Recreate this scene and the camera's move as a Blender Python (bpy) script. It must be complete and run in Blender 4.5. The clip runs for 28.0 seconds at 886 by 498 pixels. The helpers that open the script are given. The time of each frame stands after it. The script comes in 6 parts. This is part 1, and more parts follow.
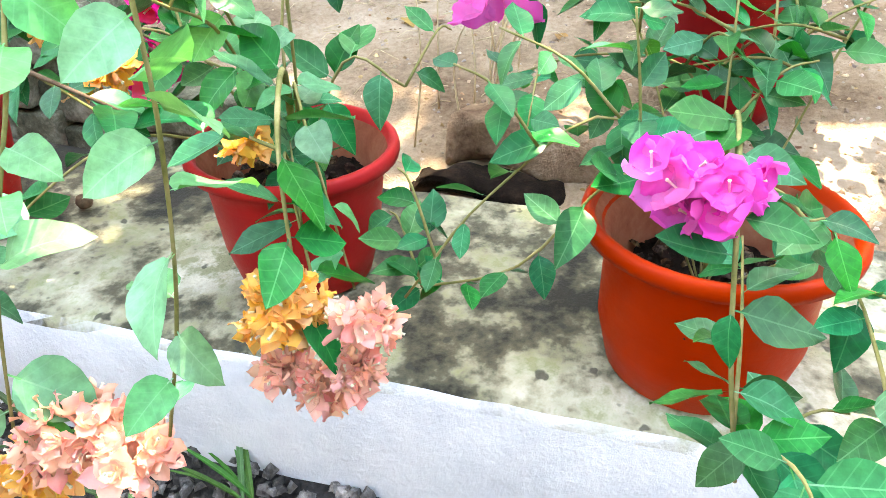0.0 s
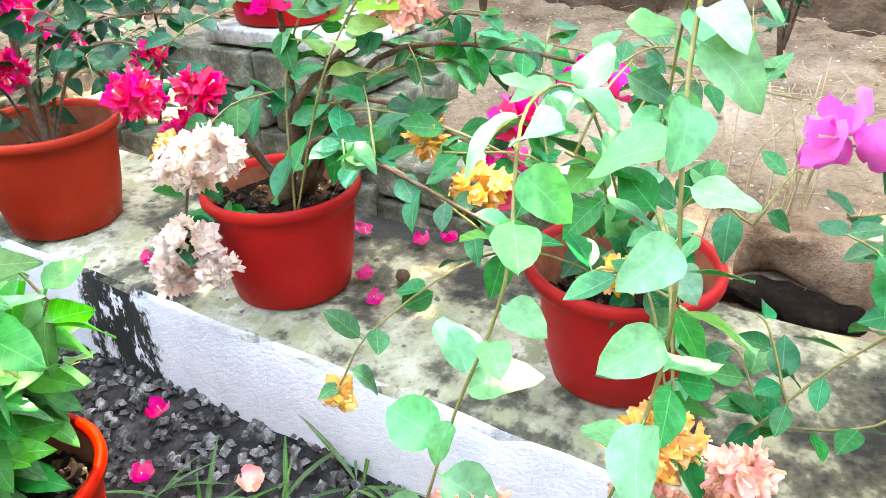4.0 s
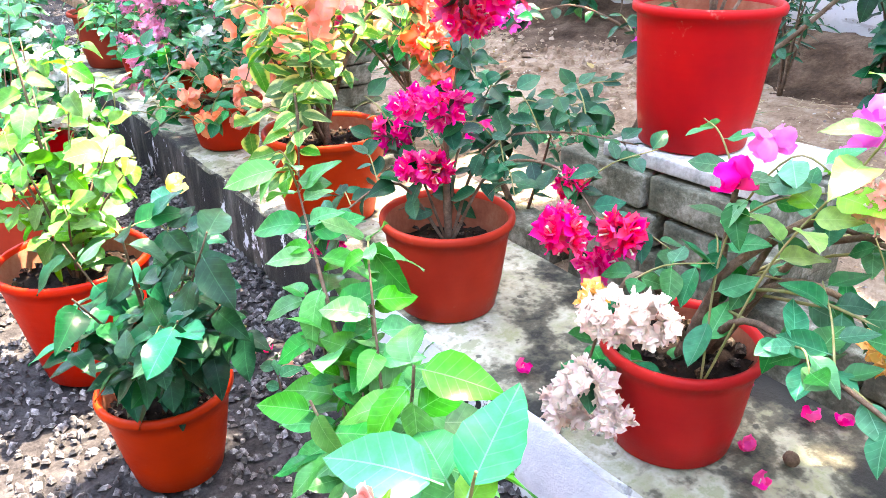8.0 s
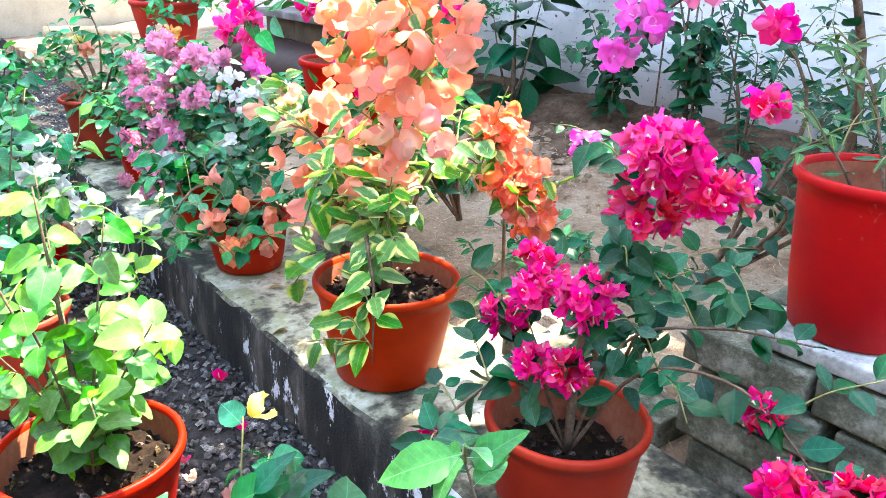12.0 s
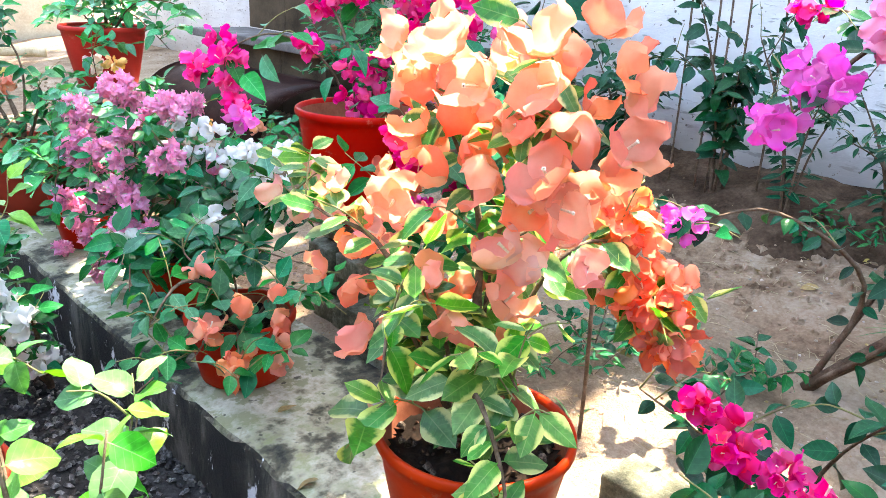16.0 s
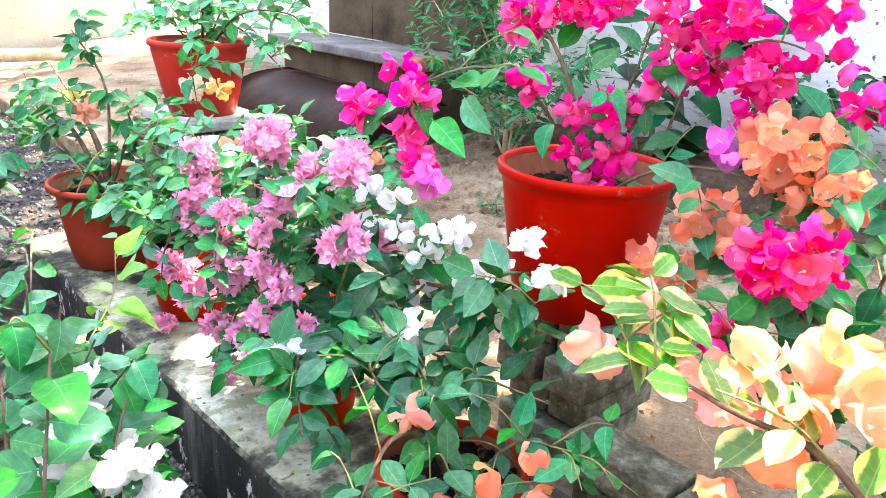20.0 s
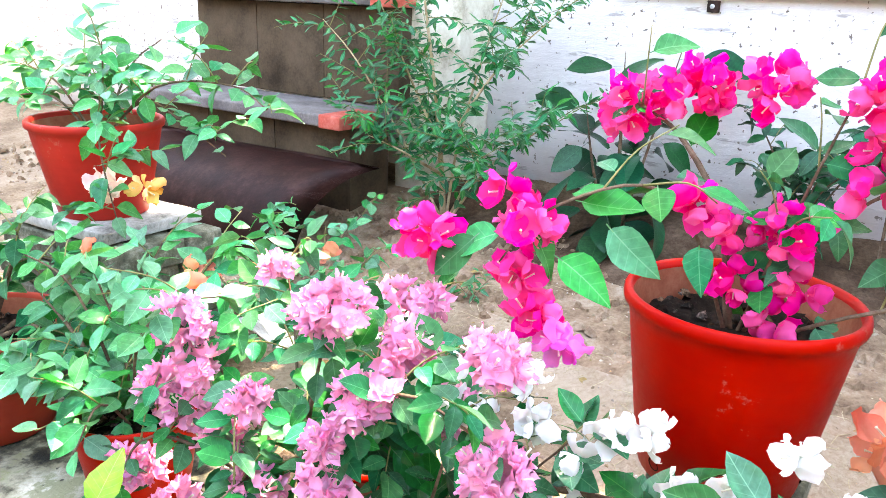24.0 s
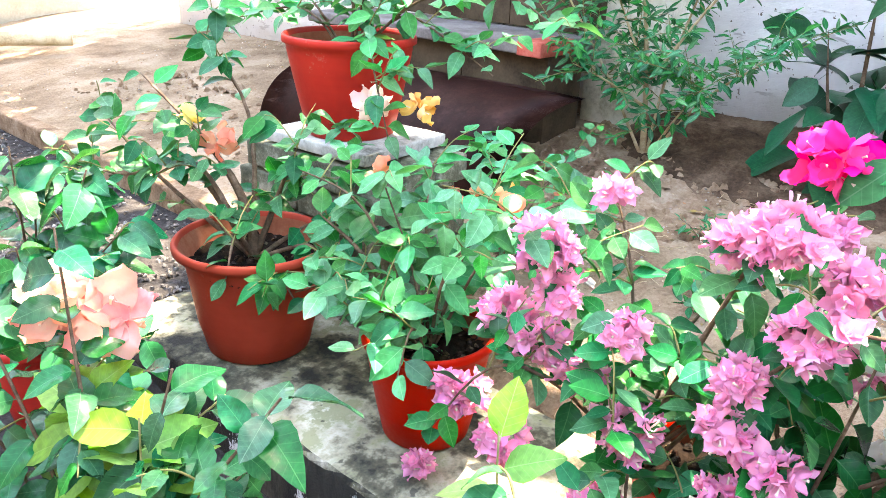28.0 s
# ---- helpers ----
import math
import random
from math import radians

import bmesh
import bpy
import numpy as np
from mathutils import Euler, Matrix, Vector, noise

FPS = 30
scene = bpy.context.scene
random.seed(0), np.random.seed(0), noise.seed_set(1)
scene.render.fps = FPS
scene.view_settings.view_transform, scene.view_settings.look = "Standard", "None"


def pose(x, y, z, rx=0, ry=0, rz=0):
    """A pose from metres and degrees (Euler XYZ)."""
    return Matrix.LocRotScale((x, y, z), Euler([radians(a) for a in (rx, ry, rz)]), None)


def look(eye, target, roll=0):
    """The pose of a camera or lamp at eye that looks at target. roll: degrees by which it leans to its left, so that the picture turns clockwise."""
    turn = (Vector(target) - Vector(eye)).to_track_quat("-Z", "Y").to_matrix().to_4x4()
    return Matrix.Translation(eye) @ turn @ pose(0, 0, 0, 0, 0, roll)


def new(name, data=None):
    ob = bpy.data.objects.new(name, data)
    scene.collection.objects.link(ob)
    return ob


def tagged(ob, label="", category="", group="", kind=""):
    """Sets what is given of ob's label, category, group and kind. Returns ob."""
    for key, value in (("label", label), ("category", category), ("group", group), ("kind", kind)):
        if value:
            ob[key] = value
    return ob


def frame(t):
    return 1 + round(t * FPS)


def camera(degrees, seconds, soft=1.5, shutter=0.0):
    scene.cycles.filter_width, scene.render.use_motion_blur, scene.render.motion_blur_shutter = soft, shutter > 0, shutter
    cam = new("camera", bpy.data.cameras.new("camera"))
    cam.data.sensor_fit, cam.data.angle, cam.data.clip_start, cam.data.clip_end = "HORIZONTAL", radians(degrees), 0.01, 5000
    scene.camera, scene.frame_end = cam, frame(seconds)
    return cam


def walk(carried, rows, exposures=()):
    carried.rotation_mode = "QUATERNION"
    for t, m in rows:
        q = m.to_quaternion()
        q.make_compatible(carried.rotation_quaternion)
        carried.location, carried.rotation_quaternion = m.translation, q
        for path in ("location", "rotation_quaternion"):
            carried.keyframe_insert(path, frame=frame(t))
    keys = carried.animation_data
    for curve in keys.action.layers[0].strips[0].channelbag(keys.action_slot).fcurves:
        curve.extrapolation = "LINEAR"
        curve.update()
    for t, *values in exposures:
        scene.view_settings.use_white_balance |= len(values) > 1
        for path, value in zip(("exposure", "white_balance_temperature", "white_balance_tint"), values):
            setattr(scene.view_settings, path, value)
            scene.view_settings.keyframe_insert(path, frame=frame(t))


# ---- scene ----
cam = camera(60.3, 28.0, 0.8)
PATH = [
    (0, (-0.533, 0.747, 0.508), (1.085, 1.251, -0.553), -0.9),
    (0.5, (-0.533, 0.736, 0.507), (1.12, 1.135, -0.546), 0.1),
    (1, (-0.53, 0.727, 0.508), (1.128, 1.067, -0.558), 0.3),
    (1.5, (-0.53, 0.725, 0.51), (1.134, 1.072, -0.544), 0.5),
    (2, (-0.529, 0.735, 0.514), (1.127, 1.168, -0.521), -0.0),
    (2.5, (-0.534, 0.749, 0.516), (1.098, 1.363, -0.464), -1.7),
    (3, (-0.544, 0.779, 0.527), (1.027, 1.581, -0.416), -2.4),
    (3.5, (-0.608, 0.851, 0.596), (0.915, 1.687, -0.396), -1.9),
    (4, (-0.615, 0.89, 0.612), (0.862, 1.841, -0.343), -2.0),
    (4.5, (-0.6, 0.913, 0.612), (0.804, 1.995, -0.313), -3.0),
    (6.5, (-0.663, 1.017, 0.719), (0.593, 2.312, -0.145), -2.1),
    (7, (-0.68, 1.034, 0.739), (0.514, 2.393, -0.114), -1.1),
    (7.5, (-0.685, 1.056, 0.746), (0.424, 2.477, -0.121), -1.1),
    (8, (-0.684, 1.084, 0.753), (0.355, 2.562, -0.104), -0.6),
    (8.5, (-0.672, 1.119, 0.756), (0.319, 2.634, -0.095), 0.8),
    (9, (-0.65, 1.15, 0.768), (0.29, 2.689, -0.096), 0.5),
    (9.5, (-0.658, 1.184, 0.792), (0.285, 2.74, -0.038), 1.8),
    (10, (-0.672, 1.218, 0.811), (0.269, 2.782, -0.007), 1.9),
    (10.5, (-0.68, 1.267, 0.815), (0.287, 2.826, 0.02), 3.0),
    (11, (-0.678, 1.35, 0.828), (0.401, 2.87, 0.102), 3.4),
    (11.5, (-0.669, 1.429, 0.831), (0.445, 2.923, 0.104), 2.2),
    (12, (-0.697, 1.502, 0.847), (0.461, 2.97, 0.137), 1.9),
    (12.5, (-0.703, 1.553, 0.855), (0.449, 3.01, 0.113), 2.9),
    (14.5, (-0.615, 1.796, 0.889), (0.626, 3.196, 0.183), 3.5),
    (15, (-0.604, 1.863, 0.881), (0.64, 3.269, 0.189), 3.6),
    (15.5, (-0.611, 1.947, 0.876), (0.68, 3.323, 0.211), 3.4),
    (16, (-0.627, 2.057, 0.871), (0.693, 3.4, 0.196), 2.8),
    (16.5, (-0.648, 2.138, 0.87), (0.667, 3.485, 0.195), 2.0),
    (17, (-0.638, 2.207, 0.867), (0.674, 3.554, 0.185), 2.1),
    (17.5, (-0.634, 2.269, 0.868), (0.647, 3.65, 0.193), 2.0),
    (18, (-0.607, 2.363, 0.863), (0.643, 3.768, 0.181), 2.0),
    (18.5, (-0.575, 2.479, 0.882), (0.65, 3.91, 0.212), 1.0),
    (19, (-0.567, 2.562, 0.881), (0.629, 4.012, 0.198), 1.6),
    (19.5, (-0.566, 2.647, 0.884), (0.642, 4.073, 0.172), 2.8),
    (20, (-0.573, 2.739, 0.878), (0.7, 4.12, 0.19), 2.9),
    (20.5, (-0.605, 2.865, 0.873), (0.7, 4.206, 0.166), 1.6),
    (21, (-0.629, 2.963, 0.877), (0.644, 4.34, 0.182), 0.4),
    (21.5, (-0.665, 3.042, 0.881), (0.537, 4.474, 0.172), 0.7),
    (23.5, (-0.566, 3.358, 0.908), (0.849, 4.618, 0.266), 2.0),
    (24, (-0.522, 3.373, 0.932), (1.051, 4.444, 0.314), 2.3),
    (24.5, (-0.489, 3.373, 0.949), (1.258, 4.145, 0.355), 1.4),
    (25, (-0.488, 3.375, 0.957), (1.337, 3.955, 0.382), 1.1),
    (25.5, (-0.502, 3.387, 0.962), (1.362, 3.864, 0.415), 0.9),
    (26, (-0.519, 3.425, 0.953), (1.333, 3.932, 0.391), 1.2),
    (26.5, (-0.546, 3.492, 0.927), (1.239, 4.159, 0.318), 1.7),
    (27, (-0.598, 3.579, 0.897), (1.05, 4.479, 0.207), 2.0),
    (27.5, (-0.65, 3.657, 0.873), (0.862, 4.724, 0.115), 1.9),
    (28, (-0.699, 3.728, 0.862), (0.692, 4.942, 0.092), 2.3),
]
walk(cam, [(t, look(eye, target, roll)) for t, eye, target, roll in PATH],
     ((0, 4.52, 9250, 8), (4.5, 4.74, 9050, 10), (7, 4.78, 8100, 19), (9, 4.56, 7850, 16), (12, 4.14, 7400, 10), (16, 3.9, 7550, 10), (18, 3.89, 8000, 16), (19, 4.1, 8250, 16), (20, 4.42, 8500, 14), (22, 4.5, 8650, 14), (24, 4.49, 8600, 15), (28, 4.43, 8500, 14)))


# ---- world ----
SUN_ELEVATION, SUN_AZIMUTH = 66.0, 78.0  # degrees; azimuth from +y towards +x
world = bpy.data.worlds.new("sky")
scene.world = world
world.use_nodes = True
sky = world.node_tree.nodes.new("ShaderNodeTexSky")
sky.sky_type, sky.sun_disc = "NISHITA", False
sky.sun_elevation, sky.sun_rotation = radians(SUN_ELEVATION), radians(SUN_AZIMUTH)
background = world.node_tree.nodes["Background"]
world.node_tree.links.new(sky.outputs["Color"], background.inputs["Color"])
background.inputs["Strength"].default_value = 0.13
sun = new("sun", bpy.data.lights.new("sun", "SUN"))
sun.data.energy, sun.data.angle, sun.data.color = 2.4, radians(0.53), (1.0, 0.95, 0.87)
sun.matrix_basis = look((0, 0, 0), tuple(-v for v in (math.cos(radians(SUN_ELEVATION)) * math.sin(radians(SUN_AZIMUTH)), math.cos(radians(SUN_ELEVATION)) * math.cos(radians(SUN_AZIMUTH)), math.sin(radians(SUN_ELEVATION)))))


# ---------------------------------------------------------------- materials
def shader(name, rough=0.6):
    m = bpy.data.materials.new(name)
    m.use_nodes = True
    nt = m.node_tree
    b = nt.nodes["Principled BSDF"]
    b.inputs["Roughness"].default_value = rough
    return m, nt, b


def coords(nt, space):
    if space == "world":
        return nt.nodes.new("ShaderNodeNewGeometry").outputs["Position"]
    return nt.nodes.new("ShaderNodeTexCoord").outputs["Object"]


def noise_of(nt, vec, scale, detail=4.0, rough=0.6, stretch=None):
    if stretch:
        mp = nt.nodes.new("ShaderNodeMapping")
        mp.inputs["Scale"].default_value = stretch
        nt.links.new(vec, mp.inputs["Vector"])
        vec = mp.outputs["Vector"]
    n = nt.nodes.new("ShaderNodeTexNoise")
    n.inputs["Scale"].default_value, n.inputs["Detail"].default_value, n.inputs["Roughness"].default_value = scale, detail, rough
    nt.links.new(vec, n.inputs["Vector"])
    return n.outputs["Fac"]


def ramp(nt, fac, stops):
    r = nt.nodes.new("ShaderNodeValToRGB")
    e = r.color_ramp.elements
    while len(e) < len(stops):
        e.new(0.5)
    for el, (p, c) in zip(e, stops):
        el.position = p
        el.color = (*c, 1) if len(c) == 3 else c
    nt.links.new(fac, r.inputs["Fac"])
    return r.outputs["Color"]


def grey(v):
    return (v, v, v)


def mixed(nt, fac, a, b, mode="MIX"):
    m = nt.nodes.new("ShaderNodeMix")
    m.data_type, m.blend_type = "RGBA", mode
    for sock, val in ((m.inputs["Factor"], fac), (m.inputs["A"], a), (m.inputs["B"], b)):
        if isinstance(val, (int, float)):
            sock.default_value = val
        elif isinstance(val, tuple):
            sock.default_value = (*val, 1)
        else:
            nt.links.new(val, sock)
    return m.outputs["Result"]


def calc(nt, op, a, b=0.0, clamp=False):
    m = nt.nodes.new("ShaderNodeMath")
    m.operation, m.use_clamp = op, clamp
    for sock, val in zip(m.inputs, (a, b)):
        if isinstance(val, (int, float)):
            sock.default_value = val
        else:
            nt.links.new(val, sock)
    return m.outputs[0]


def axis_of(nt, vec, axis):
    s = nt.nodes.new("ShaderNodeSeparateXYZ")
    nt.links.new(vec, s.inputs[0])
    return s.outputs[axis]


def bump(nt, b, height, strength, distance):
    n = nt.nodes.new("ShaderNodeBump")
    n.inputs["Strength"].default_value, n.inputs["Distance"].default_value = strength, distance
    nt.links.new(height, n.inputs["Height"])
    nt.links.new(n.outputs["Normal"], b.inputs["Normal"])


def tint_random(nt, col, hue=0.03, val=0.35, sat=0.2):
    """Vary a colour from object to object and from piece to piece."""
    info = calc(nt, "FRACT", calc(nt, "ADD", nt.nodes.new("ShaderNodeObjectInfo").outputs["Random"], nt.nodes.new("ShaderNodeNewGeometry").outputs["Random Per Island"]))
    h = nt.nodes.new("ShaderNodeHueSaturation")
    nt.links.new(calc(nt, "ADD", calc(nt, "MULTIPLY", info, hue * 2), 0.5 - hue), h.inputs["Hue"])
    r2 = calc(nt, "FRACT", calc(nt, "MULTIPLY", info, 17.3))
    r3 = calc(nt, "FRACT", calc(nt, "MULTIPLY", info, 41.7))
    nt.links.new(calc(nt, "ADD", calc(nt, "MULTIPLY", r2, val * 2), 1 - val), h.inputs["Value"])
    nt.links.new(calc(nt, "ADD", calc(nt, "MULTIPLY", r3, sat * 2), 1 - sat), h.inputs["Saturation"])
    nt.links.new(col, h.inputs["Color"])
    return h.outputs["Color"]


def rough_mat(name, cols, scale, fine, rough=0.85, bump_d=0.004, bump_s=0.6, space="world", stretch=None, island=0.0):
    """A weathered surface: broad patches and fine grain of the given colours, dark to light."""
    m, nt, b = shader(name, rough)
    v = coords(nt, space)
    broad, grain = noise_of(nt, v, scale, 5, 0.62, stretch), noise_of(nt, v, fine, 5, 0.7)
    fac = calc(nt, "ADD", calc(nt, "MULTIPLY", broad, 0.68), calc(nt, "MULTIPLY", grain, 0.32))
    n = len(cols)
    col = ramp(nt, fac, [(0.33 + 0.34 * i / max(n - 1, 1), c) for i, c in enumerate(cols)])
    if island:
        col = tint_random(nt, col, 0.025, island, 0.5)
    nt.links.new(col, b.inputs["Base Color"])
    b.inputs["Specular IOR Level"].default_value = 0.06 if rough > 0.9 else 0.12
    bump(nt, b, calc(nt, "ADD", grain, calc(nt, "MULTIPLY", broad, 0.6)), bump_s, bump_d)
    return m


def leaf_mat(name, top, vein, rough=0.38, hue=0.025, val=0.35, trans=0.25, edge=None, spread=0.02, gloss=0.3):
    """A leaf: pale midrib and side veins, blotches, gloss, and light that comes through."""
    m, nt, b = shader(name, rough)
    v = coords(nt, "object")
    uv = nt.nodes.new("ShaderNodeTexCoord").outputs["UV"]
    x, y = axis_of(nt, uv, 0), axis_of(nt, uv, 1)
    ax = calc(nt, "ABSOLUTE", x)
    rib = calc(nt, "MULTIPLY", calc(nt, "LESS_THAN", ax, 0.0006), 0.5)
    side = calc(nt, "PINGPONG", calc(nt, "SUBTRACT", y, calc(nt, "MULTIPLY", ax, 0.7)), 0.0055)
    side = calc(nt, "LESS_THAN", side, 0.0006)
    veins = calc(nt, "MAXIMUM", rib, calc(nt, "MULTIPLY", side, 0.16))
    blot = noise_of(nt, v, 70, 4, 0.6)
    col = mixed(nt, ramp(nt, blot, [(0.35, grey(0)), (0.7, grey(1))]), tuple(0.75 * c for c in top), tuple(min(1, 1.25 * c) for c in top))
    if edge:
        far = calc(nt, "ADD", ax, calc(nt, "MULTIPLY", blot, 0.012))
        col = mixed(nt, ramp(nt, far, [(spread - 0.003, grey(0)), (spread, grey(1))]), col, edge)
    col = mixed(nt, veins, col, vein)
    col = tint_random(nt, col, hue, val)
    nt.links.new(col, b.inputs["Base Color"])
    b.inputs["Specular IOR Level"].default_value = gloss
    bump(nt, b, calc(nt, "ADD", calc(nt, "MULTIPLY", veins, -0.6), blot), 0.35, 0.0012)
    t = nt.nodes.new("ShaderNodeBsdfTranslucent")
    nt.links.new(mixed(nt, 1.0, col, (0.85, 1.0, 0.35), "MULTIPLY"), t.inputs["Color"])
    mix = nt.nodes.new("ShaderNodeMixShader")
    mix.inputs[0].default_value = trans
    nt.links.new(b.outputs[0], mix.inputs[1])
    nt.links.new(t.outputs[0], mix.inputs[2])
    nt.links.new(mix.outputs[0], nt.nodes["Material Output"].inputs["Surface"])
    return m


def petal_mat(name, base, tip, hue=0.012, val=0.16, trans=0.5):
    """A papery bract: colour shifts from its foot to its tip, fine veins, light comes through."""
    m, nt, b = shader(name, 0.6)
    v = coords(nt, "object")
    d = nt.nodes.new("ShaderNodeVectorMath")
    d.operation = "LENGTH"
    nt.links.new(v, d.inputs[0])
    vein = noise_of(nt, v, 160, 3, 0.7)
    far = calc(nt, "ADD", calc(nt, "MULTIPLY", d.outputs["Value"], 26), calc(nt, "MULTIPLY", vein, 0.35))
    col = ramp(nt, far, [(0.2, base), (0.95, tip)])
    col = mixed(nt, calc(nt, "MULTIPLY", vein, 0.1), col, tuple(c * 0.6 for c in tip))
    col = tint_random(nt, col, hue, val, 0.12)
    nt.links.new(col, b.inputs["Base Color"])
    b.inputs["Specular IOR Level"].default_value = 0.25
    bump(nt, b, vein, 0.5, 0.001)
    t = nt.nodes.new("ShaderNodeBsdfTranslucent")
    nt.links.new(col, t.inputs["Color"])
    mix = nt.nodes.new("ShaderNodeMixShader")
    mix.inputs[0].default_value = trans
    nt.links.new(b.outputs[0], mix.inputs[1])
    nt.links.new(t.outputs[0], mix.inputs[2])
    nt.links.new(mix.outputs[0], nt.nodes["Material Output"].inputs["Surface"])
    return m


def pot_mat(name, base, dark, rough=0.42, dirt=(0.35, 0.25, 0.18), amount=0.4):
    """Moulded plastic: faint turning rings, scuffs, and soil splashed on in blotches."""
    m, nt, b = shader(name, rough)
    b.inputs["Specular IOR Level"].default_value = 0.1
    v = coords(nt, "object")
    broad, fine = noise_of(nt, v, 7, 4), noise_of(nt, v, 60, 5, 0.75)
    rings = noise_of(nt, v, 1.0, 3, 0.6, (1.5, 1.5, 120))
    col = mixed(nt, ramp(nt, broad, [(0.3, grey(0)), (0.7, grey(1))]), dark, base)
    col = mixed(nt, calc(nt, "MULTIPLY", rings, 0.25), col, tuple(0.6 * c for c in dark))
    mask = calc(nt, "MULTIPLY", ramp(nt, calc(nt, "MULTIPLY", calc(nt, "ADD", broad, fine), 0.5), [(0.6, grey(0)), (0.68, grey(1))]), amount)
    col = mixed(nt, mask, col, dirt)
    col = tint_random(nt, col, 0.006, 0.12, 0.05)
    nt.links.new(col, b.inputs["Base Color"])
    nt.links.new(calc(nt, "ADD", calc(nt, "MULTIPLY", fine, 0.3), rough - 0.12), b.inputs["Roughness"])
    bump(nt, b, calc(nt, "ADD", calc(nt, "MULTIPLY", rings, 0.6), fine), 0.25, 0.0015)
    return m


# ---------------------------------------------------------------- building helpers
def mesh_of(name, verts, faces, mats, index=None, smooth=True):
    me = bpy.data.meshes.new(name)
    me.from_pydata([tuple(v) for v in verts], [], faces)
    for m in mats if isinstance(mats, (list, tuple)) else [mats]:
        me.materials.append(m)
    if index is not None:
        me.polygons.foreach_set("material_index", index)
    if smooth:
        me.polygons.foreach_set("use_smooth", [True] * len(me.polygons))
    me.update()
    return me


def leaf_uv(me, local):
    """Keeps each blade's own flat coordinates, in metres, for its veins."""
    layer = me.uv_layers.new(name="blade")
    flat = np.array([(p[0], p[1]) for p in local], dtype=np.float32)
    at = np.empty(len(me.loops), dtype=np.int32)
    me.loops.foreach_get("vertex_index", at)
    layer.data.foreach_set("uv", flat[at].ravel())
    return me


def part(name, data, material=None, parent=None, label="", m=None):
    """Links a mesh (or a bmesh) as one object under a thing or a part."""
    if isinstance(data, bmesh.types.BMesh):
        me = bpy.data.meshes.new(name)
        data.to_mesh(me)
        data.free()
        data = me
    if material is not None and not data.materials:
        data.materials.append(material)
    ob = new(name, data)
    if parent is not None:
        ob.parent = parent
    if m is not None:
        ob.matrix_basis = m
    if label:
        tagged(ob, label)
    return ob


def thing(name, label, category, at=(0, 0, 0), group="", rz=0.0, kind=""):
    ob = new(name)
    ob.empty_display_size = 0.05
    ob.matrix_basis = pose(*at, 0, 0, rz)
    return tagged(ob, label, category, group, kind)


def box(bm, x0, x1, y0, y1, z0, z1, bevel=0.0, seg=2):
    got = bmesh.ops.create_cube(bm, size=1.0, matrix=Matrix.LocRotScale(((x0 + x1) / 2, (y0 + y1) / 2, (z0 + z1) / 2), None, (x1 - x0, y1 - y0, z1 - z0)))
    if bevel:
        edges = list({e for v in got["verts"] for e in v.link_edges})
        bmesh.ops.bevel(bm, geom=edges, offset=bevel, segments=seg, affect="EDGES", profile=0.6)
    return bm


def block(x0, x1, y0, y1, z0, z1, bevel=0.004, seg=2, rough=0.0, cuts=0):
    """A slab with softened edges, its faces made uneven where rough is given."""
    bm = bmesh.new()
    box(bm, x0, x1, y0, y1, z0, z1, bevel, seg)
    if cuts:
        bmesh.ops.subdivide_edges(bm, edges=[e for e in bm.edges if e.calc_length() > 4 * bevel], cuts=cuts, use_grid_fill=True)
    if rough:
        for v in bm.verts:
            v.co += noise.noise_vector(v.co * 9) * rough + noise.noise_vector(v.co * 31) * rough * 0.4
    for f in bm.faces:
        f.smooth = True
    return bm


def lathe(profile, seg=40, wobble=0.0, seed=0):
    """A turned body from (radius, height) pairs."""
    verts, faces = [], []
    rng = random.Random(seed)
    lob = [rng.uniform(0, 6.28) for _ in range(3)]
    for r, z in profile:
        for i in range(seg):
            a = 2 * math.pi * i / seg
            k = 1 + wobble * (math.sin(2 * a + lob[0]) + 0.5 * math.sin(3 * a + lob[1] + 8 * z))
            verts.append((r * k * math.cos(a), r * k * math.sin(a), z))
    for j in range(len(profile) - 1):
        for i in range(seg):
            a, b = j * seg + i, j * seg + (i + 1) % seg
            faces.append((a, b, b + seg, a + seg))
    return verts, faces


def curve_pts(points, n):
    """A smooth line through the points (Catmull-Rom), n steps a span."""
    p = [Vector(q) for q in points]
    p = [2 * p[0] - p[1], *p, 2 * p[-1] - p[-2]]
    out = []
    for i in range(1, len(p) - 2):
        for k in range(n):
            t = k / n
            a, b, c, d = p[i - 1], p[i], p[i + 1], p[i + 2]
            out.append(0.5 * (2 * b + (c - a) * t + (2 * a - 5 * b + 4 * c - d) * t * t + (3 * b - a - 3 * c + d) * t ** 3))
    out.append(p[-2])
    return out


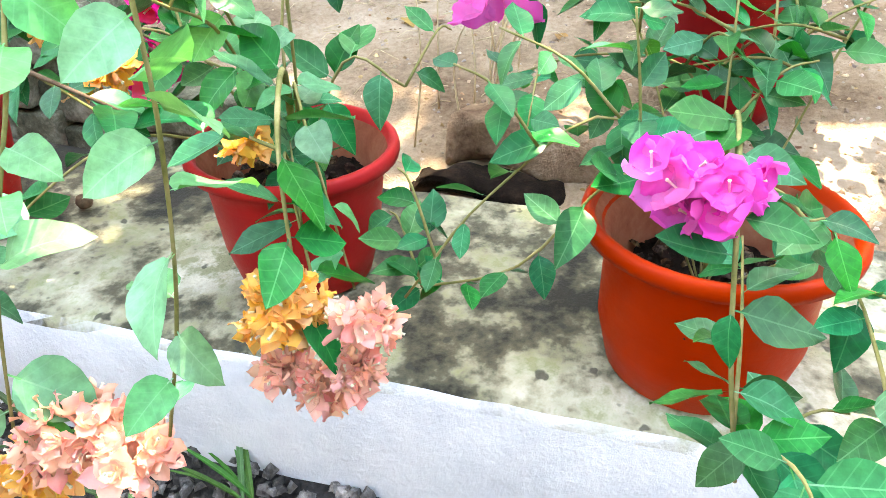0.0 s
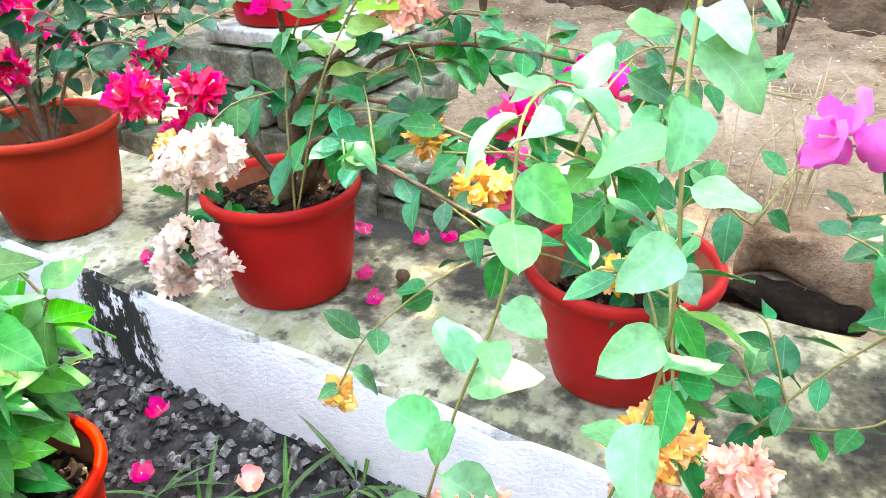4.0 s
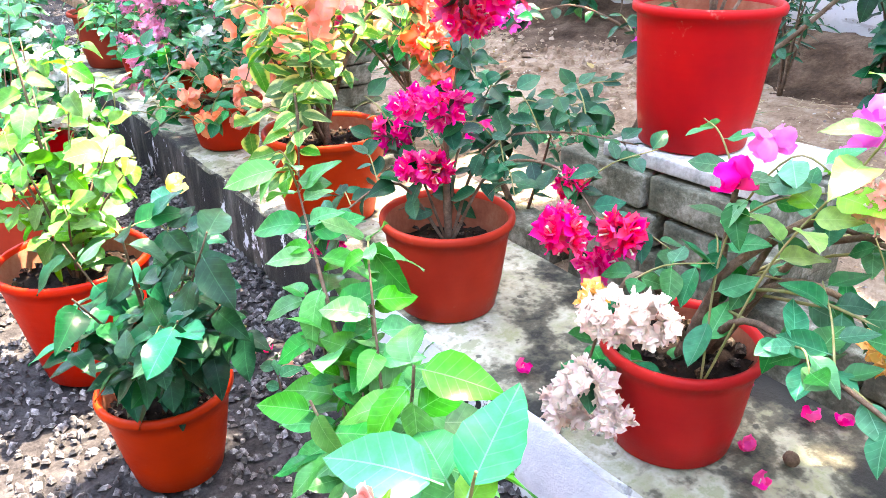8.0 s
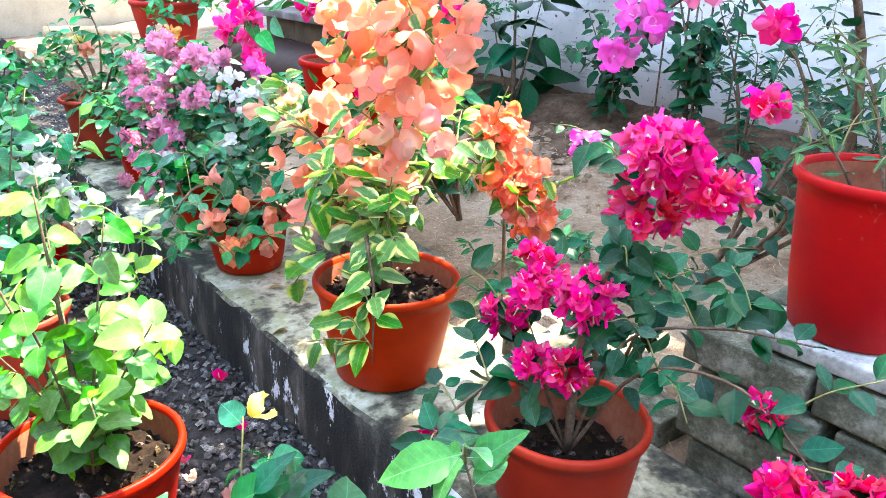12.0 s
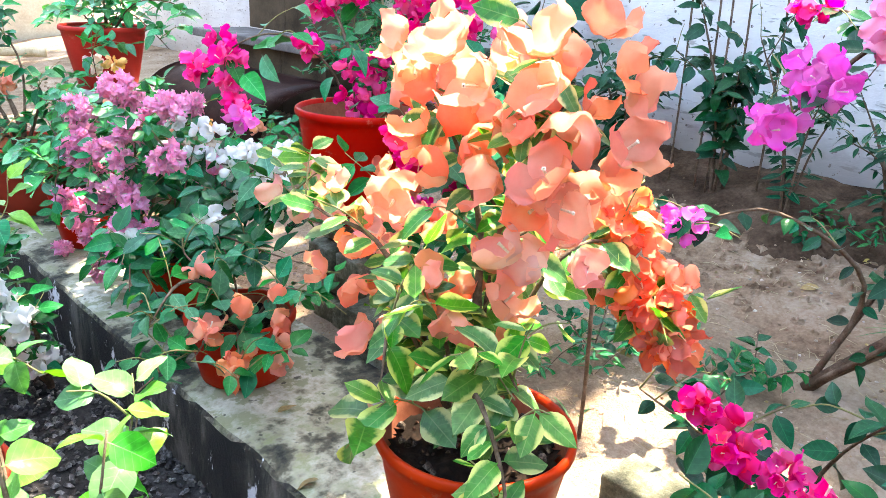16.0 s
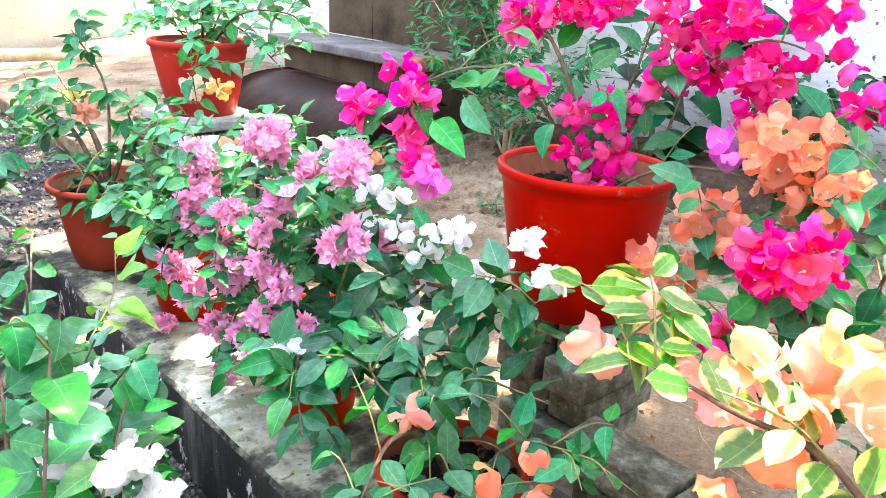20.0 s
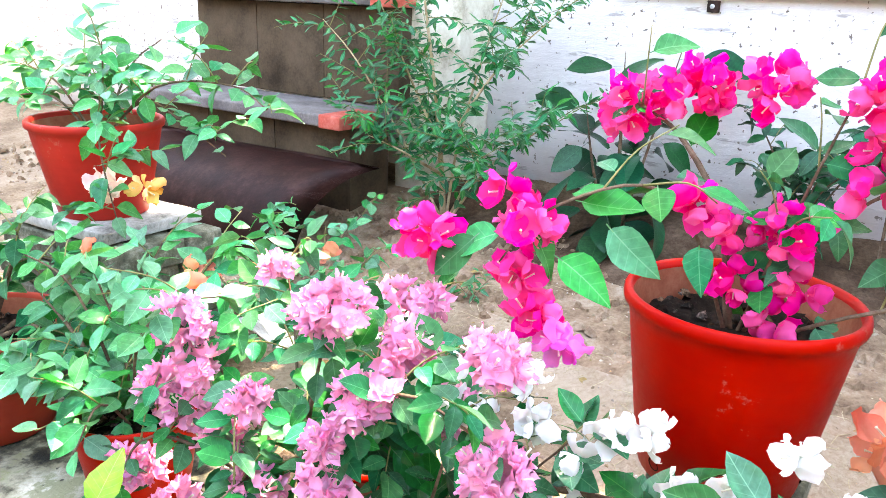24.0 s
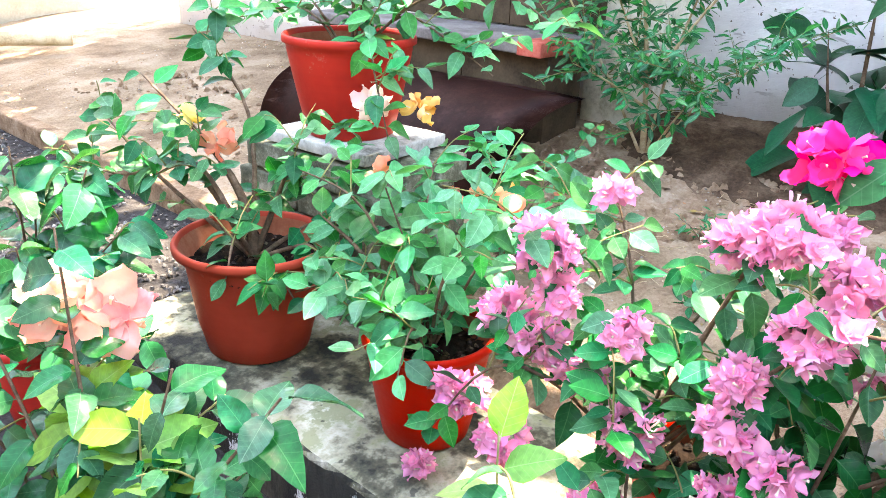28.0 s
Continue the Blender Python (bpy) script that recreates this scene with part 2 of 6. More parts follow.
def tube(points, r0, r1, seg=6, knots=0.0):
    """A tapered round stem along the points."""
    verts, faces = [], []
    n = len(points)
    for i, q in enumerate(points):
        ahead = (points[min(i + 1, n - 1)] - points[max(i - 1, 0)]).normalized()
        side = ahead.cross(Vector((0.13, 0.21, 0.97)))
        side = side.normalized() if side.length > 1e-4 else Vector((1, 0, 0))
        up = side.cross(ahead)
        r = r0 + (r1 - r0) * i / max(n - 1, 1)
        r *= 1 + knots * noise.noise(q * 40)
        for k in range(seg):
            a = 2 * math.pi * k / seg
            verts.append(q + side * (r * math.cos(a)) + up * (r * math.sin(a)))
    for i in range(n - 1):
        for k in range(seg):
            a, b = i * seg + k, i * seg + (k + 1) % seg
            faces.append((a, b, b + seg, a + seg))
    faces.append(tuple(range(seg))[::-1])
    faces.append(tuple(range((n - 1) * seg, n * seg)))
    return verts, faces


# ---------------------------------------------------------------- leaves and flowers
def leaf_geo(length, width, swell=0.8, curl=0.15, fold=0.25, wave=0.0, teeth=0.0, seg=7, petiole=0.12, twist=0.0, blunt=0.8):
    """One blade along +y, upper side +z, on a short stalk from the origin."""
    verts, faces = [], []
    pl = petiole * length
    for i in range(seg + 1):
        t = i / seg
        w = width / 2 * max(0.0, math.sin(math.pi * t ** swell)) ** blunt
        if i == seg:
            w = 0.0004
        if i == 0:
            w = width * 0.05
        if teeth and 0 < i < seg and i % 2:
            w *= 1 - teeth
        y, z = pl + length * t, -curl * length * t * t
        tw = twist * t
        for s in (-1.0, -0.55, 0.0, 0.55, 1.0):
            zz = fold * w * abs(s) ** 1.3 + wave * width * math.sin(9 * t + 2 * s) * abs(s) + tw * s * w
            verts.append((w * s, y - 0.12 * w * abs(s), z + zz))
    for i in range(seg):
        for k in range(4):
            a = i * 5 + k
            faces.append((a, a + 1, a + 6, a + 5))
    n = len(verts)
    r = 0.0008
    verts += [(-r, 0, 0), (r, 0, 0), (r, pl + 0.004, 0.0006), (-r, pl + 0.004, 0.0006)]
    faces.append((n, n + 1, n + 2, n + 3))
    return verts, faces


def bract_geo(verts, faces, length, width, tilt, turn, cup, point, rng, seg=5, cols=4):
    """Adds one bract, leaning out by tilt from the axis +z, to a flower."""
    n0 = len(verts)
    rot = Matrix.Rotation(turn, 4, "Z") @ Matrix.Rotation(tilt, 4, "X")
    crimp, lean = rng.uniform(0, 6.28), rng.uniform(-0.25, 0.25)
    for i in range(seg + 1):
        t = i / seg
        w = width / 2 * max(0.05, math.sin(math.pi * (0.08 + 0.84 * t) ** point)) ** 0.6
        if i == seg:
            w = width * 0.05
        for k in range(cols + 1):
            s = 2 * k / cols - 1
            z = length * (t - 0.07 * abs(s) * (t > 0.7))
            y = cup * length * (t - t * t) * 1.1 - 0.3 * length * t * t * cup - s * s * w * 0.42 + 0.085 * length * math.sin(9 * t + crimp + 3 * s) * (0.3 + abs(s))
            verts.append(rot @ Vector((w * s + lean * length * t * t, -y, z)))
    for i in range(seg):
        for k in range(cols):
            a = n0 + i * (cols + 1) + k
            faces.append((a, a + 1, a + cols + 2, a + cols + 1))


def flower_geo(rng, double):
    """A flower: three broad papery bracts round a tiny tube, or a crowded double one."""
    verts, faces = [], []
    if double:
        for ring, (count, tilt, size) in enumerate(((5, 1.2, 1.0), (4, 0.62, 0.82))):
            for k in range(count):
                a = 2 * math.pi * (k + 0.5 * ring) / count + rng.uniform(-0.3, 0.3)
                bract_geo(verts, faces, 0.025 * size * rng.uniform(0.75, 1.2), 0.018 * size, tilt + rng.uniform(-0.25, 0.25), a, 0.3, 0.85, rng, 4)
    else:
        for k in range(3):
            a = 2 * math.pi * k / 3 + rng.uniform(-0.2, 0.2)
            bract_geo(verts, faces, 0.036 * rng.uniform(0.85, 1.15), 0.034 * rng.uniform(0.9, 1.1), 0.72 + rng.uniform(-0.25, 0.35), a, 0.55, 0.82, rng, 10, 8)
    main = len(faces)
    r, h = 0.0013, 0.018
    n0 = len(verts)
    for z, rr in ((0, r * 0.8), (h, r), (h + 0.001, 0.0019), (h + 0.0014, 0.0008)):
        for k in range(5):
            a = 2 * math.pi * k / 5
            verts.append(Vector((rr * math.cos(a), rr * math.sin(a), z)))
    for j in range(3):
        for k in range(5):
            a, b = n0 + j * 5 + k, n0 + j * 5 + (k + 1) % 5
            faces.append((a, b, b + 5, a + 5))
    return verts, faces, [0] * main + [1] * (len(faces) - main)


LEAF_SHAPES = {
    # ovate bougainvillea blades; long toothed hibiscus blades; narrow shrub blades
    "ovate": [dict(blunt=0.86, length=0.062, width=0.039, swell=0.84, curl=c, fold=f, wave=w, twist=t) for c, f, w, t in ((0.1, 0.2, 0.02, 0.1), (0.3, 0.3, 0.04, -0.15), (0.02, 0.12, 0.05, 0.2), (0.45, 0.4, 0.03, 0.0), (-0.15, 0.35, 0.03, -0.1))],
    "hibiscus": [dict(length=0.085, width=0.052, swell=0.78, curl=c, fold=f, wave=w, twist=t, teeth=0.05, seg=12) for c, f, w, t in ((0.25, 0.22, 0.05, 0.1), (0.4, 0.3, 0.06, -0.1), (0.12, 0.15, 0.07, 0.2), (0.55, 0.35, 0.04, -0.2))],
    "round": [dict(blunt=0.58, length=0.058, width=0.047, swell=0.88, curl=c, fold=f, wave=w, twist=t, teeth=0.03, seg=9) for c, f, w, t in ((0.15, 0.15, 0.05, 0.1), (0.35, 0.3, 0.05, -0.1), (0.05, 0.1, 0.06, 0.2), (0.5, 0.35, 0.04, -0.2))],
    "oval": [dict(length=0.2, width=0.11, swell=0.9, curl=c, fold=0.25, wave=0.03, twist=t, seg=10, petiole=0.3) for c, t in ((0.25, 0.1), (0.5, -0.2), (0.1, 0.2))],
    "narrow": [dict(length=0.034, width=0.011, swell=0.9, curl=c, fold=0.25, wave=0.0, twist=t, seg=5) for c, t in ((0.1, 0.1), (0.3, -0.2), (-0.05, 0.2))],
    "long": [dict(length=0.2, width=0.05, swell=0.9, curl=c, fold=0.3, wave=0.02, twist=t, seg=8) for c, t in ((0.35, 0.1), (0.6, -0.2), (0.2, 0.2))],
    "blade": [dict(length=0.14, width=0.009, swell=0.8, curl=c, fold=0.4, wave=0.0, twist=t, seg=6, petiole=0.01) for c, t in ((0.5, 0.1), (0.9, -0.1), (0.25, 0.3))],
}
LEAF_MESHES = {}
FLOWER_MESHES = {}


def leaf_meshes(shape, material):
    key = (shape, material.name)
    if key not in LEAF_MESHES:
        LEAF_MESHES[key] = [(lambda g: leaf_uv(mesh_of("leaf", *g, material), g[0]))(leaf_geo(**kw)) for kw in LEAF_SHAPES[shape]]
    return LEAF_MESHES[key]


def flower_meshes(material, double):
    key = (material.name, double)
    if key not in FLOWER_MESHES:
        rng = random.Random(5)
        out = []
        for _ in range(5):
            v, f, idx = flower_geo(rng, double)
            out.append(mesh_of("flower", v, f, [material, MAT["flower_eye"]], idx))
        FLOWER_MESHES[key] = out
    return FLOWER_MESHES[key]


def facing(normal, along):
    """A turn whose z is normal and whose y lies along."""
    z = normal.normalized()
    y = (along - z * along.dot(z))
    y = y.normalized() if y.length > 1e-4 else z.orthogonal().normalized()
    return Matrix((y.cross(z), y, z)).transposed()


JOINED, LEAVES, WHOLE, LEAF_PARTS = {}, {}, set(), 160


def join_foliage():
    """The leaves past the first hundred or so of each plant, as one mesh a plant."""
    for name, (verts, faces, local, mats) in JOINED.items():
        me = leaf_uv(mesh_of("foliage", verts, [f for _, f in faces], mats, [k for k, _ in faces]), local)
        tagged(part("foliage", me, None, bpy.data.objects[name]), kind="stuff")


def add_leaf(owner, base, rng, p, along, up, meshes, size):
    m = Matrix.LocRotScale(p - base, facing(up, along), (size,) * 3)
    LEAVES[owner.name] = LEAVES.get(owner.name, 0) + 1
    if owner.name in WHOLE or LEAVES[owner.name] > LEAF_PARTS:
        verts, faces, local, mats = JOINED.setdefault(owner.name, ([], [], [], []))
        me, n = rng.choice(meshes), len(verts)
        local += [v.co[:2] for v in me.vertices]
        if me.materials[0] not in mats:
            mats.append(me.materials[0])
        verts += [m @ v.co for v in me.vertices]
        k = mats.index(me.materials[0])
        faces += [(k, tuple(i + n for i in q.vertices)) for q in me.polygons]
        return None
    return part("leaf", rng.choice(meshes), None, owner, m=m)


def leafy(owner, base, rng, pts, meshes, start=0.3, gap=0.035, size=1.0, droop=0.35, both=True, lean=0.7):
    """Leaves along a stem, turning round it, tilted to the light and drooping at the tip."""
    run, next_at, side = 0.0, 0.0, rng.uniform(0, 6.28)
    total = sum((b - a).length for a, b in zip(pts, pts[1:]))
    next_at = start * total
    for a, b in zip(pts, pts[1:]):
        step = (b - a).length
        while next_at <= run + step and step > 0:
            q = a.lerp(b, (next_at - run) / step)
            ahead = (b - a).normalized()
            for _ in range(2 if both and rng.random() < 0.35 else 1):
                side += 2.4 + rng.uniform(-0.5, 0.5)
                out = ahead.orthogonal().normalized()
                out.rotate(Matrix.Rotation(side, 3, ahead))
                along = (out + ahead * rng.uniform(0.1, lean) + Vector((0, 0, -droop * rng.uniform(0.3, 1.4)))).normalized()
                up = Vector((rng.gauss(-0.3, 0.5), rng.gauss(-0.2, 0.5), 1.0))
                add_leaf(owner, base, rng, q, along, up, meshes, size * rng.uniform(0.62, 1.15))
            next_at += gap * rng.uniform(0.6, 1.5)
        run += step


def cluster(owner, base, rng, centre, radius, count, meshes, size=1.0, squash=0.8, aim=(0, 0, 0.3)):
    """A head of flowers that face outwards."""
    centre = Vector(centre)
    for i in range(count):
        z = 1 - 2 * (i + 0.5) / count
        a = 2.39996 * i + rng.uniform(-0.4, 0.4)
        s = math.sqrt(max(0, 1 - z * z))
        d = Vector((s * math.cos(a), s * math.sin(a), z))
        p = centre + Vector((d.x, d.y, d.z * squash)) * radius * rng.uniform(0.55, 1.0)
        face = (d + Vector(aim) + Vector((rng.uniform(-0.4, 0.4), rng.uniform(-0.4, 0.4), rng.uniform(-0.4, 0.4)))).normalized()
        spin = Vector((rng.uniform(-1, 1), rng.uniform(-1, 1), rng.uniform(-1, 1)))
        part("flower", rng.choice(meshes), None, owner, m=Matrix.LocRotScale(p - base - face * 0.012, facing(face, spin), (size * rng.uniform(0.8, 1.2),) * 3))


POT_MESHES = {}


def pot_parts(owner, r, h, material, fill=0.8, seed=0, holes=0, turn=0.0, taper=0.66, lip=0.0):
    """A moulded flowerpot with a rolled rim, open inside, and its soil."""
    t, rim = 0.006, 0.014 + 0.05 * r
    rb = r * taper
    q = 0.25 * h / (0.7 * h - rim - 0.02)
    mid = (1 - q) * (rb + 0.3 * (r - rb)) + q * (r - 0.012 - lip)
    prof = [(0.001, 0.004), (rb - 0.012, 0.004), (rb - 0.006, 0.0), (rb, 0.004), (rb + 0.3 * (r - rb), h * 0.3), (r - 0.012 - lip, h - rim - 0.02), (r - 0.009 - lip, h - rim), (r - 0.001, h - rim + 0.004), (r, h - rim * 0.5), (r - 0.001, h - 0.004),
            (r - 0.005, h), (r - 0.011, h - 0.002), (r - 0.014, h - 0.012), (r - 0.016 - lip, h - rim - 0.01), (mid - t, h * 0.55), (rb - t, 0.012), (0.001, 0.012)]
    v, f = lathe(prof, 44, 0.006, seed)
    pot = part("pot", mesh_of("pot", v, f, [material, MAT["pot_inside"]], [1 if k >= 12 * 44 else 0 for k in range(len(f))]), None, owner)
    zs = h * fill
    rs = rb + (r - rb) * fill * 0.96 - t - 0.002
    rng = random.Random(seed + 3)
    bm = bmesh.new()
    bmesh.ops.create_grid(bm, x_segments=30, y_segments=30, size=rs)
    bmesh.ops.delete(bm, geom=[q for q in bm.verts if q.co.length > rs], context="VERTS")
    for q in bm.verts:
        q.co.z = zs + 0.012 * noise.noise(q.co * 22 + Vector((seed, 0, 0))) + 0.007 * noise.noise(q.co * 70)
    for fc in bm.faces:
        fc.smooth = True
    soil = part("soil", bm, MAT["soil"], owner)
    verts, faces = [], []
    for i in range(70):
        a, d, s = rng.uniform(0, 6.28), rs * 0.93 * math.sqrt(rng.random()), rng.uniform(0.003, 0.012)
        add_pebble(verts, faces, Vector((d * math.cos(a), d * math.sin(a), zs + 0.006)), s, rng)
    tagged(part("soil_litter", mesh_of("soil_litter", verts, faces, MAT["litter"], smooth=False), None, soil), kind="stuff")
    for k in range(holes):
        a = turn + k * 6.283 / max(holes, 1)
        v, f = lathe([(0.011, 0.0), (0.0095, 0.0006), (0.009, -0.003), (0.0005, -0.003)], 14)
        rr = rb + 0.3 * (r - rb) * 0.36 + 0.0006
        part("drain_hole", mesh_of("drain_hole", v, f, MAT["soil"]), None, pot, "dark round drain hole", m=Matrix.Translation((rr * math.cos(a), rr * math.sin(a), h * 0.11)) @ facing(Vector((math.cos(a), math.sin(a), -0.2)), Vector((0, 0, 1))).to_4x4())
    return zs


def add_pebble(verts, faces, c, s, rng, flat=0.6):
    """An angular chip: a squashed, skewed octahedron with a cut top."""
    n = len(verts)
    a0 = rng.uniform(0, 6.28)
    ax = [s * rng.uniform(0.6, 1.2) for _ in range(4)]
    tilt = Vector((rng.uniform(-0.5, 0.5), rng.uniform(-0.5, 0.5), 0))
    ring = [Vector((ax[k] * math.cos(a0 + 1.571 * k), ax[k] * math.sin(a0 + 1.571 * k), 0)) for k in range(4)]
    for q in ring:
        verts.append(c + q + Vector((0, 0, q.dot(tilt) - 0.1 * s)))
    for q in ring:
        q2 = q * rng.uniform(0.35, 0.7)
        verts.append(c + q2 + Vector((0, 0, q2.dot(tilt) + s * flat * rng.uniform(0.6, 1.1))))
    for k in range(4):
        b = (k + 1) % 4
        faces.append((n + k, n + b, n + 4 + b, n + 4 + k))
    faces.append((n + 4, n + 5, n + 6, n + 7))


def potted(name, label, category, at, r, h, stems, leaf=("ovate", "leaf_green"), pot="pot_red", flowers=(), seed=0, group="", fill=0.8, holes=0,
           turn=0.0, gap=0.04, size=1.0, droop=0.35, start=0.3, twigs=4, twig_len=0.12, r0=0.006, taper=0.66, lip=0.0, both=True, bark="bark", joined=False, root=(0, 0)):
    """A plant in its pot, its stems drawn to the pot's middle by root at the foot. stems: lines of places in the world; flowers: (place, radius, count, material, double, size)."""
    rng = random.Random(seed * 7 + 1)
    base = Vector(at)
    own = thing(name, label, category, at, group)
    zs = pot_parts(own, r, h, MAT[pot], fill, seed, holes, turn, taper, lip) if pot else 0.0
    meshes = leaf_meshes(leaf[0], MAT[leaf[1]])
    if joined:
        WHOLE.add(own.name)
    for i_st, st in enumerate(stems):
        line = [Vector(q) + Vector((*root, 0)) * (1 - i / (len(st) - 1)) - base for i, q in enumerate(st)]
        if pot:
            line[0].z = min(line[0].z, zs)
        pts = curve_pts(line, 5)
        k = min(1.0, sum((b - a).length for a, b in zip(pts, pts[1:])) / 0.35)
        v, f = tube(pts, r0 * (0.5 + 0.5 * k) * (1.25 if i_st == 0 else 0.6), 0.0014, 6, 0.25)
        part("stem", mesh_of("stem", v, f, MAT[bark]), None, own)
        abs_pts = [base + q for q in pts]
        leafy(own, base, rng, abs_pts, meshes, start, gap, size, droop, both)
        for _ in range(twigs):
            i = rng.randrange(max(1, int(len(pts) * 0.35)), len(pts))
            d = Vector((rng.uniform(-1, 1), rng.uniform(-1, 1), rng.uniform(-0.1, 0.9))).normalized()
            q = [pts[i], pts[i] + d * twig_len * 0.5 + Vector((0, 0, 0.01)), pts[i] + d * twig_len * rng.uniform(0.7, 1.2) - Vector((0, 0, 0.01))]
            q = curve_pts(q, 4)
            v, f = tube(q, 0.0017, 0.0009, 5)
            part("twig", mesh_of("twig", v, f, MAT["twig"]), None, own)
            leafy(own, base, rng, [base + w for w in q], meshes, 0.2, gap * 0.8, size * 0.9, droop, both)
    for place, rad, count, material, double, fsize in flowers:
        cluster(own, base, rng, Vector(place), rad, count, flower_meshes(MAT[material], double), fsize)
    return own


def shoot(own, stem, leaf, seed, gap=0.045, size=1.0, droop=0.4, start=0.15, r0=0.0018, bark="twig", both=False):
    """One more long shoot, without side twigs, on a plant that stands."""
    rng = random.Random(seed)
    base = own.matrix_basis.translation
    pts = curve_pts([Vector(q) - base for q in stem], 6)
    v, f = tube(pts, r0, 0.0012, 6, 0.15)
    part("stem", mesh_of("stem", v, f, MAT[bark]), None, own)
    leafy(own, base, rng, [base + q for q in pts], leaf_meshes(leaf[0], MAT[leaf[1]]), start, gap, size, droop, both)


MAT = {}


def scuffed_wall():
    """Limewash over rough plaster: soft grey clouds, short dark scrapes, flaked chips."""
    m, nt, b = shader("whitewashed_wall", 0.9)
    v = coords(nt, "world")
    broad, fine = noise_of(nt, v, 2.4, 5, 0.65), noise_of(nt, v, 60, 5, 0.7)
    col = ramp(nt, broad, [(0.35, (0.7, 0.67, 0.66)), (0.6, (0.86, 0.845, 0.84))])
    scrape = noise_of(nt, v, 16, 4, 0.65, (1, 0.35, 1.7))
    col = mixed(nt, ramp(nt, scrape, [(0.61, grey(0)), (0.66, grey(0.7))]), col, (0.34, 0.31, 0.29))
    chip = noise_of(nt, v, 38, 3, 0.6)
    col = mixed(nt, ramp(nt, chip, [(0.655, grey(0)), (0.675, grey(0.9))]), col, (0.1, 0.07, 0.05))
    low = calc(nt, "SUBTRACT", 0.42, axis_of(nt, v, 2))
    col = mixed(nt, ramp(nt, calc(nt, "ADD", low, calc(nt, "MULTIPLY", calc(nt, "SUBTRACT", broad, 0.5), 0.9)), [(0.0, grey(0)), (0.25, grey(0.6))]), col, (0.42, 0.36, 0.3))
    nt.links.new(col, b.inputs["Base Color"])
    bump(nt, b, calc(nt, "ADD", fine, calc(nt, "MULTIPLY", scrape, 1.5)), 0.6, 0.008)
    return m


MAT["soil"] = rough_mat("soil", [(0.004, 0.003, 0.002), (0.012, 0.008, 0.006), (0.035, 0.022, 0.015)], 25, 160, 0.95, 0.004, 1.0, "object")
MAT["litter"] = rough_mat("litter", [(0.008, 0.005, 0.004), (0.03, 0.02, 0.014), (0.2, 0.15, 0.11)], 60, 300, 0.95, 0.002, 0.6, "object", island=0.6)
MAT["sand"] = rough_mat("sandy_soil", [(0.12, 0.072, 0.043), (0.31, 0.22, 0.145), (0.47, 0.365, 0.27)], 3.2, 70, 0.95, 0.014, 1.0)
MAT["crumb"] = rough_mat("soil_crumb", [(0.12, 0.075, 0.05), (0.36, 0.26, 0.18), (0.55, 0.45, 0.35)], 12, 120, 0.95, 0.004, 0.8, island=0.45)
MAT["dirt"] = rough_mat("dug_earth", [(0.1, 0.056, 0.034), (0.29, 0.19, 0.12), (0.44, 0.33, 0.24)], 9, 80, 0.95, 0.012, 1.0)
# darker than the dug earth for damp and for the shade at the wall foot
MAT["damp_shaded_earth"] = rough_mat("damp_shaded_earth", [(0.028, 0.015, 0.009), (0.1, 0.06, 0.037), (0.22, 0.145, 0.095)], 7, 70, 0.95, 0.014, 1.0)
MAT["gravel"] = rough_mat("gravel", [(0.02, 0.018, 0.018), (0.09, 0.085, 0.082), (0.3, 0.285, 0.27)], 40, 200, 0.8, 0.002, 0.5, island=0.65)
MAT["gravel_bed"] = rough_mat("gravel_bed", [(0.01, 0.009, 0.009), (0.04, 0.037, 0.036), (0.08, 0.075, 0.072)], 25, 150, 0.95, 0.006, 1.0)
MAT["brick"] = rough_mat("mossy_brick", [(0.03, 0.032, 0.022), (0.13, 0.13, 0.09), (0.36, 0.35, 0.28)], 16, 120, 0.9, 0.004, 0.8, "object")
MAT["board"] = rough_mat("white_board", [(0.12, 0.12, 0.1), (0.42, 0.41, 0.37), (0.66, 0.66, 0.62)], 9, 90, 0.7, 0.002, 0.4)
MAT["plaster"] = scuffed_wall()
MAT["pillar"] = rough_mat("cream_pillar", [(0.3, 0.26, 0.18), (0.62, 0.57, 0.45), (0.75, 0.72, 0.62)], 8, 60, 0.85, 0.004, 0.6)
MAT["cream_wall"] = rough_mat("cream_wall", [(0.3, 0.27, 0.21), (0.42, 0.385, 0.31), (0.5, 0.47, 0.4)], 3, 50, 0.9, 0.004, 0.6)
MAT["step_tile"] = rough_mat("step_tile", [(0.03, 0.02, 0.012), (0.08, 0.055, 0.034), (0.12, 0.085, 0.055)], 6, 90, 0.55, 0.001, 0.3)
MAT["tread"] = rough_mat("grey_tread", [(0.07, 0.06, 0.054), (0.14, 0.122, 0.113), (0.24, 0.215, 0.2)], 7, 120, 0.8, 0.001, 0.3)
MAT["nosing"] = rough_mat("red_nosing", [(0.3, 0.05, 0.03), (0.5, 0.1, 0.07), (0.6, 0.2, 0.15)], 12, 90, 0.6, 0.001, 0.3)
MAT["plate"] = rough_mat("brown_sheet", [(0.018, 0.006, 0.005), (0.04, 0.013, 0.01), (0.085, 0.035, 0.028)], 7, 60, 0.45, 0.002, 0.3)
MAT["metal"] = rough_mat("galvanised_bar", [(0.3, 0.3, 0.3), (0.5, 0.5, 0.5), (0.62, 0.62, 0.6)], 20, 100, 0.5, 0.001, 0.2)
MAT["dark"] = rough_mat("dark_vent_and_bracket", [(0.01, 0.008, 0.007), (0.03, 0.02, 0.018), (0.07, 0.04, 0.03)], 12, 80, 0.8, 0.002, 0.3)
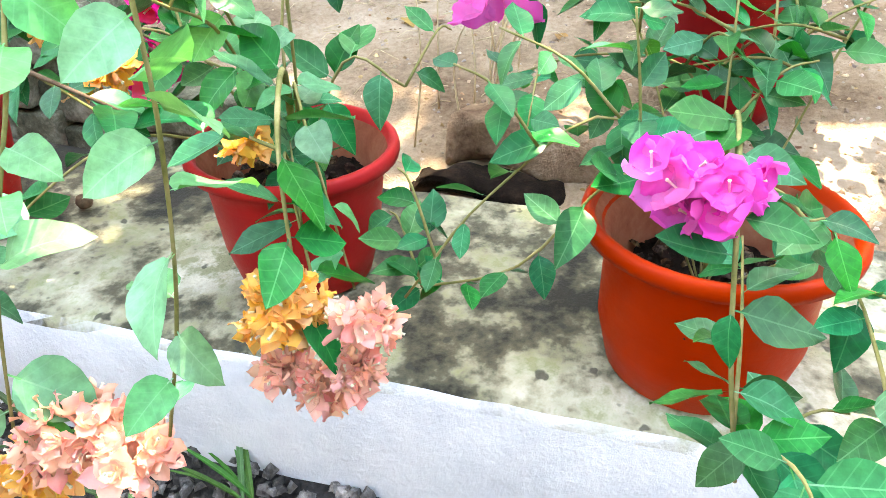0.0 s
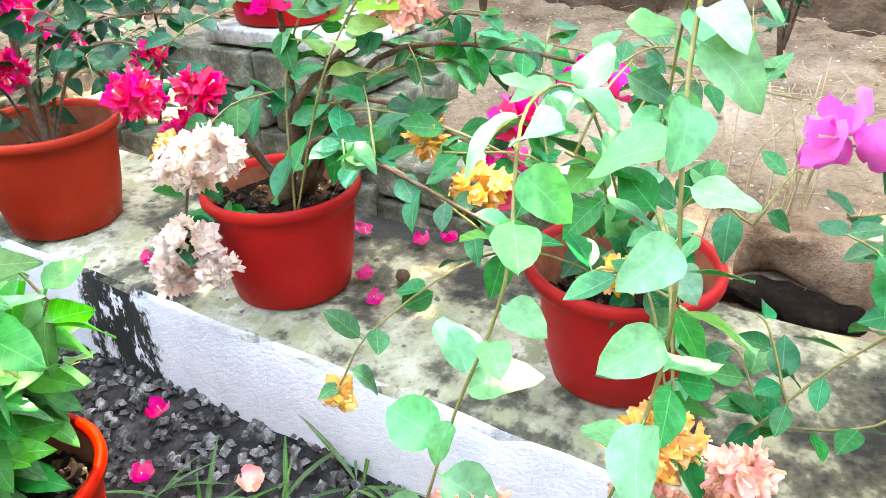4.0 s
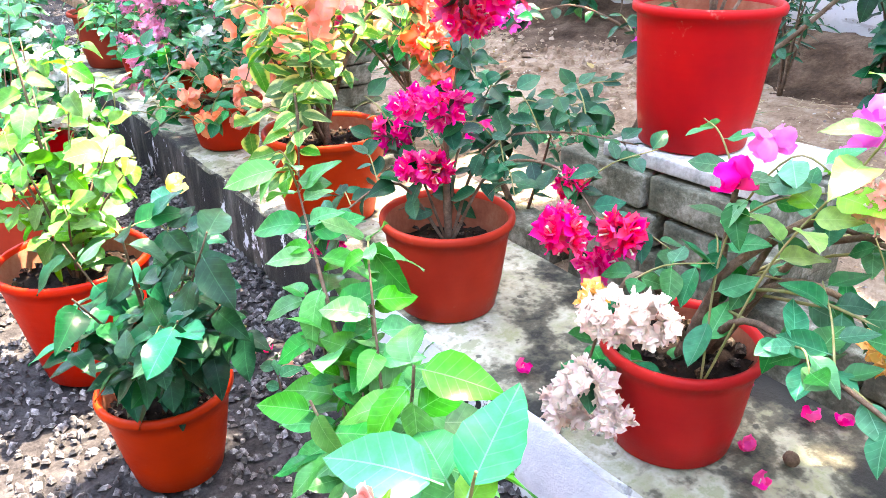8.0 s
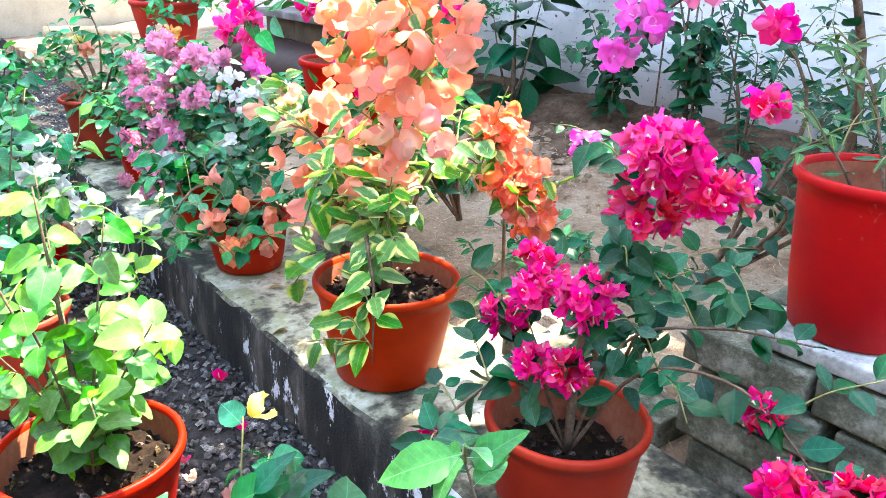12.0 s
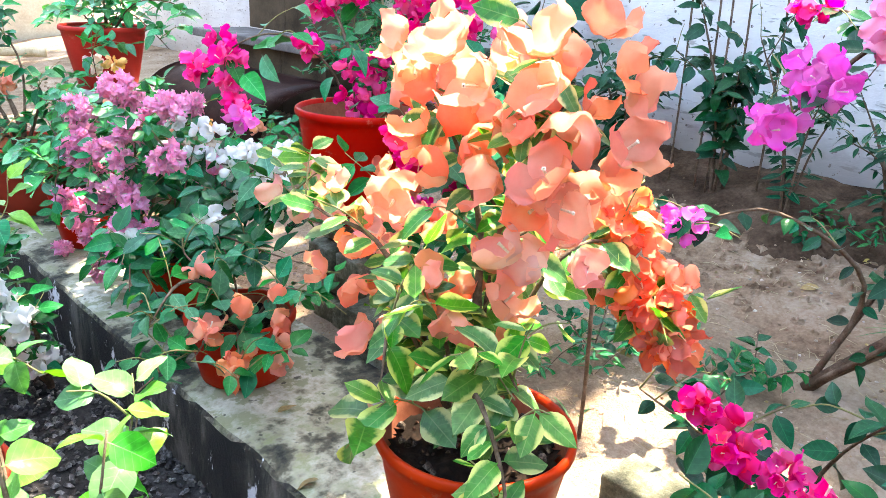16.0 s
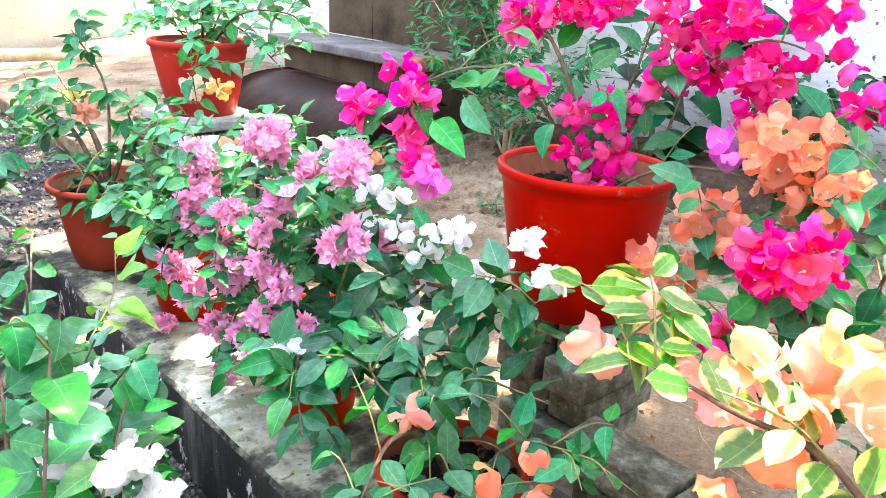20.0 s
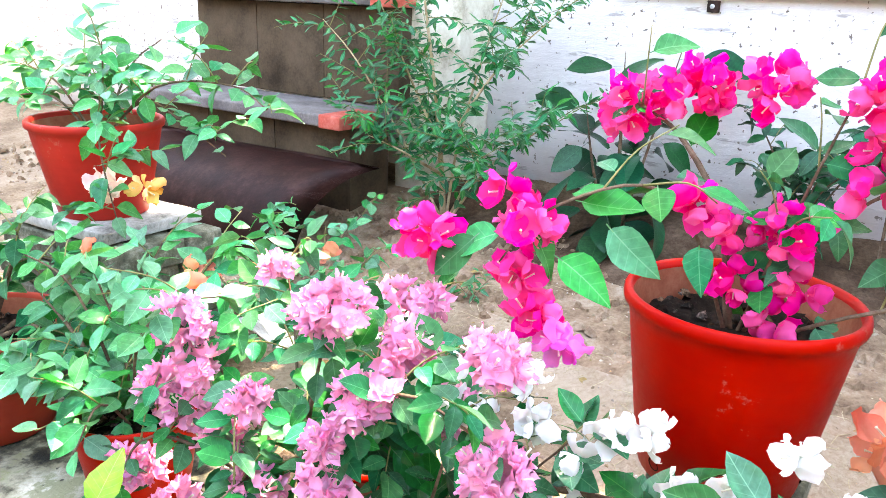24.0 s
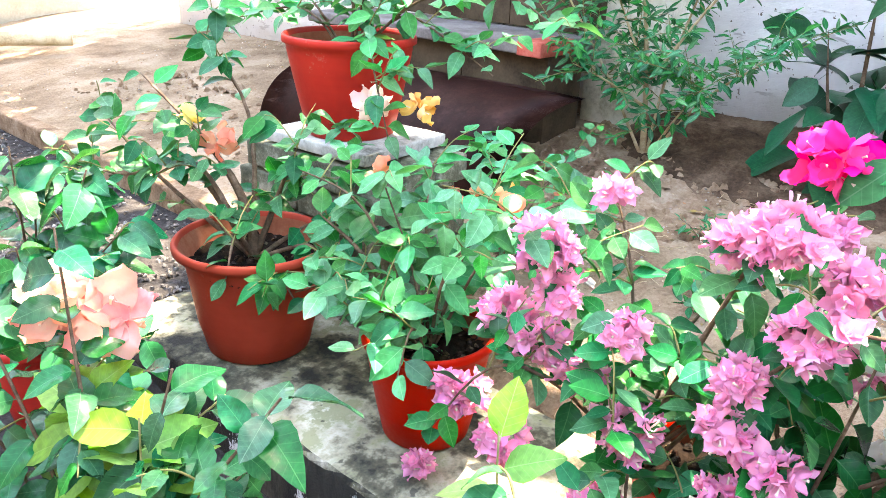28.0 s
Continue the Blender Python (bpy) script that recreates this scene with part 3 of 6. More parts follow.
MAT["bark"] = rough_mat("bark", [(0.05, 0.03, 0.02), (0.13, 0.085, 0.055), (0.24, 0.17, 0.12)], 30, 200, 0.9, 0.003, 0.8, "object")
MAT["twig"] = rough_mat("young_twig", [(0.1, 0.11, 0.035), (0.2, 0.19, 0.07), (0.3, 0.25, 0.13)], 30, 200, 0.75, 0.001, 0.4, "object")
MAT["straw"] = rough_mat("dry_straw", [(0.25, 0.17, 0.09), (0.45, 0.34, 0.2), (0.6, 0.5, 0.33)], 30, 200, 0.85, 0.001, 0.4, "object")
MAT["log"] = rough_mat("bare_wood", [(0.3, 0.2, 0.1), (0.55, 0.42, 0.25), (0.68, 0.56, 0.38)], 12, 90, 0.8, 0.003, 0.5, "object")
MAT["flower_eye"] = rough_mat("flower_eye", [(0.6, 0.58, 0.4), (0.8, 0.78, 0.6), (0.85, 0.83, 0.7)], 100, 400, 0.6, 0.001, 0.1, "object")

MAT["leaf_green"] = leaf_mat("leaf_green", (0.016, 0.165, 0.052), (0.1, 0.34, 0.15), 0.32, gloss=0.17, val=0.42)
MAT["leaf_soft"] = leaf_mat("leaf_soft", (0.045, 0.29, 0.105), (0.18, 0.46, 0.24), 0.34, trans=0.28, gloss=0.28, val=0.4)
MAT["leaf_dark"] = leaf_mat("leaf_dark", (0.008, 0.07, 0.028), (0.03, 0.17, 0.07), 0.3, trans=0.12, gloss=0.16, val=0.45)
MAT["leaf_gloss"] = leaf_mat("leaf_gloss", (0.012, 0.14, 0.048), (0.08, 0.3, 0.12), 0.22, trans=0.2, gloss=0.28, val=0.42)
MAT["leaf_fresh"] = leaf_mat("leaf_fresh", (0.04, 0.26, 0.055), (0.16, 0.44, 0.16), 0.28, trans=0.3, gloss=0.26, val=0.4)
MAT["leaf_pale"] = leaf_mat("leaf_pale", (0.11, 0.36, 0.16), (0.2, 0.46, 0.26), 0.4, trans=0.3, gloss=0.3, val=0.28)
# ordinary green leaf, yellowed: sunlight on it is put into the colour
MAT["leaf_sunlit"] = leaf_mat("leaf_sunlit", (0.09, 0.3, 0.05), (0.24, 0.46, 0.16), 0.32, trans=0.36, gloss=0.36, val=0.4)
# lightened towards yellow, so direct sun on leaves is partly in this colour
MAT["leaf_lime"] = leaf_mat("leaf_lime", (0.22, 0.45, 0.085), (0.4, 0.58, 0.22), 0.34, trans=0.4, gloss=0.4)
MAT["leaf_cream"] = leaf_mat("leaf_cream", (0.07, 0.24, 0.045), (0.26, 0.4, 0.13), 0.36, trans=0.35, edge=(0.66, 0.68, 0.22), spread=0.02)
MAT["leaf_olive"] = leaf_mat("leaf_olive", (0.04, 0.13, 0.035), (0.2, 0.28, 0.12), 0.45)
MAT["leaf_grass"] = leaf_mat("leaf_grass", (0.06, 0.16, 0.04), (0.12, 0.25, 0.08), 0.5)
MAT["leaf_dry"] = leaf_mat("leaf_dry", (0.35, 0.22, 0.1), (0.4, 0.3, 0.18), 0.7, hue=0.03, trans=0.15)
MAT["magenta"] = petal_mat("magenta_bract", (0.95, 0.035, 0.27), (0.94, 0.025, 0.33), 0.012, 0.18, 0.4)
MAT["crimson"] = petal_mat("crimson_bract", (0.9, 0.02, 0.1), (0.92, 0.02, 0.28), 0.02, 0.16, 0.36)
MAT["violet"] = petal_mat("violet_bract", (0.92, 0.3, 0.74), (0.88, 0.16, 0.62), 0.014, 0.18)
MAT["pink"] = petal_mat("pink_bract", (1.0, 0.55, 0.74), (0.98, 0.34, 0.57), 0.02, 0.16, 0.3)
MAT["orange"] = petal_mat("orange_bract", (0.95, 0.53, 0.34), (0.93, 0.34, 0.21), 0.016, 0.18, 0.55)
MAT["coral"] = petal_mat("coral_bract", (0.95, 0.42, 0.26), (0.93, 0.24, 0.13), 0.014, 0.18, 0.45)
MAT["apricot"] = petal_mat("apricot_bract", (0.97, 0.66, 0.22), (0.95, 0.5, 0.15), 0.02, 0.18, 0.35)
MAT["blush"] = petal_mat("blush_bract", (0.97, 0.7, 0.55), (0.96, 0.42, 0.34), 0.025, 0.18, 0.35)
MAT["cream"] = petal_mat("cream_bract", (0.96, 0.85, 0.74), (0.95, 0.7, 0.6), 0.02, 0.16, 0.3)
MAT["white"] = petal_mat("white_bract", (0.8, 0.82, 0.75), (0.84, 0.84, 0.82), 0.01, 0.08)
MAT["salmon"] = petal_mat("salmon_petal", (0.8, 0.28, 0.22), (0.82, 0.4, 0.33), 0.015)
MAT["butter"] = petal_mat("butter_petal", (0.82, 0.66, 0.16), (0.84, 0.74, 0.3), 0.012)
MAT["pot_red"] = pot_mat("red_plastic", (0.5, 0.018, 0.004), (0.33, 0.009, 0.003))
MAT["pot_inside"] = rough_mat("dusty_pot_inside", [(0.2, 0.05, 0.025), (0.3, 0.1, 0.055), (0.38, 0.17, 0.1)], 9, 70, 0.85, 0.002, 0.4, "object")
MAT["pot_deep"] = pot_mat("deep_red_plastic", (0.28, 0.008, 0.004), (0.17, 0.005, 0.003))
MAT["pot_clay"] = pot_mat("clay_plastic", (0.5, 0.05, 0.02), (0.34, 0.03, 0.012), 0.5)
MAT["dead_white"] = rough_mat("peeled_root", [(0.3, 0.22, 0.15), (0.5, 0.4, 0.3), (0.6, 0.5, 0.4)], 30, 200, 0.85, 0.001, 0.4, "object")


def ledge_mat():
    """Concrete with moss and soot on top; the front whitewashed as far as one place, bare and streaked past it."""
    m, nt, b = shader("ledge_concrete", 0.9)
    v = coords(nt, "world")
    x, y, z = axis_of(nt, v, 0), axis_of(nt, v, 1), axis_of(nt, v, 2)
    broad, mid, fine = noise_of(nt, v, 2.3, 6, 0.68), noise_of(nt, v, 14, 5, 0.7), noise_of(nt, v, 120, 4, 0.7)
    spots = noise_of(nt, v, 34, 2, 0.5)
    top = ramp(nt, calc(nt, "ADD", calc(nt, "MULTIPLY", broad, 0.74), calc(nt, "MULTIPLY", mid, 0.26)), [(0.43, (0.018, 0.018, 0.013)), (0.475, (0.1, 0.095, 0.06)), (0.515, (0.36, 0.34, 0.24)), (0.57, (0.68, 0.66, 0.56))])
    moss = ramp(nt, calc(nt, "MULTIPLY", mid, broad), [(0.26, grey(0)), (0.32, grey(0.75))])
    top = mixed(nt, moss, top, (0.17, 0.19, 0.06))
    top = mixed(nt, ramp(nt, spots, [(0.66, grey(0)), (0.7, grey(0.8))]), top, (0.04, 0.04, 0.03))
    # front face: limewash, flaked in tall blotches
    streak = noise_of(nt, v, 6.0, 5, 0.7, (1, 1, 0.35))
    flake = noise_of(nt, v, 9.0, 6, 0.75, (1, 1, 0.6))
    wash = ramp(nt, mid, [(0.3, (0.56, 0.59, 0.64)), (0.7, (0.72, 0.74, 0.78))])
    bare = ramp(nt, streak, [(0.44, (0.005, 0.005, 0.004)), (0.54, (0.022, 0.021, 0.016)), (0.68, (0.13, 0.12, 0.1))])
    bare = mixed(nt, ramp(nt, flake, [(0.58, grey(0)), (0.61, grey(1))]), bare, wash)
    past = calc(nt, "GREATER_THAN", calc(nt, "ADD", y, calc(nt, "MULTIPLY", calc(nt, "SUBTRACT", mid, 0.5), 0.06)), PAINT_END)
    # a flaked, sooty stretch within the painted part, and drips under the edge
    spot = calc(nt, "SUBTRACT", 0.11, calc(nt, "ABSOLUTE", calc(nt, "SUBTRACT", y, SOOT_AT)))
    spot = ramp(nt, calc(nt, "ADD", calc(nt, "MULTIPLY", spot, 2.2), calc(nt, "SUBTRACT", flake, 0.5)), [(0.04, grey(0)), (0.1, grey(1))])
    drip = ramp(nt, calc(nt, "ADD", calc(nt, "MULTIPLY", z, 7), streak), [(0.62, grey(0)), (0.72, grey(0.85))])
    lime = mixed(nt, calc(nt, "MAXIMUM", spot, drip), wash, bare)
    front = mixed(nt, past, lime, bare)
    nrm = nt.nodes.new("ShaderNodeNewGeometry").outputs["True Normal"]
    up = ramp(nt, calc(nt, "ADD", axis_of(nt, nrm, 2), calc(nt, "MULTIPLY", calc(nt, "SUBTRACT", flake, 0.5), 0.5)), [(0.4, grey(0)), (0.55, grey(1))])
    nt.links.new(mixed(nt, up, front, top), b.inputs["Base Color"])
    bump(nt, b, calc(nt, "ADD", calc(nt, "ADD", fine, mid), broad), 0.6, 0.006)
    return m


# ---------------------------------------------------------------- ground
PAINT_END, SOOT_AT = 2.36, 1.93
LEDGE_Z, GRAVEL_Z = 0.0, -0.2
MAT["ledge"] = ledge_mat()


def gravel_z(y):
    t = min(max(y - 4.5, 0.0), 1.0)
    return GRAVEL_Z + 0.13 * t * t * (3 - 2 * t)


def bank(x, y):
    """Gravel heaped a little against the foot of the ledge."""
    return 0.038 * min(max(1 + x / 0.2, 0.0), 1.0) * min(max(2.6 - y, 0.0), 1.0)


def ground_height(x, y):
    if x < (0.2 if y < 5.3 else 0.58):
        return gravel_z(y) - 0.012 + bank(x, y)
    base = -0.03 + 0.11 * min(max(x - 0.4, 0.0), 1.95)
    return base + 0.022 * noise.noise(Vector((x * 3, y * 3, 0))) + 0.009 * noise.noise(Vector((x * 13, y * 13, 4)))


def build_ground():
    xs = [-60, -20, -6, -3, -1.5, -0.7, -0.2, -0.13, -0.06, 0.02, 0.19] + [0.21 + 0.035 * i for i in range(60)] + [2.6, 4, 8, 25, 60]
    ys = [-60, -20, -6, -2, -0.5] + [0.2 + 0.04 * i for i in range(160)] + [6.9, 8, 12, 25, 60]
    verts = [(x, y, ground_height(x, y)) for x in xs for y in ys]
    faces, idx, n = [], [], len(ys)
    for i in range(len(xs) - 1):
        for j in range(n - 1):
            faces.append((i * n + j, (i + 1) * n + j, (i + 1) * n + j + 1, i * n + j + 1))
            x, y = (xs[i] + xs[i + 1]) / 2, (ys[j] + ys[j + 1]) / 2
            dug = x > 1.25 + 0.25 * noise.noise(Vector((x * 2, y * 2, 7))) and x < 2.4
            idx.append(0 if x < (0.2 if y < 5.3 else 0.6) else 2 if dug and y < 5.6 else 1)
    ob = new("ground", mesh_of("ground", verts, faces, [MAT["gravel_bed"], MAT["sand"], MAT["dirt"]], idx))
    tagged(ob, "sandy soil beside a bed of dark crushed gravel", "ground", kind="structure")


def earth_bank():
    """Turned damp earth heaped unevenly along the foot of the house wall, darkened for the shade there."""
    xs, ys = [1.5 + 0.03 * i for i in range(28)], [0.4 + 0.035 * j for j in range(136)]
    verts = []
    for x in xs:
        for y in ys:
            n = noise.noise(Vector((x * 2.2, y * 2.2, 17))) + 0.5 * noise.noise(Vector((x * 7, y * 7, 3)))
            rise = min((x - 1.72) * 0.16, 0.05) + 0.035 * n + 0.012 * noise.noise(Vector((x * 28, y * 28, 5)))
            ends = 0.1 * max(0.0, 0.7 - y) + 0.1 * max(0.0, y - 4.9)
            verts.append((x, y, ground_height(x, y) + rise - ends))
    m = len(ys)
    faces = [(i * m + j, (i + 1) * m + j, (i + 1) * m + j + 1, i * m + j + 1) for i in range(len(xs) - 1) for j in range(m - 1)]
    tagged(new("earth_bank", mesh_of("earth_bank", verts, faces, MAT["damp_shaded_earth"])), "damp turned earth along the white wall, shade in its colour", "soil", kind="structure")


def scatter(name, label, count, spot, size, material, seed, flat=0.6, category="gravel"):
    """Many small chips in one mesh."""
    rng = random.Random(seed)
    verts, faces = [], []
    for _ in range(count):
        p = spot(rng)
        add_pebble(verts, faces, Vector(p), rng.uniform(*size), rng, flat)
    ob = new(name, mesh_of(name, verts, faces, material, smooth=False))
    return tagged(ob, label, category, kind="stuff")


def build_ledge():
    """A low concrete ledge, its top edge chipped."""
    for k, (y0, y1) in enumerate(((0.45, 5.35),)):
        bm = bmesh.new()
        nx, ny = 8, int((y1 - y0) / 0.04)
        bmesh.ops.create_grid(bm, x_segments=nx, y_segments=ny, size=0.5)
        for v in bm.verts:
            x, y = 0.385 * (v.co.x + 0.5), y0 + (y1 - y0) * (v.co.y + 0.5)
            z = 0.004 * noise.noise(Vector((x * 9, y * 9, 1))) - 0.003
            if x < 0.01:
                x += 0.007 * noise.noise(Vector((0, y * 8, 3))) + 0.004 * noise.noise(Vector((0, y * 30, 3)))
                z -= 0.006
            v.co = (x, y, z)
        edge = [e for e in bm.edges if e.is_boundary]
        for drop, push in ((-0.012, -0.006), (-0.1, -0.002), (-0.12, 0.0)):
            got = bmesh.ops.extrude_edge_only(bm, edges=edge)
            vs = [g for g in got["geom"] if isinstance(g, bmesh.types.BMVert)]
            for v in vs:
                v.co.z += drop
                if v.co.x < 0.05:
                    v.co.x += push + 0.003 * noise.noise(Vector((v.co.z * 12, v.co.y * 12, 5)))
            edge = [g for g in got["geom"] if isinstance(g, bmesh.types.BMEdge)]
        for fc in bm.faces:
            fc.smooth = True
        bmesh.ops.recalc_face_normals(bm, faces=bm.faces[:])
        ob = part("ledge", bm, MAT["ledge"])
        tagged(ob, "low concrete ledge, mossy top, whitewashed flaking front", "ledge", kind="structure")


BRICK = None


def brick_stack(x, y, courses, rz, board=True, per=2, z0=-0.03, depth=2):
    """Loose bricks stacked dry, with a pale slab laid on top."""
    global BRICK
    if BRICK is None:
        bm = block(-0.11, 0.11, -0.05, 0.05, 0.0, 0.068, 0.006, 2, 0.004, 1)
        BRICK = bpy.data.meshes.new("brick")
        bm.to_mesh(BRICK)
        bm.free()
        BRICK.materials.append(MAT["brick"])
    own = thing("brick_stack", "dry stack of weathered mossy grey bricks" + (" under a white slab" if board else ""), "bricks", (x, y, z0), "brick stacks", rz)
    rng = random.Random(int(100 * y))
    for c in range(courses):
        for k in range(per):
            for d in range(depth):
                off = 0.115 if c % 2 else 0.0
                part("brick", BRICK, None, own, m=pose(-0.116 * (per - 1) + 0.232 * k + off * 0.3 + rng.uniform(-0.006, 0.006), -0.055 * (depth - 1) + 0.11 * d + rng.uniform(-0.006, 0.006), 0.074 * c, 0, 0, rng.uniform(-2.5, 2.5)))
    if board:
        part("slab", block(-0.17, 0.17, -0.14, 0.14, 0.0, 0.028, 0.004, 2, 0.002, 1), MAT["board"], own, "white painted cement slab", m=pose(0, 0, 0.074 * courses, 0, 0, 3))
    return own


HANGING = [
    [(0.12, 1.1, 0.15), (0.08, 1.08, 0.42), (-0.08, 1.02, 0.58), (-0.22, 0.99, 0.5), (-0.25, 0.975, 0.37), (-0.25, 0.99, 0.26), (-0.25, 1.02, 0.15)],
    [(0.12, 1.1, 0.15), (0.04, 1.14, 0.38), (-0.14, 1.12, 0.44), (-0.23, 1.09, 0.35), (-0.25, 1.12, 0.24), (-0.25, 1.16, 0.1)],
    [(0.12, 1.1, 0.15), (0.06, 1.07, 0.27), (0.02, 1.04, 0.24), (0.0, 1.0, 0.1)],
]
build_ground()
build_ledge()
earth_bank()
WALL_X = 2.32
wall = part("wall_east", block(WALL_X, WALL_X + 0.22, -3, 9, -0.2, 3.6, 0.01, 1), MAT["plaster"])
far_wall = part("wall_north", block(-3.38, 2.3, 10.2, 10.42, -0.3, 3.2, 0.01, 1), MAT["cream_wall"])
# west and south walls are never in view; added dark to reduce frontal fill
MAT["unseen_wall"] = rough_mat("unseen_wall", [(0.09, 0.085, 0.075), (0.16, 0.15, 0.135), (0.22, 0.21, 0.19)], 2.0, 40, 0.9, 0.006, 0.6)
west_wall = part("wall_west", block(-3.6, -3.38, -3.2, 10.2, -0.3, 2.7, 0.01, 1), MAT["unseen_wall"])
tagged(west_wall, "plain dark unseen wall added to cut light on the pots", "wall", kind="structure")
south_wall = part("wall_south", block(-3.38, 2.3, -3.2, -2.98, -0.3, 2.7, 0.01, 1), MAT["unseen_wall"])
tagged(south_wall, "plain dark unseen wall added to close off southern light", "wall", kind="structure")
tagged(far_wall, "cream painted wall at the far end of the yard", "wall", kind="structure")
tagged(wall, "rough whitewashed house wall with grey scuffs", "wall", kind="structure")


def lower_grille():
    own = thing("wall_grille", "galvanised mesh over dark slabs for shaded vents in the wall", "grille", (WALL_X, 2.0, 1.0))
    part("sill", block(-0.055, 0.01, -1.62, 2.57, -0.012, 0.004, 0.003), MAT["board"], own, "thin weathered white sill")

    def shared(name, bm, material):
        me = bpy.data.meshes.new(name)
        bm.to_mesh(me)
        bm.free()
        me.materials.append(MAT[material])
        return me

    # solid slabs, no recess: the shade inside each vent is their dark colour
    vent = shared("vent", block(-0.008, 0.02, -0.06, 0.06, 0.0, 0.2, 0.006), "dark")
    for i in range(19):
        part("vent", vent, None, own, "dark square slab, shade of a vent opening in its colour", m=pose(0, -1.5 + 0.217 * i, 0.062))
    for z in (0.012, 0.042, 0.082, 0.2):
        part("rail", block(-0.05, -0.042, -1.6, 2.55, z - 0.004, z + 0.004, 0.002), MAT["metal"], own)
    bar = shared("bar", block(-0.042, -0.034, -0.004, 0.004, 0.0, 0.27, 0.002, 1), "metal")
    for i in range(48):
        part("bar", bar, None, own, m=pose(0, -1.58 + 0.087 * i, 0.004))
    for y in (0.86, 2.2):
        br = part("bracket", block(-0.022, 0.01, -0.02, 0.02, -0.07, -0.03, 0.004), MAT["dark"], own, "small black square bracket", m=pose(0, y, 0.0))
        part("bolt", mesh_of("bolt", *lathe([(0.008, 0), (0.008, 0.006), (0.0005, 0.008)], 8), MAT["metal"]), None, br, m=pose(-0.022, 0, -0.05, 0, -90, 0))
    return own


lower_grille()


def stairs():
    own = thing("stairs", "brown tiled entrance steps with grey treads and red nosing", "stairs", (1.62, 5.34, 0.0))
    z = (0.5, 0.95, 1.4)
    for i in range(3):
        x0 = 0.02 + 0.3 * i
        for k in range(3):
            part("riser_tile", block(x0 + 0.06, x0 + 0.3, 0.004 + 0.42 * k, 0.42 * (k + 1), (-0.05 if i == 0 else z[i - 1] + 0.004), z[i] - 0.05, 0.003), MAT["step_tile"], own)
        tr = part("tread", block(x0 - 0.02, x0 + 0.36, -0.01, 1.3, z[i] - 0.046, z[i], 0.008, 3), MAT["tread"], own, "worn grey stone tread")
        part("nosing", block(x0 - 0.026, x0 + 0.2, -0.018, 0.09, z[i] - 0.05, z[i] + 0.004, 0.006, 2), MAT["nosing"], tr, "chipped red painted nosing")
    return own


stairs()


def curved_sheet():
    bm = bmesh.new()
    rows = []
    for i in range(13):
        t = i / 12
        x, z = 1.62 - 0.46 * math.sin(radians(90) * t), 0.34 - 0.33 * t ** 2.4
        rows.append([bm.verts.new((x, 5.12 + 1.3 * k / 8, z + 0.004 * math.sin(k))) for k in range(9)])
    for a, b in zip(rows, rows[1:]):
        for k in range(8):
            bm.faces.new((a[k], a[k + 1], b[k + 1], b[k])).smooth = True
    got = bmesh.ops.solidify(bm, geom=bm.faces[:], thickness=0.008)
    ob = part("metal_sheet", bm, MAT["plate"])
    tagged(ob, "curved dark brown metal sheet at the foot of the steps", "metal sheet")


curved_sheet()
pil = part("pillar", block(2.08, WALL_X, 5.1, 5.42, -0.1, 3.2, 0.01, 2, 0.004, 8), MAT["pillar"])
tagged(pil, "flaking cream painted pillar against the wall", "pillar", kind="structure")

# ---------------------------------------------------------------- pots along the ledge
NEAR_END = []
CAT = "potted plant"
ROW = "pots along the ledge"
B = "potted_bougainvillea"
# violet-flowered plant at the near end
potted(B, "bougainvillea with one violet flower head in a red pot", CAT, (0.113, 0.685, 0.0), 0.126, 0.17,
       [[(0.1, 0.69, 0.15), (0.0, 0.7, 0.3), (-0.12, 0.7, 0.3), (-0.155, 0.69, 0.22), (-0.16, 0.67, 0.12)],
        [(0.1, 0.69, 0.15), (0.05, 0.76, 0.23), (0.02, 0.85, 0.14), (0.02, 0.94, 0.1)],
        [(0.1, 0.69, 0.15), (0.18, 0.72, 0.26), (0.25, 0.82, 0.26), (0.27, 0.92, 0.22)],
        [(0.1, 0.69, 0.15), (0.2, 0.66, 0.28), (0.26, 0.6, 0.3), (0.27, 0.52, 0.25)],
        [(0.1, 0.69, 0.15), (0.0, 0.62, 0.2), (-0.12, 0.6, 0.2), (-0.17, 0.59, 0.15)],
        [(0.1, 0.69, 0.15), (0.15, 0.7, 0.32), (0.24, 0.7, 0.36)], [(0.1, 0.69, 0.15), (0.08, 0.78, 0.26), (0.03, 0.88, 0.2), (0.0, 0.95, 0.1)], [(0.1, 0.69, 0.15), (0.2, 0.78, 0.3), (0.28, 0.86, 0.32), (0.32, 0.95, 0.28)], [(0.1, 0.69, 0.15), (0.22, 0.6, 0.3), (0.32, 0.55, 0.36)]],
       flowers=[((-0.13, 0.738, 0.32), 0.024, 9, "violet", False, 0.58), ((-0.125, 0.702, 0.31), 0.024, 8, "violet", False, 0.58), ((-0.13, 0.722, 0.295), 0.018, 5, "violet", False, 0.56), ((0.27, 0.94, 0.31), 0.03, 4, "violet", False, 1.1)],
       taper=0.7, lip=0.014, fill=0.5, seed=1, group=ROW, gap=0.03, size=0.76, leaf=("ovate", "leaf_green"), bark="twig", r0=0.0019, twigs=3)
for k, st in enumerate(([(0.62, 0.6, 0.3), (0.5, 0.62, 0.4), (0.36, 0.7, 0.42), (0.28, 0.78, 0.4)], [(0.62, 0.55, 0.32), (0.45, 0.52, 0.44), (0.28, 0.5, 0.42)], [(0.6, 0.66, 0.3), (0.48, 0.78, 0.42), (0.36, 0.9, 0.44)])):
    NEAR_END.append((st, 240 + k))
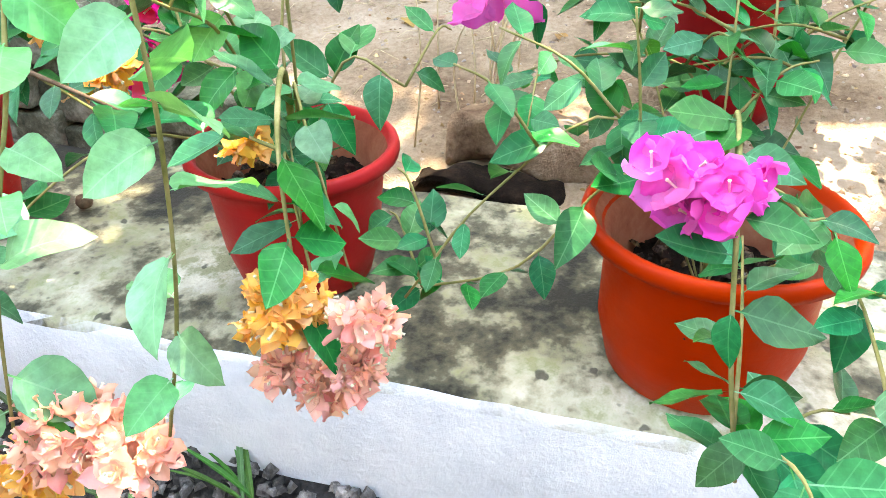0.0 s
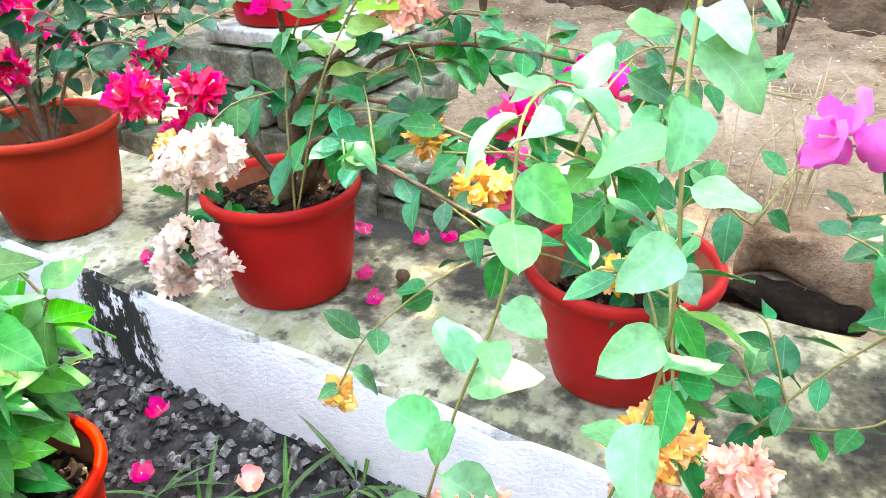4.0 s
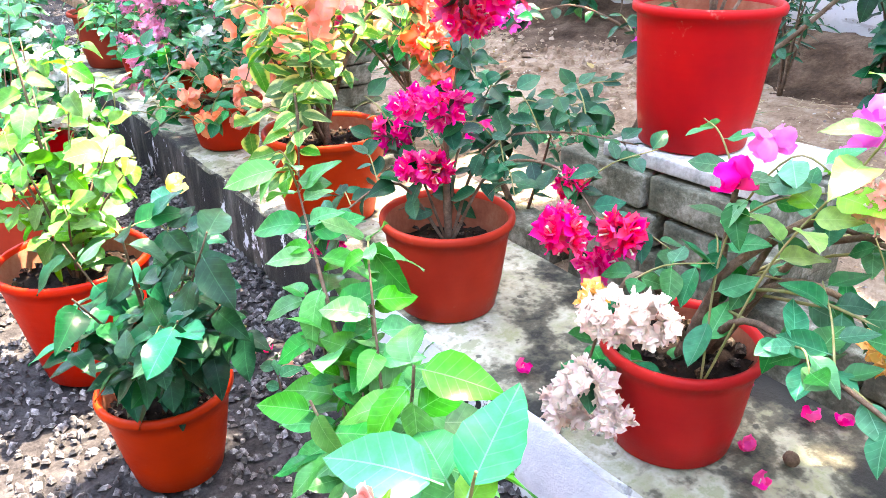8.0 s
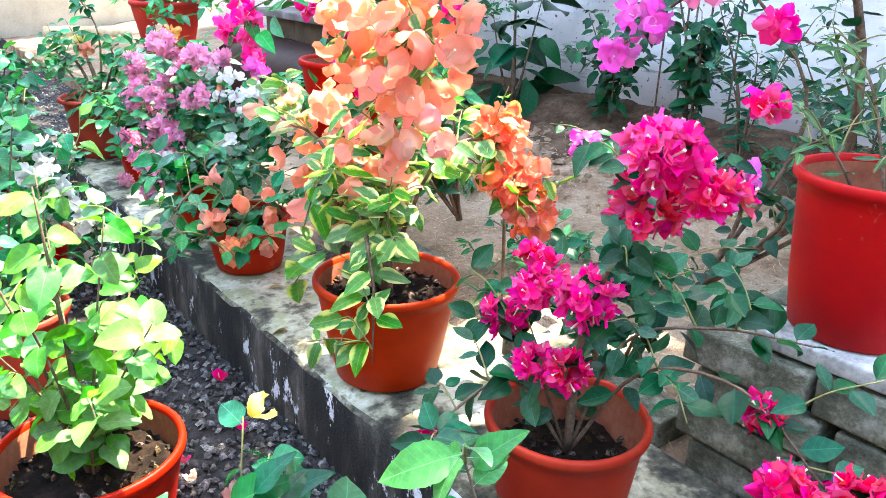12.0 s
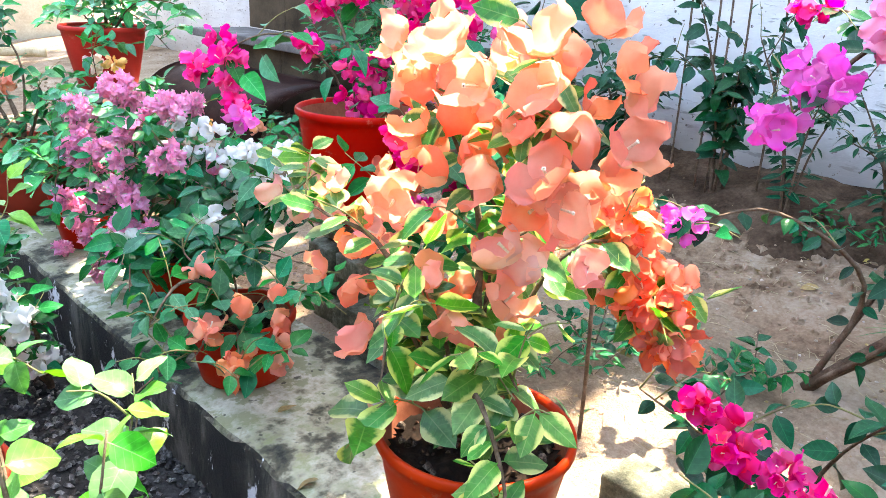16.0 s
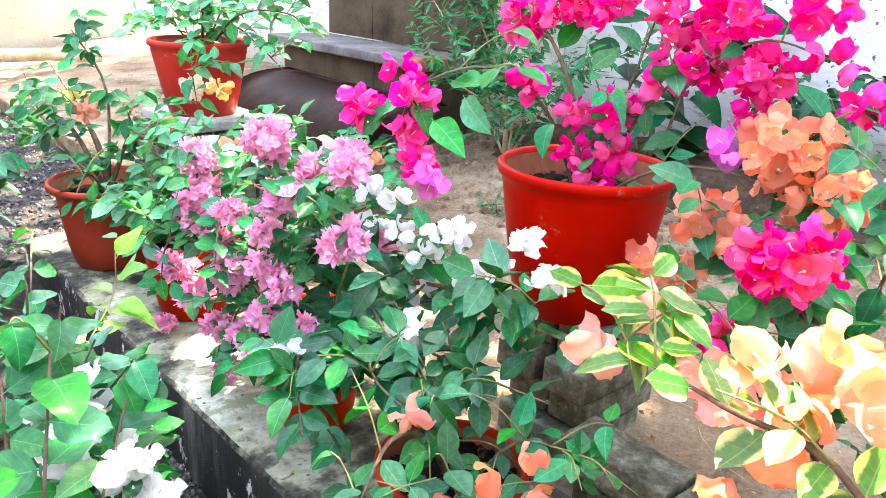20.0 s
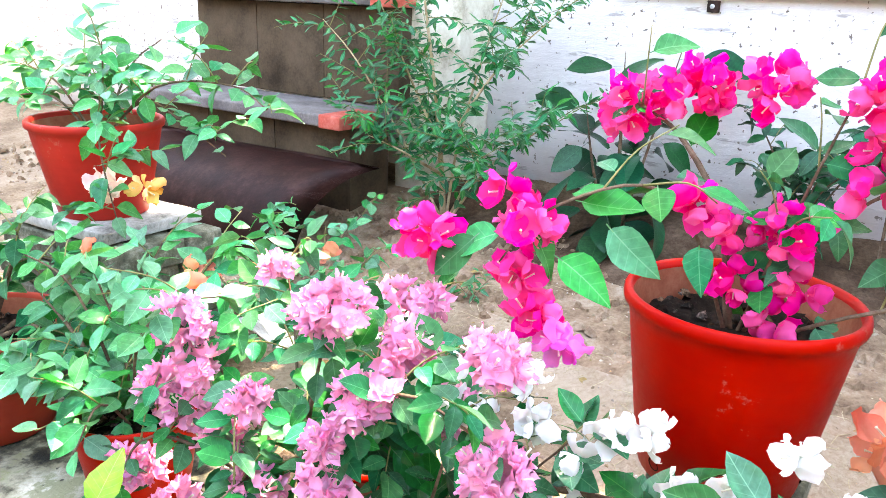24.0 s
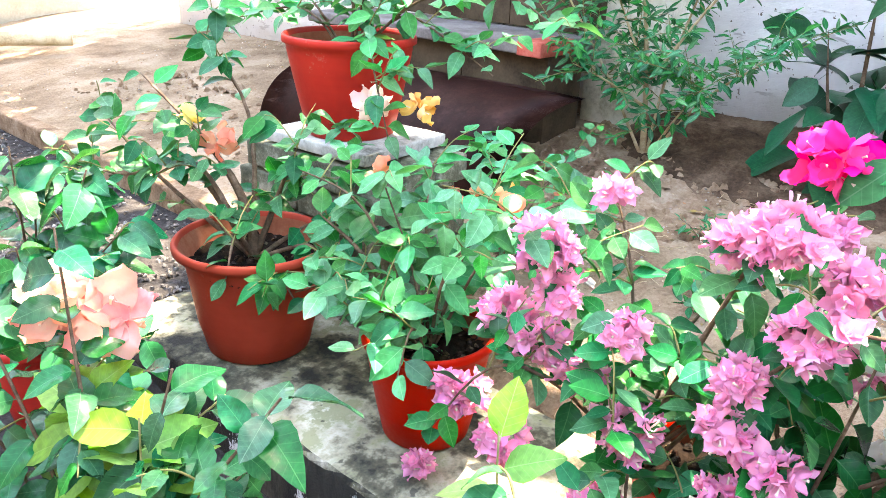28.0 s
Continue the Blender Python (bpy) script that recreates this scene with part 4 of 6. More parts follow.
# drooping orange heads
second = potted(B, "bougainvillea with drooping orange and peach flower heads in a red pot", CAT, (0.16, 1.135, 0.0), 0.119, 0.167,
       [[(0.12, 1.1, 0.15), (0.04, 1.06, 0.28), (-0.08, 1.01, 0.27), (-0.12, 0.99, 0.15)],
        [(0.12, 1.1, 0.15), (0.14, 1.05, 0.26), (0.16, 1.0, 0.24)],
        [(0.12, 1.1, 0.15), (0.2, 1.14, 0.3), (0.3, 1.12, 0.34), (0.36, 1.0, 0.32)],
        [(0.12, 1.1, 0.15), (0.1, 1.2, 0.28), (0.06, 1.32, 0.3)],
        [(0.12, 1.1, 0.15), (0.0, 1.05, 0.22), (-0.07, 1.0, 0.12)],
        [(0.12, 1.1, 0.15), (0.05, 1.12, 0.3), (-0.02, 1.14, 0.36)]],
       flowers=[((-0.12, 1.0, 0.17), 0.042, 22, "apricot", True, 0.75), ((-0.12, 0.935, 0.165), 0.032, 14, "blush", True, 0.72), ((-0.125, 0.945, 0.12), 0.028, 11, "blush", True, 0.72),
                ((-0.12, 0.975, 0.09), 0.028, 12, "blush", True, 0.72), ((-0.12, 1.015, 0.1), 0.028, 11, "blush", True, 0.72), ((-0.12, 1.03, 0.14), 0.022, 7, "apricot", True, 0.7), ((0.0, 1.09, 0.24), 0.02, 5, "apricot", True, 0.8),
                ((-0.25, 1.1, 0.13), 0.045, 24, "blush", True, 0.78), ((-0.25, 1.05, 0.13), 0.035, 14, "blush", True, 0.78), ((-0.25, 1.15, 0.08), 0.035, 14, "apricot", True, 0.78), ((-0.1, 1.37, 0.05), 0.02, 6, "apricot", True, 0.9), ((0.2, 1.3, 0.3), 0.03, 6, "crimson", False, 0.9), ((0.25, 1.22, 0.34), 0.03, 5, "crimson", False, 0.9)],
       root=(0.035, 0.03), lip=0.008, fill=0.62, seed=2, group=ROW, gap=0.04, size=0.95, bark="twig", r0=0.0032, twigs=1)
for k, st in enumerate(HANGING):
    shoot(second, st, ("round", "leaf_pale"), 200 + k, 0.026 if k < 2 else 0.034, 0.82)
# long hanging shoot in front
third = potted(B, "bougainvillea with cream and peach heads in a scratched red pot", CAT, (0.13, 1.65, 0.0), 0.118, 0.172,
       [[(0.07, 1.57, 0.15), (0.09, 1.56, 0.24), (0.1, 1.55, 0.31), (0.2, 1.48, 0.4), (0.3, 1.38, 0.4)],
        [(0.085, 1.562, 0.23), (0.02, 1.62, 0.28), (-0.01, 1.66, 0.24), (-0.03, 1.69, 0.12)],
        [(0.09, 1.56, 0.24), (0.12, 1.48, 0.3), (0.14, 1.34, 0.28), (0.14, 1.18, 0.22)],
        [(0.1, 1.55, 0.3), (0.16, 1.46, 0.35), (0.26, 1.28, 0.36), (0.3, 1.1, 0.3)],
        [(0.088, 1.56, 0.24), (0.04, 1.48, 0.27), (0.0, 1.36, 0.29), (0.0, 1.2, 0.25)],
        [(0.1, 1.55, 0.31), (0.09, 1.56, 0.4), (0.065, 1.55, 0.46)],
        [(0.1, 1.55, 0.31), (0.14, 1.5, 0.36), (0.24, 1.4, 0.34), (0.34, 1.3, 0.3)]],
       flowers=[((-0.03, 1.65, 0.255), 0.045, 22, "cream", True, 0.82), ((-0.03, 1.585, 0.285), 0.045, 22, "cream", True, 0.82), ((-0.03, 1.675, 0.14), 0.045, 24, "cream", True, 0.85), ((-0.03, 1.63, 0.11), 0.035, 14, "cream", True, 0.82), ((-0.03, 1.715, 0.085), 0.045, 20, "cream", True, 0.85),
                ((-0.02, 1.69, 0.27), 0.025, 7, "apricot", True, 0.75), ((0.15, 1.42, 0.44), 0.045, 20, "blush", True, 0.85), ((0.12, 1.38, 0.29), 0.03, 9, "apricot", True, 0.85), ((0.05, 1.27, 0.27), 0.035, 12, "apricot", True, 0.85),
                ((0.16, 1.29, 0.24), 0.03, 6, "crimson", False, 0.9), ((0.3, 1.49, 0.48), 0.05, 9, "violet", False, 1.0), ((0.07, 1.53, 0.5), 0.012, 2, "violet", False, 0.8), ((0.06, 1.56, 0.45), 0.012, 2, "magenta", False, 0.8)],
       root=(0.06, 0.075), taper=0.76, seed=3, group=ROW, gap=0.036, size=0.85, start=0.5, r0=0.0105, twigs=2)
for k, st in enumerate(([(0.16, 1.63, 0.24), (0.14, 1.5, 0.3), (0.12, 1.33, 0.3), (0.1, 1.12, 0.25)], [(0.16, 1.63, 0.25), (0.22, 1.48, 0.34), (0.27, 1.32, 0.34), (0.28, 1.12, 0.3)], [(0.15, 1.62, 0.23), (0.06, 1.46, 0.28), (0.02, 1.34, 0.28), (0.0, 1.2, 0.23)], [(0.16, 1.62, 0.25), (0.3, 1.54, 0.32), (0.4, 1.4, 0.34), (0.44, 1.24, 0.32)], [(0.16, 1.63, 0.25), (0.2, 1.44, 0.27), (0.2, 1.3, 0.24)])):
    shoot(third, st, ("ovate", "leaf_soft" if k % 2 else "leaf_green"), 230 + k, 0.024, 0.85, 0.25, 0.35, 0.0026, both=True)
# magenta double heads
potted(B, "bougainvillea crowded with magenta flower heads in a red pot", CAT, (0.097, 2.18, 0.0), 0.131, 0.193,
       [[(0.06, 2.13, 0.17), (0.05, 2.12, 0.34), (0.05, 2.08, 0.5), (0.0, 2.0, 0.66)],
        [(0.06, 2.13, 0.17), (0.1, 2.05, 0.3), (0.13, 1.92, 0.34), (0.12, 1.8, 0.28)],
        [(0.06, 2.13, 0.17), (0.04, 2.22, 0.3), (0.03, 2.3, 0.34)],
        [(0.06, 2.13, 0.17), (0.12, 2.1, 0.32), (0.22, 2.02, 0.36), (0.34, 1.94, 0.34)],
        [(0.06, 2.13, 0.17), (0.0, 2.2, 0.25), (-0.08, 2.24, 0.22), (-0.12, 2.25, 0.17)],
        [(0.06, 2.13, 0.17), (0.12, 2.18, 0.3), (0.2, 2.2, 0.38)]],
       leaf=("ovate", "leaf_dark"),
       flowers=[((0.03, 2.03, 0.585), 0.055, 20, "crimson", True, 0.98), ((-0.01, 1.99, 0.66), 0.055, 20, "magenta", True, 1.04), ((0.03, 1.95, 0.62), 0.04, 12, "crimson", True, 0.98),
                ((0.05, 2.13, 0.42), 0.055, 18, "magenta", True, 0.98), ((0.05, 2.23, 0.4), 0.045, 12, "magenta", True, 0.98), ((0.05, 2.29, 0.33), 0.045, 12, "magenta", True, 0.98),
                ((0.04, 2.2, 0.29), 0.045, 12, "magenta", True, 0.98), ((0.05, 2.15, 0.3), 0.04, 10, "crimson", True, 0.98), ((0.03, 1.8, 0.31), 0.045, 13, "crimson", True, 1.04), ((0.11, 1.76, 0.3), 0.04, 11, "crimson", True, 1.04),
                ((0.08, 1.78, 0.25), 0.03, 7, "magenta", True, 1.04), ((0.14, 1.9, 0.33), 0.03, 7, "crimson", True, 1.04), ((-0.125, 2.245, 0.178), 0.042, 16, "magenta", True, 0.85)],
       root=(0.037, 0.045), taper=0.73, fill=0.62, seed=4, group=ROW, gap=0.026, size=0.85)
# tall orange plant in the sun
tall = potted(B, "tall orange bougainvillea with cream-edged leaves in a red pot", CAT, (0.129, 2.736, 0.0), 0.156, 0.224,
       [[(0.1, 2.67, 0.2), (0.1, 2.7, 0.4), (0.12, 2.74, 0.56), (0.1, 2.84, 0.74)],
        [(0.1, 2.7, 0.38), (0.12, 2.68, 0.6), (0.1, 2.6, 0.74)],
        [(0.1, 2.7, 0.36), (0.06, 2.85, 0.46), (0.05, 3.0, 0.5), (0.08, 3.16, 0.5)],
        [(0.1, 2.7, 0.36), (0.2, 2.66, 0.46), (0.32, 2.64, 0.5), (0.36, 2.61, 0.4)],
        [(0.1, 2.69, 0.32), (0.05, 2.74, 0.42), (0.03, 2.82, 0.4)],
        [(0.1, 2.69, 0.32), (0.05, 2.63, 0.4), (0.03, 2.58, 0.39)],
        [(0.1, 2.68, 0.25), (0.0, 2.6, 0.36), (-0.04, 2.52, 0.3), (-0.06, 2.5, 0.18)],
        [(0.1, 2.7, 0.38), (0.22, 2.74, 0.5), (0.36, 2.72, 0.43)],
        [(0.1, 2.7, 0.38), (0.0, 2.76, 0.42), (-0.06, 2.74, 0.36)],
        [(0.12, 2.72, 0.5), (0.16, 2.66, 0.66), (0.14, 2.6, 0.68)]],
       leaf=("ovate", "leaf_cream"),
       flowers=[((0.1, 2.85, 0.76), 0.078, 7, "orange", False, 1.40), ((0.1, 2.72, 0.75), 0.085, 8, "orange", False, 1.46), ((0.1, 2.58, 0.77), 0.085, 8, "orange", False, 1.46), ((0.1, 2.6, 0.66), 0.098, 10, "orange", False, 1.46),
                ((0.1, 2.8, 0.66), 0.065, 5, "orange", False, 1.40), ((0.1, 3.16, 0.49), 0.065, 4, "blush", False, 1.34), ((0.1, 2.95, 0.54), 0.072, 5, "orange", False, 1.40), ((0.08, 2.84, 0.4), 0.078, 7, "orange", False, 1.40),
                ((0.08, 2.72, 0.45), 0.078, 7, "orange", False, 1.40), ((0.1, 3.3, 0.23), 0.046, 3, "orange", False, 1.34), ((0.08, 3.24, 0.16), 0.046, 3, "orange", False, 1.34), ((0.08, 2.87, 0.33), 0.058, 4, "orange", False, 1.34),
                ((0.1, 2.62, 0.54), 0.058, 4, "blush", False, 1.34), ((0.36, 2.66, 0.52), 0.05, 14, "coral", False, 1.05), ((0.37, 2.58, 0.36), 0.055, 18, "coral", False, 0.95), ((0.36, 2.6, 0.43), 0.06, 22, "coral", False, 1.0), ((0.35, 2.72, 0.43), 0.052, 3, "blush", False, 1.34), ((0.04, 2.97, 0.43), 0.052, 3, "orange", False, 1.34)],
       root=(0.029, 0.061), taper=0.7, seed=5, group=ROW, gap=0.034, size=1.0, r0=0.009)
potted(B, "small bougainvillea with bare twigs in a low clay-red pot", CAT, (0.136, 3.463, 0.0), 0.123, 0.155,
       [[(0.1, 3.38, 0.1), (0.06, 3.42, 0.22), (-0.02, 3.42, 0.26), (-0.1, 3.4, 0.2)], [(0.1, 3.38, 0.1), (0.12, 3.46, 0.24), (0.14, 3.56, 0.3)],
        [(0.1, 3.38, 0.1), (0.02, 3.32, 0.2), (-0.06, 3.3, 0.16)], [(0.1, 3.38, 0.1), (0.16, 3.34, 0.22), (0.2, 3.28, 0.24)], [(0.1, 3.38, 0.1), (0.0, 3.36, 0.18), (-0.1, 3.34, 0.13), (-0.16, 3.32, 0.12)], [(0.1, 3.38, 0.1), (0.04, 3.3, 0.17), (0.0, 3.22, 0.12)]],
       pot="pot_clay", leaf=("ovate", "leaf_green"), root=(0.03, 0.06), taper=0.75, seed=6, group=ROW, gap=0.065, size=0.95, twigs=5, flowers=[((-0.02, 3.32, 0.2), 0.02, 3, "orange", False, 1.0), ((0.0, 3.26, 0.14), 0.02, 3, "orange", False, 1.0), ((0.04, 3.46, 0.27), 0.015, 2, "orange", False, 1.0)])
WHITE = [(0.25, y, z) for y, z in ((3.98, 0.48), (3.85, 0.48), (3.76, 0.49), (3.75, 0.43), (3.64, 0.46), (3.68, 0.4), (3.6, 0.465), (3.74, 0.31), (3.5, 0.445), (3.39, 0.46), (3.45, 0.37), (3.82, 0.42), (3.88, 0.41), (3.81, 0.3), (3.68, 0.33), (3.45, 0.5), (3.56, 0.41))]
WHITE += [(0.0, 3.72, 0.28), (0.14, 3.6, 0.33)]
FOOT = (0.15, 3.88, 0.12)
potted(B, "white-flowered bougainvillea with glossy leaves in a red pot", CAT, (0.163, 3.895, 0.0), 0.098, 0.158,
       [[FOOT, (0.25, 3.78, 0.3), (0.25, 3.6, 0.37), (0.25, 3.42, 0.41)], [FOOT, (0.2, 3.8, 0.28), (0.15, 3.65, 0.29), (0.12, 3.48, 0.26)], [FOOT, (0.2, 3.86, 0.3), (0.24, 3.85, 0.44)], [FOOT, (0.08, 3.8, 0.24), (0.0, 3.7, 0.25), (-0.05, 3.6, 0.2)],
        [FOOT, (0.12, 3.7, 0.27), (0.06, 3.56, 0.27), (0.08, 3.45, 0.24)], [FOOT, (0.24, 3.78, 0.3), (0.26, 3.7, 0.42)], [FOOT, (0.2, 3.7, 0.24), (0.2, 3.5, 0.27), (0.22, 3.35, 0.28)], [FOOT, (0.26, 3.7, 0.3), (0.3, 3.52, 0.33), (0.32, 3.36, 0.33)],
        [FOOT, (0.1, 3.84, 0.2), (0.04, 3.72, 0.17), (0.02, 3.6, 0.15)], [FOOT, (0.22, 3.94, 0.3), (0.24, 4.0, 0.44)], [FOOT, (0.16, 3.7, 0.22), (0.14, 3.55, 0.2)]],
       flowers=[(p, 0.022, 2 + (k % 3 == 0), "white", False, 0.85) for k, p in enumerate(WHITE)],
       root=(0.013, 0.015), taper=0.72, seed=7, group=ROW, gap=0.024, size=1.1, twigs=3, twig_len=0.09, leaf=("ovate", "leaf_gloss"))
potted(B, "pink bougainvillea crowded with pale pink heads in a red pot", CAT, (0.24, 4.03, 0.0), 0.11, 0.17,
       [[(0.2, 4.12, 0.15), (0.15, 4.05, 0.35), (0.12, 3.97, 0.58)], [(0.2, 4.12, 0.15), (0.16, 4.2, 0.35), (0.1, 4.26, 0.48)], [(0.2, 4.12, 0.15), (0.14, 3.98, 0.35), (0.1, 3.85, 0.5), (0.12, 3.72, 0.46)],
        [(0.2, 4.12, 0.15), (0.1, 4.2, 0.28), (0.04, 4.28, 0.3), (0.06, 4.42, 0.1)], [(0.2, 4.12, 0.15), (0.28, 4.1, 0.35), (0.32, 4.0, 0.5)], [(0.2, 4.12, 0.15), (0.28, 4.2, 0.38), (0.34, 4.28, 0.5)],
        [(0.2, 4.12, 0.15), (0.1, 4.1, 0.28), (0.02, 4.08, 0.3)], [(0.2, 4.12, 0.15), (0.3, 4.02, 0.3), (0.34, 3.9, 0.36)], [(0.2, 4.1, 0.14), (0.12, 4.02, 0.2), (0.06, 3.95, 0.15)], [(0.2, 4.1, 0.14), (0.14, 3.98, 0.22), (0.1, 3.85, 0.2)], [(0.2, 4.1, 0.14), (0.1, 4.08, 0.2), (0.04, 4.04, 0.1)], [(0.2, 4.1, 0.2), (0.2, 3.98, 0.34), (0.22, 3.86, 0.4)]],
       flowers=[((0.1, 3.95, 0.58), 0.05, 18, "pink", True, 1.05), ((0.13, 4.0, 0.55), 0.04, 12, "pink", True, 1.05), ((0.1, 4.24, 0.48), 0.05, 18, "pink", True, 1.05), ((0.1, 4.3, 0.36), 0.05, 16, "pink", True, 1.05), ((0.1, 3.9, 0.48), 0.05, 16, "pink", True, 1.05),
                ((0.11, 3.72, 0.45), 0.05, 18, "pink", True, 1.05), ((0.13, 3.74, 0.57), 0.045, 14, "pink", True, 1.0), ((0.1, 3.97, 0.33), 0.04, 10, "pink", True, 1.05), ((0.1, 4.21, 0.42), 0.04, 10, "pink", True, 1.0), ((0.1, 4.24, 0.34), 0.045, 14, "pink", True, 1.0),
                ((0.1, 4.12, 0.4), 0.04, 12, "pink", True, 1.0), ((0.09, 4.37, 0.2), 0.05, 18, "pink", True, 1.1), ((0.09, 4.28, 0.16), 0.05, 16, "pink", True, 1.1), ((0.08, 4.44, 0.03), 0.03, 8, "pink", True, 1.0), ((0.1, 4.16, 0.32), 0.04, 12, "pink", True, 1.0),
                ((0.08, 4.08, 0.28), 0.05, 16, "pink", True, 1.0), ((0.1, 3.96, 0.4), 0.04, 12, "pink", True, 1.0), ((0.3, 4.02, 0.5), 0.05, 16, "pink", True, 1.0), ((0.3, 3.9, 0.37), 0.055, 18, "pink", True, 1.0), ((0.3, 4.26, 0.51), 0.03, 7, "pink", True, 1.0), ((0.3, 3.95, 0.53), 0.03, 8, "pink", True, 1.0),
                ((0.16, 3.88, 0.53), 0.045, 14, "pink", True, 1.0), ((0.08, 3.95, 0.24), 0.045, 12, "pink", True, 1.0), ((0.06, 4.1, 0.16), 0.04, 10, "pink", True, 1.0), ((0.1, 3.9, 0.3), 0.035, 8, "pink", True, 1.0), ((0.07, 4.0, 0.18), 0.045, 14, "pink", True, 0.95), ((0.06, 3.92, 0.16), 0.04, 10, "pink", True, 0.95), ((0.1, 3.84, 0.24), 0.04, 10, "pink", True, 0.95), ((0.05, 4.05, 0.09), 0.04, 10, "pink", True, 0.95)],
       seed=8, group=ROW, gap=0.026, size=0.85)
potted(B, "leafy bougainvillea with a few orange flowers in a red pot", CAT, (0.19, 4.53, 0.0), 0.122, 0.21,
       [[(0.23, 4.56, 0.15), (0.2, 4.7, 0.3), (0.2, 4.84, 0.34)], [(0.23, 4.56, 0.15), (0.2, 4.5, 0.34), (0.2, 4.4, 0.44), (0.2, 4.28, 0.48)], [(0.23, 4.56, 0.15), (0.14, 4.6, 0.26), (0.06, 4.62, 0.24)], [(0.23, 4.56, 0.15), (0.32, 4.66, 0.36), (0.42, 4.74, 0.42)],
        [(0.23, 4.56, 0.15), (0.22, 4.72, 0.38), (0.2, 4.92, 0.42)], [(0.23, 4.56, 0.15), (0.32, 4.48, 0.38), (0.44, 4.38, 0.44)], [(0.23, 4.56, 0.15), (0.24, 4.62, 0.3), (0.22, 4.68, 0.44)], [(0.23, 4.56, 0.15), (0.34, 4.56, 0.36), (0.46, 4.58, 0.44)], [(0.23, 4.56, 0.15), (0.12, 4.5, 0.26), (0.02, 4.44, 0.22)], [(0.23, 4.56, 0.15), (0.14, 4.66, 0.28), (0.06, 4.74, 0.25)]],
       flowers=[((0.22, 4.7, 0.46), 0.01, 1, "orange", False, 0.9), ((0.36, 4.58, 0.42), 0.01, 1, "orange", False, 0.9), ((0.24, 4.42, 0.46), 0.01, 1, "orange", False, 0.9)],
       root=(-0.04, -0.03), seed=9, group=ROW, gap=0.03, size=1.0, start=0.14, twigs=3, leaf=("ovate", "leaf_soft"))
potted(B, "sparse bougainvillea with bare woody limbs in a wide clay-red pot", CAT, (0.161, 5.012, 0.0), 0.167, 0.252,
       [[(0.16, 5.05, 0.17), (0.16, 5.05, 0.3), (0.15, 5.14, 0.42), (0.15, 5.4, 0.54)], [(0.16, 5.05, 0.28), (0.1, 5.3, 0.34), (0.12, 5.6, 0.45)], [(0.16, 5.05, 0.28), (0.2, 5.08, 0.5), (0.16, 5.18, 0.66)], [(0.16, 5.05, 0.3), (0.12, 5.2, 0.38), (0.1, 5.45, 0.3), (0.1, 5.7, 0.28)],
        [(0.16, 5.05, 0.28), (0.22, 4.98, 0.4), (0.2, 4.9, 0.46)], [(0.16, 5.05, 0.2), (0.1, 5.0, 0.28), (0.03, 4.92, 0.22)], [(0.16, 5.05, 0.2), (0.2, 4.9, 0.26), (0.18, 4.8, 0.24)], [(0.16, 5.05, 0.2), (0.12, 4.92, 0.25), (0.12, 4.82, 0.18)], [(0.16, 5.05, 0.2), (0.26, 4.95, 0.28), (0.28, 4.85, 0.26)], [(0.16, 5.05, 0.3), (0.1, 5.12, 0.4), (0.04, 5.2, 0.36)]],
       pot="pot_clay", flowers=[((0.15, 5.1, 0.44), 0.02, 3, "orange", False, 1.0), ((0.15, 5.2, 0.47), 0.015, 2, "butter", False, 1.0)], root=(0.0, -0.04), seed=10, group=ROW, gap=0.036, size=1.0, start=0.5, r0=0.012, lip=0.012)

# ---------------------------------------------------------------- big pots raised on bricks behind the ledge
brick_stack(0.55, 1.915, 4, 90, True, 2, -0.022, 3)
potted("potted_shrub", "sparse shrub in a tall red pot raised on bricks", CAT, (0.53, 1.972, 0.304), 0.134, 0.262,
       [[(0.58, 2.02, 0.46), (0.6, 2.0, 0.75), (0.62, 2.02, 1.0)], [(0.58, 2.02, 0.46), (0.5, 2.07, 0.6), (0.45, 2.09, 0.57)], [(0.58, 2.02, 0.46), (0.68, 2.02, 0.66), (0.82, 2.07, 0.8)], [(0.59, 2.01, 0.6), (0.68, 2.12, 0.7), (0.78, 2.27, 0.72)], [(0.59, 2.01, 0.6), (0.68, 1.92, 0.7), (0.78, 1.82, 0.75)]],
       leaf=("narrow", "leaf_olive"), root=(-0.05, -0.048), seed=11, gap=0.035, size=1.3, taper=0.74, fill=0.72, group="raised pots")
brick_stack(0.575, 3.575, 4, 0, False, 1, -0.028, 2)
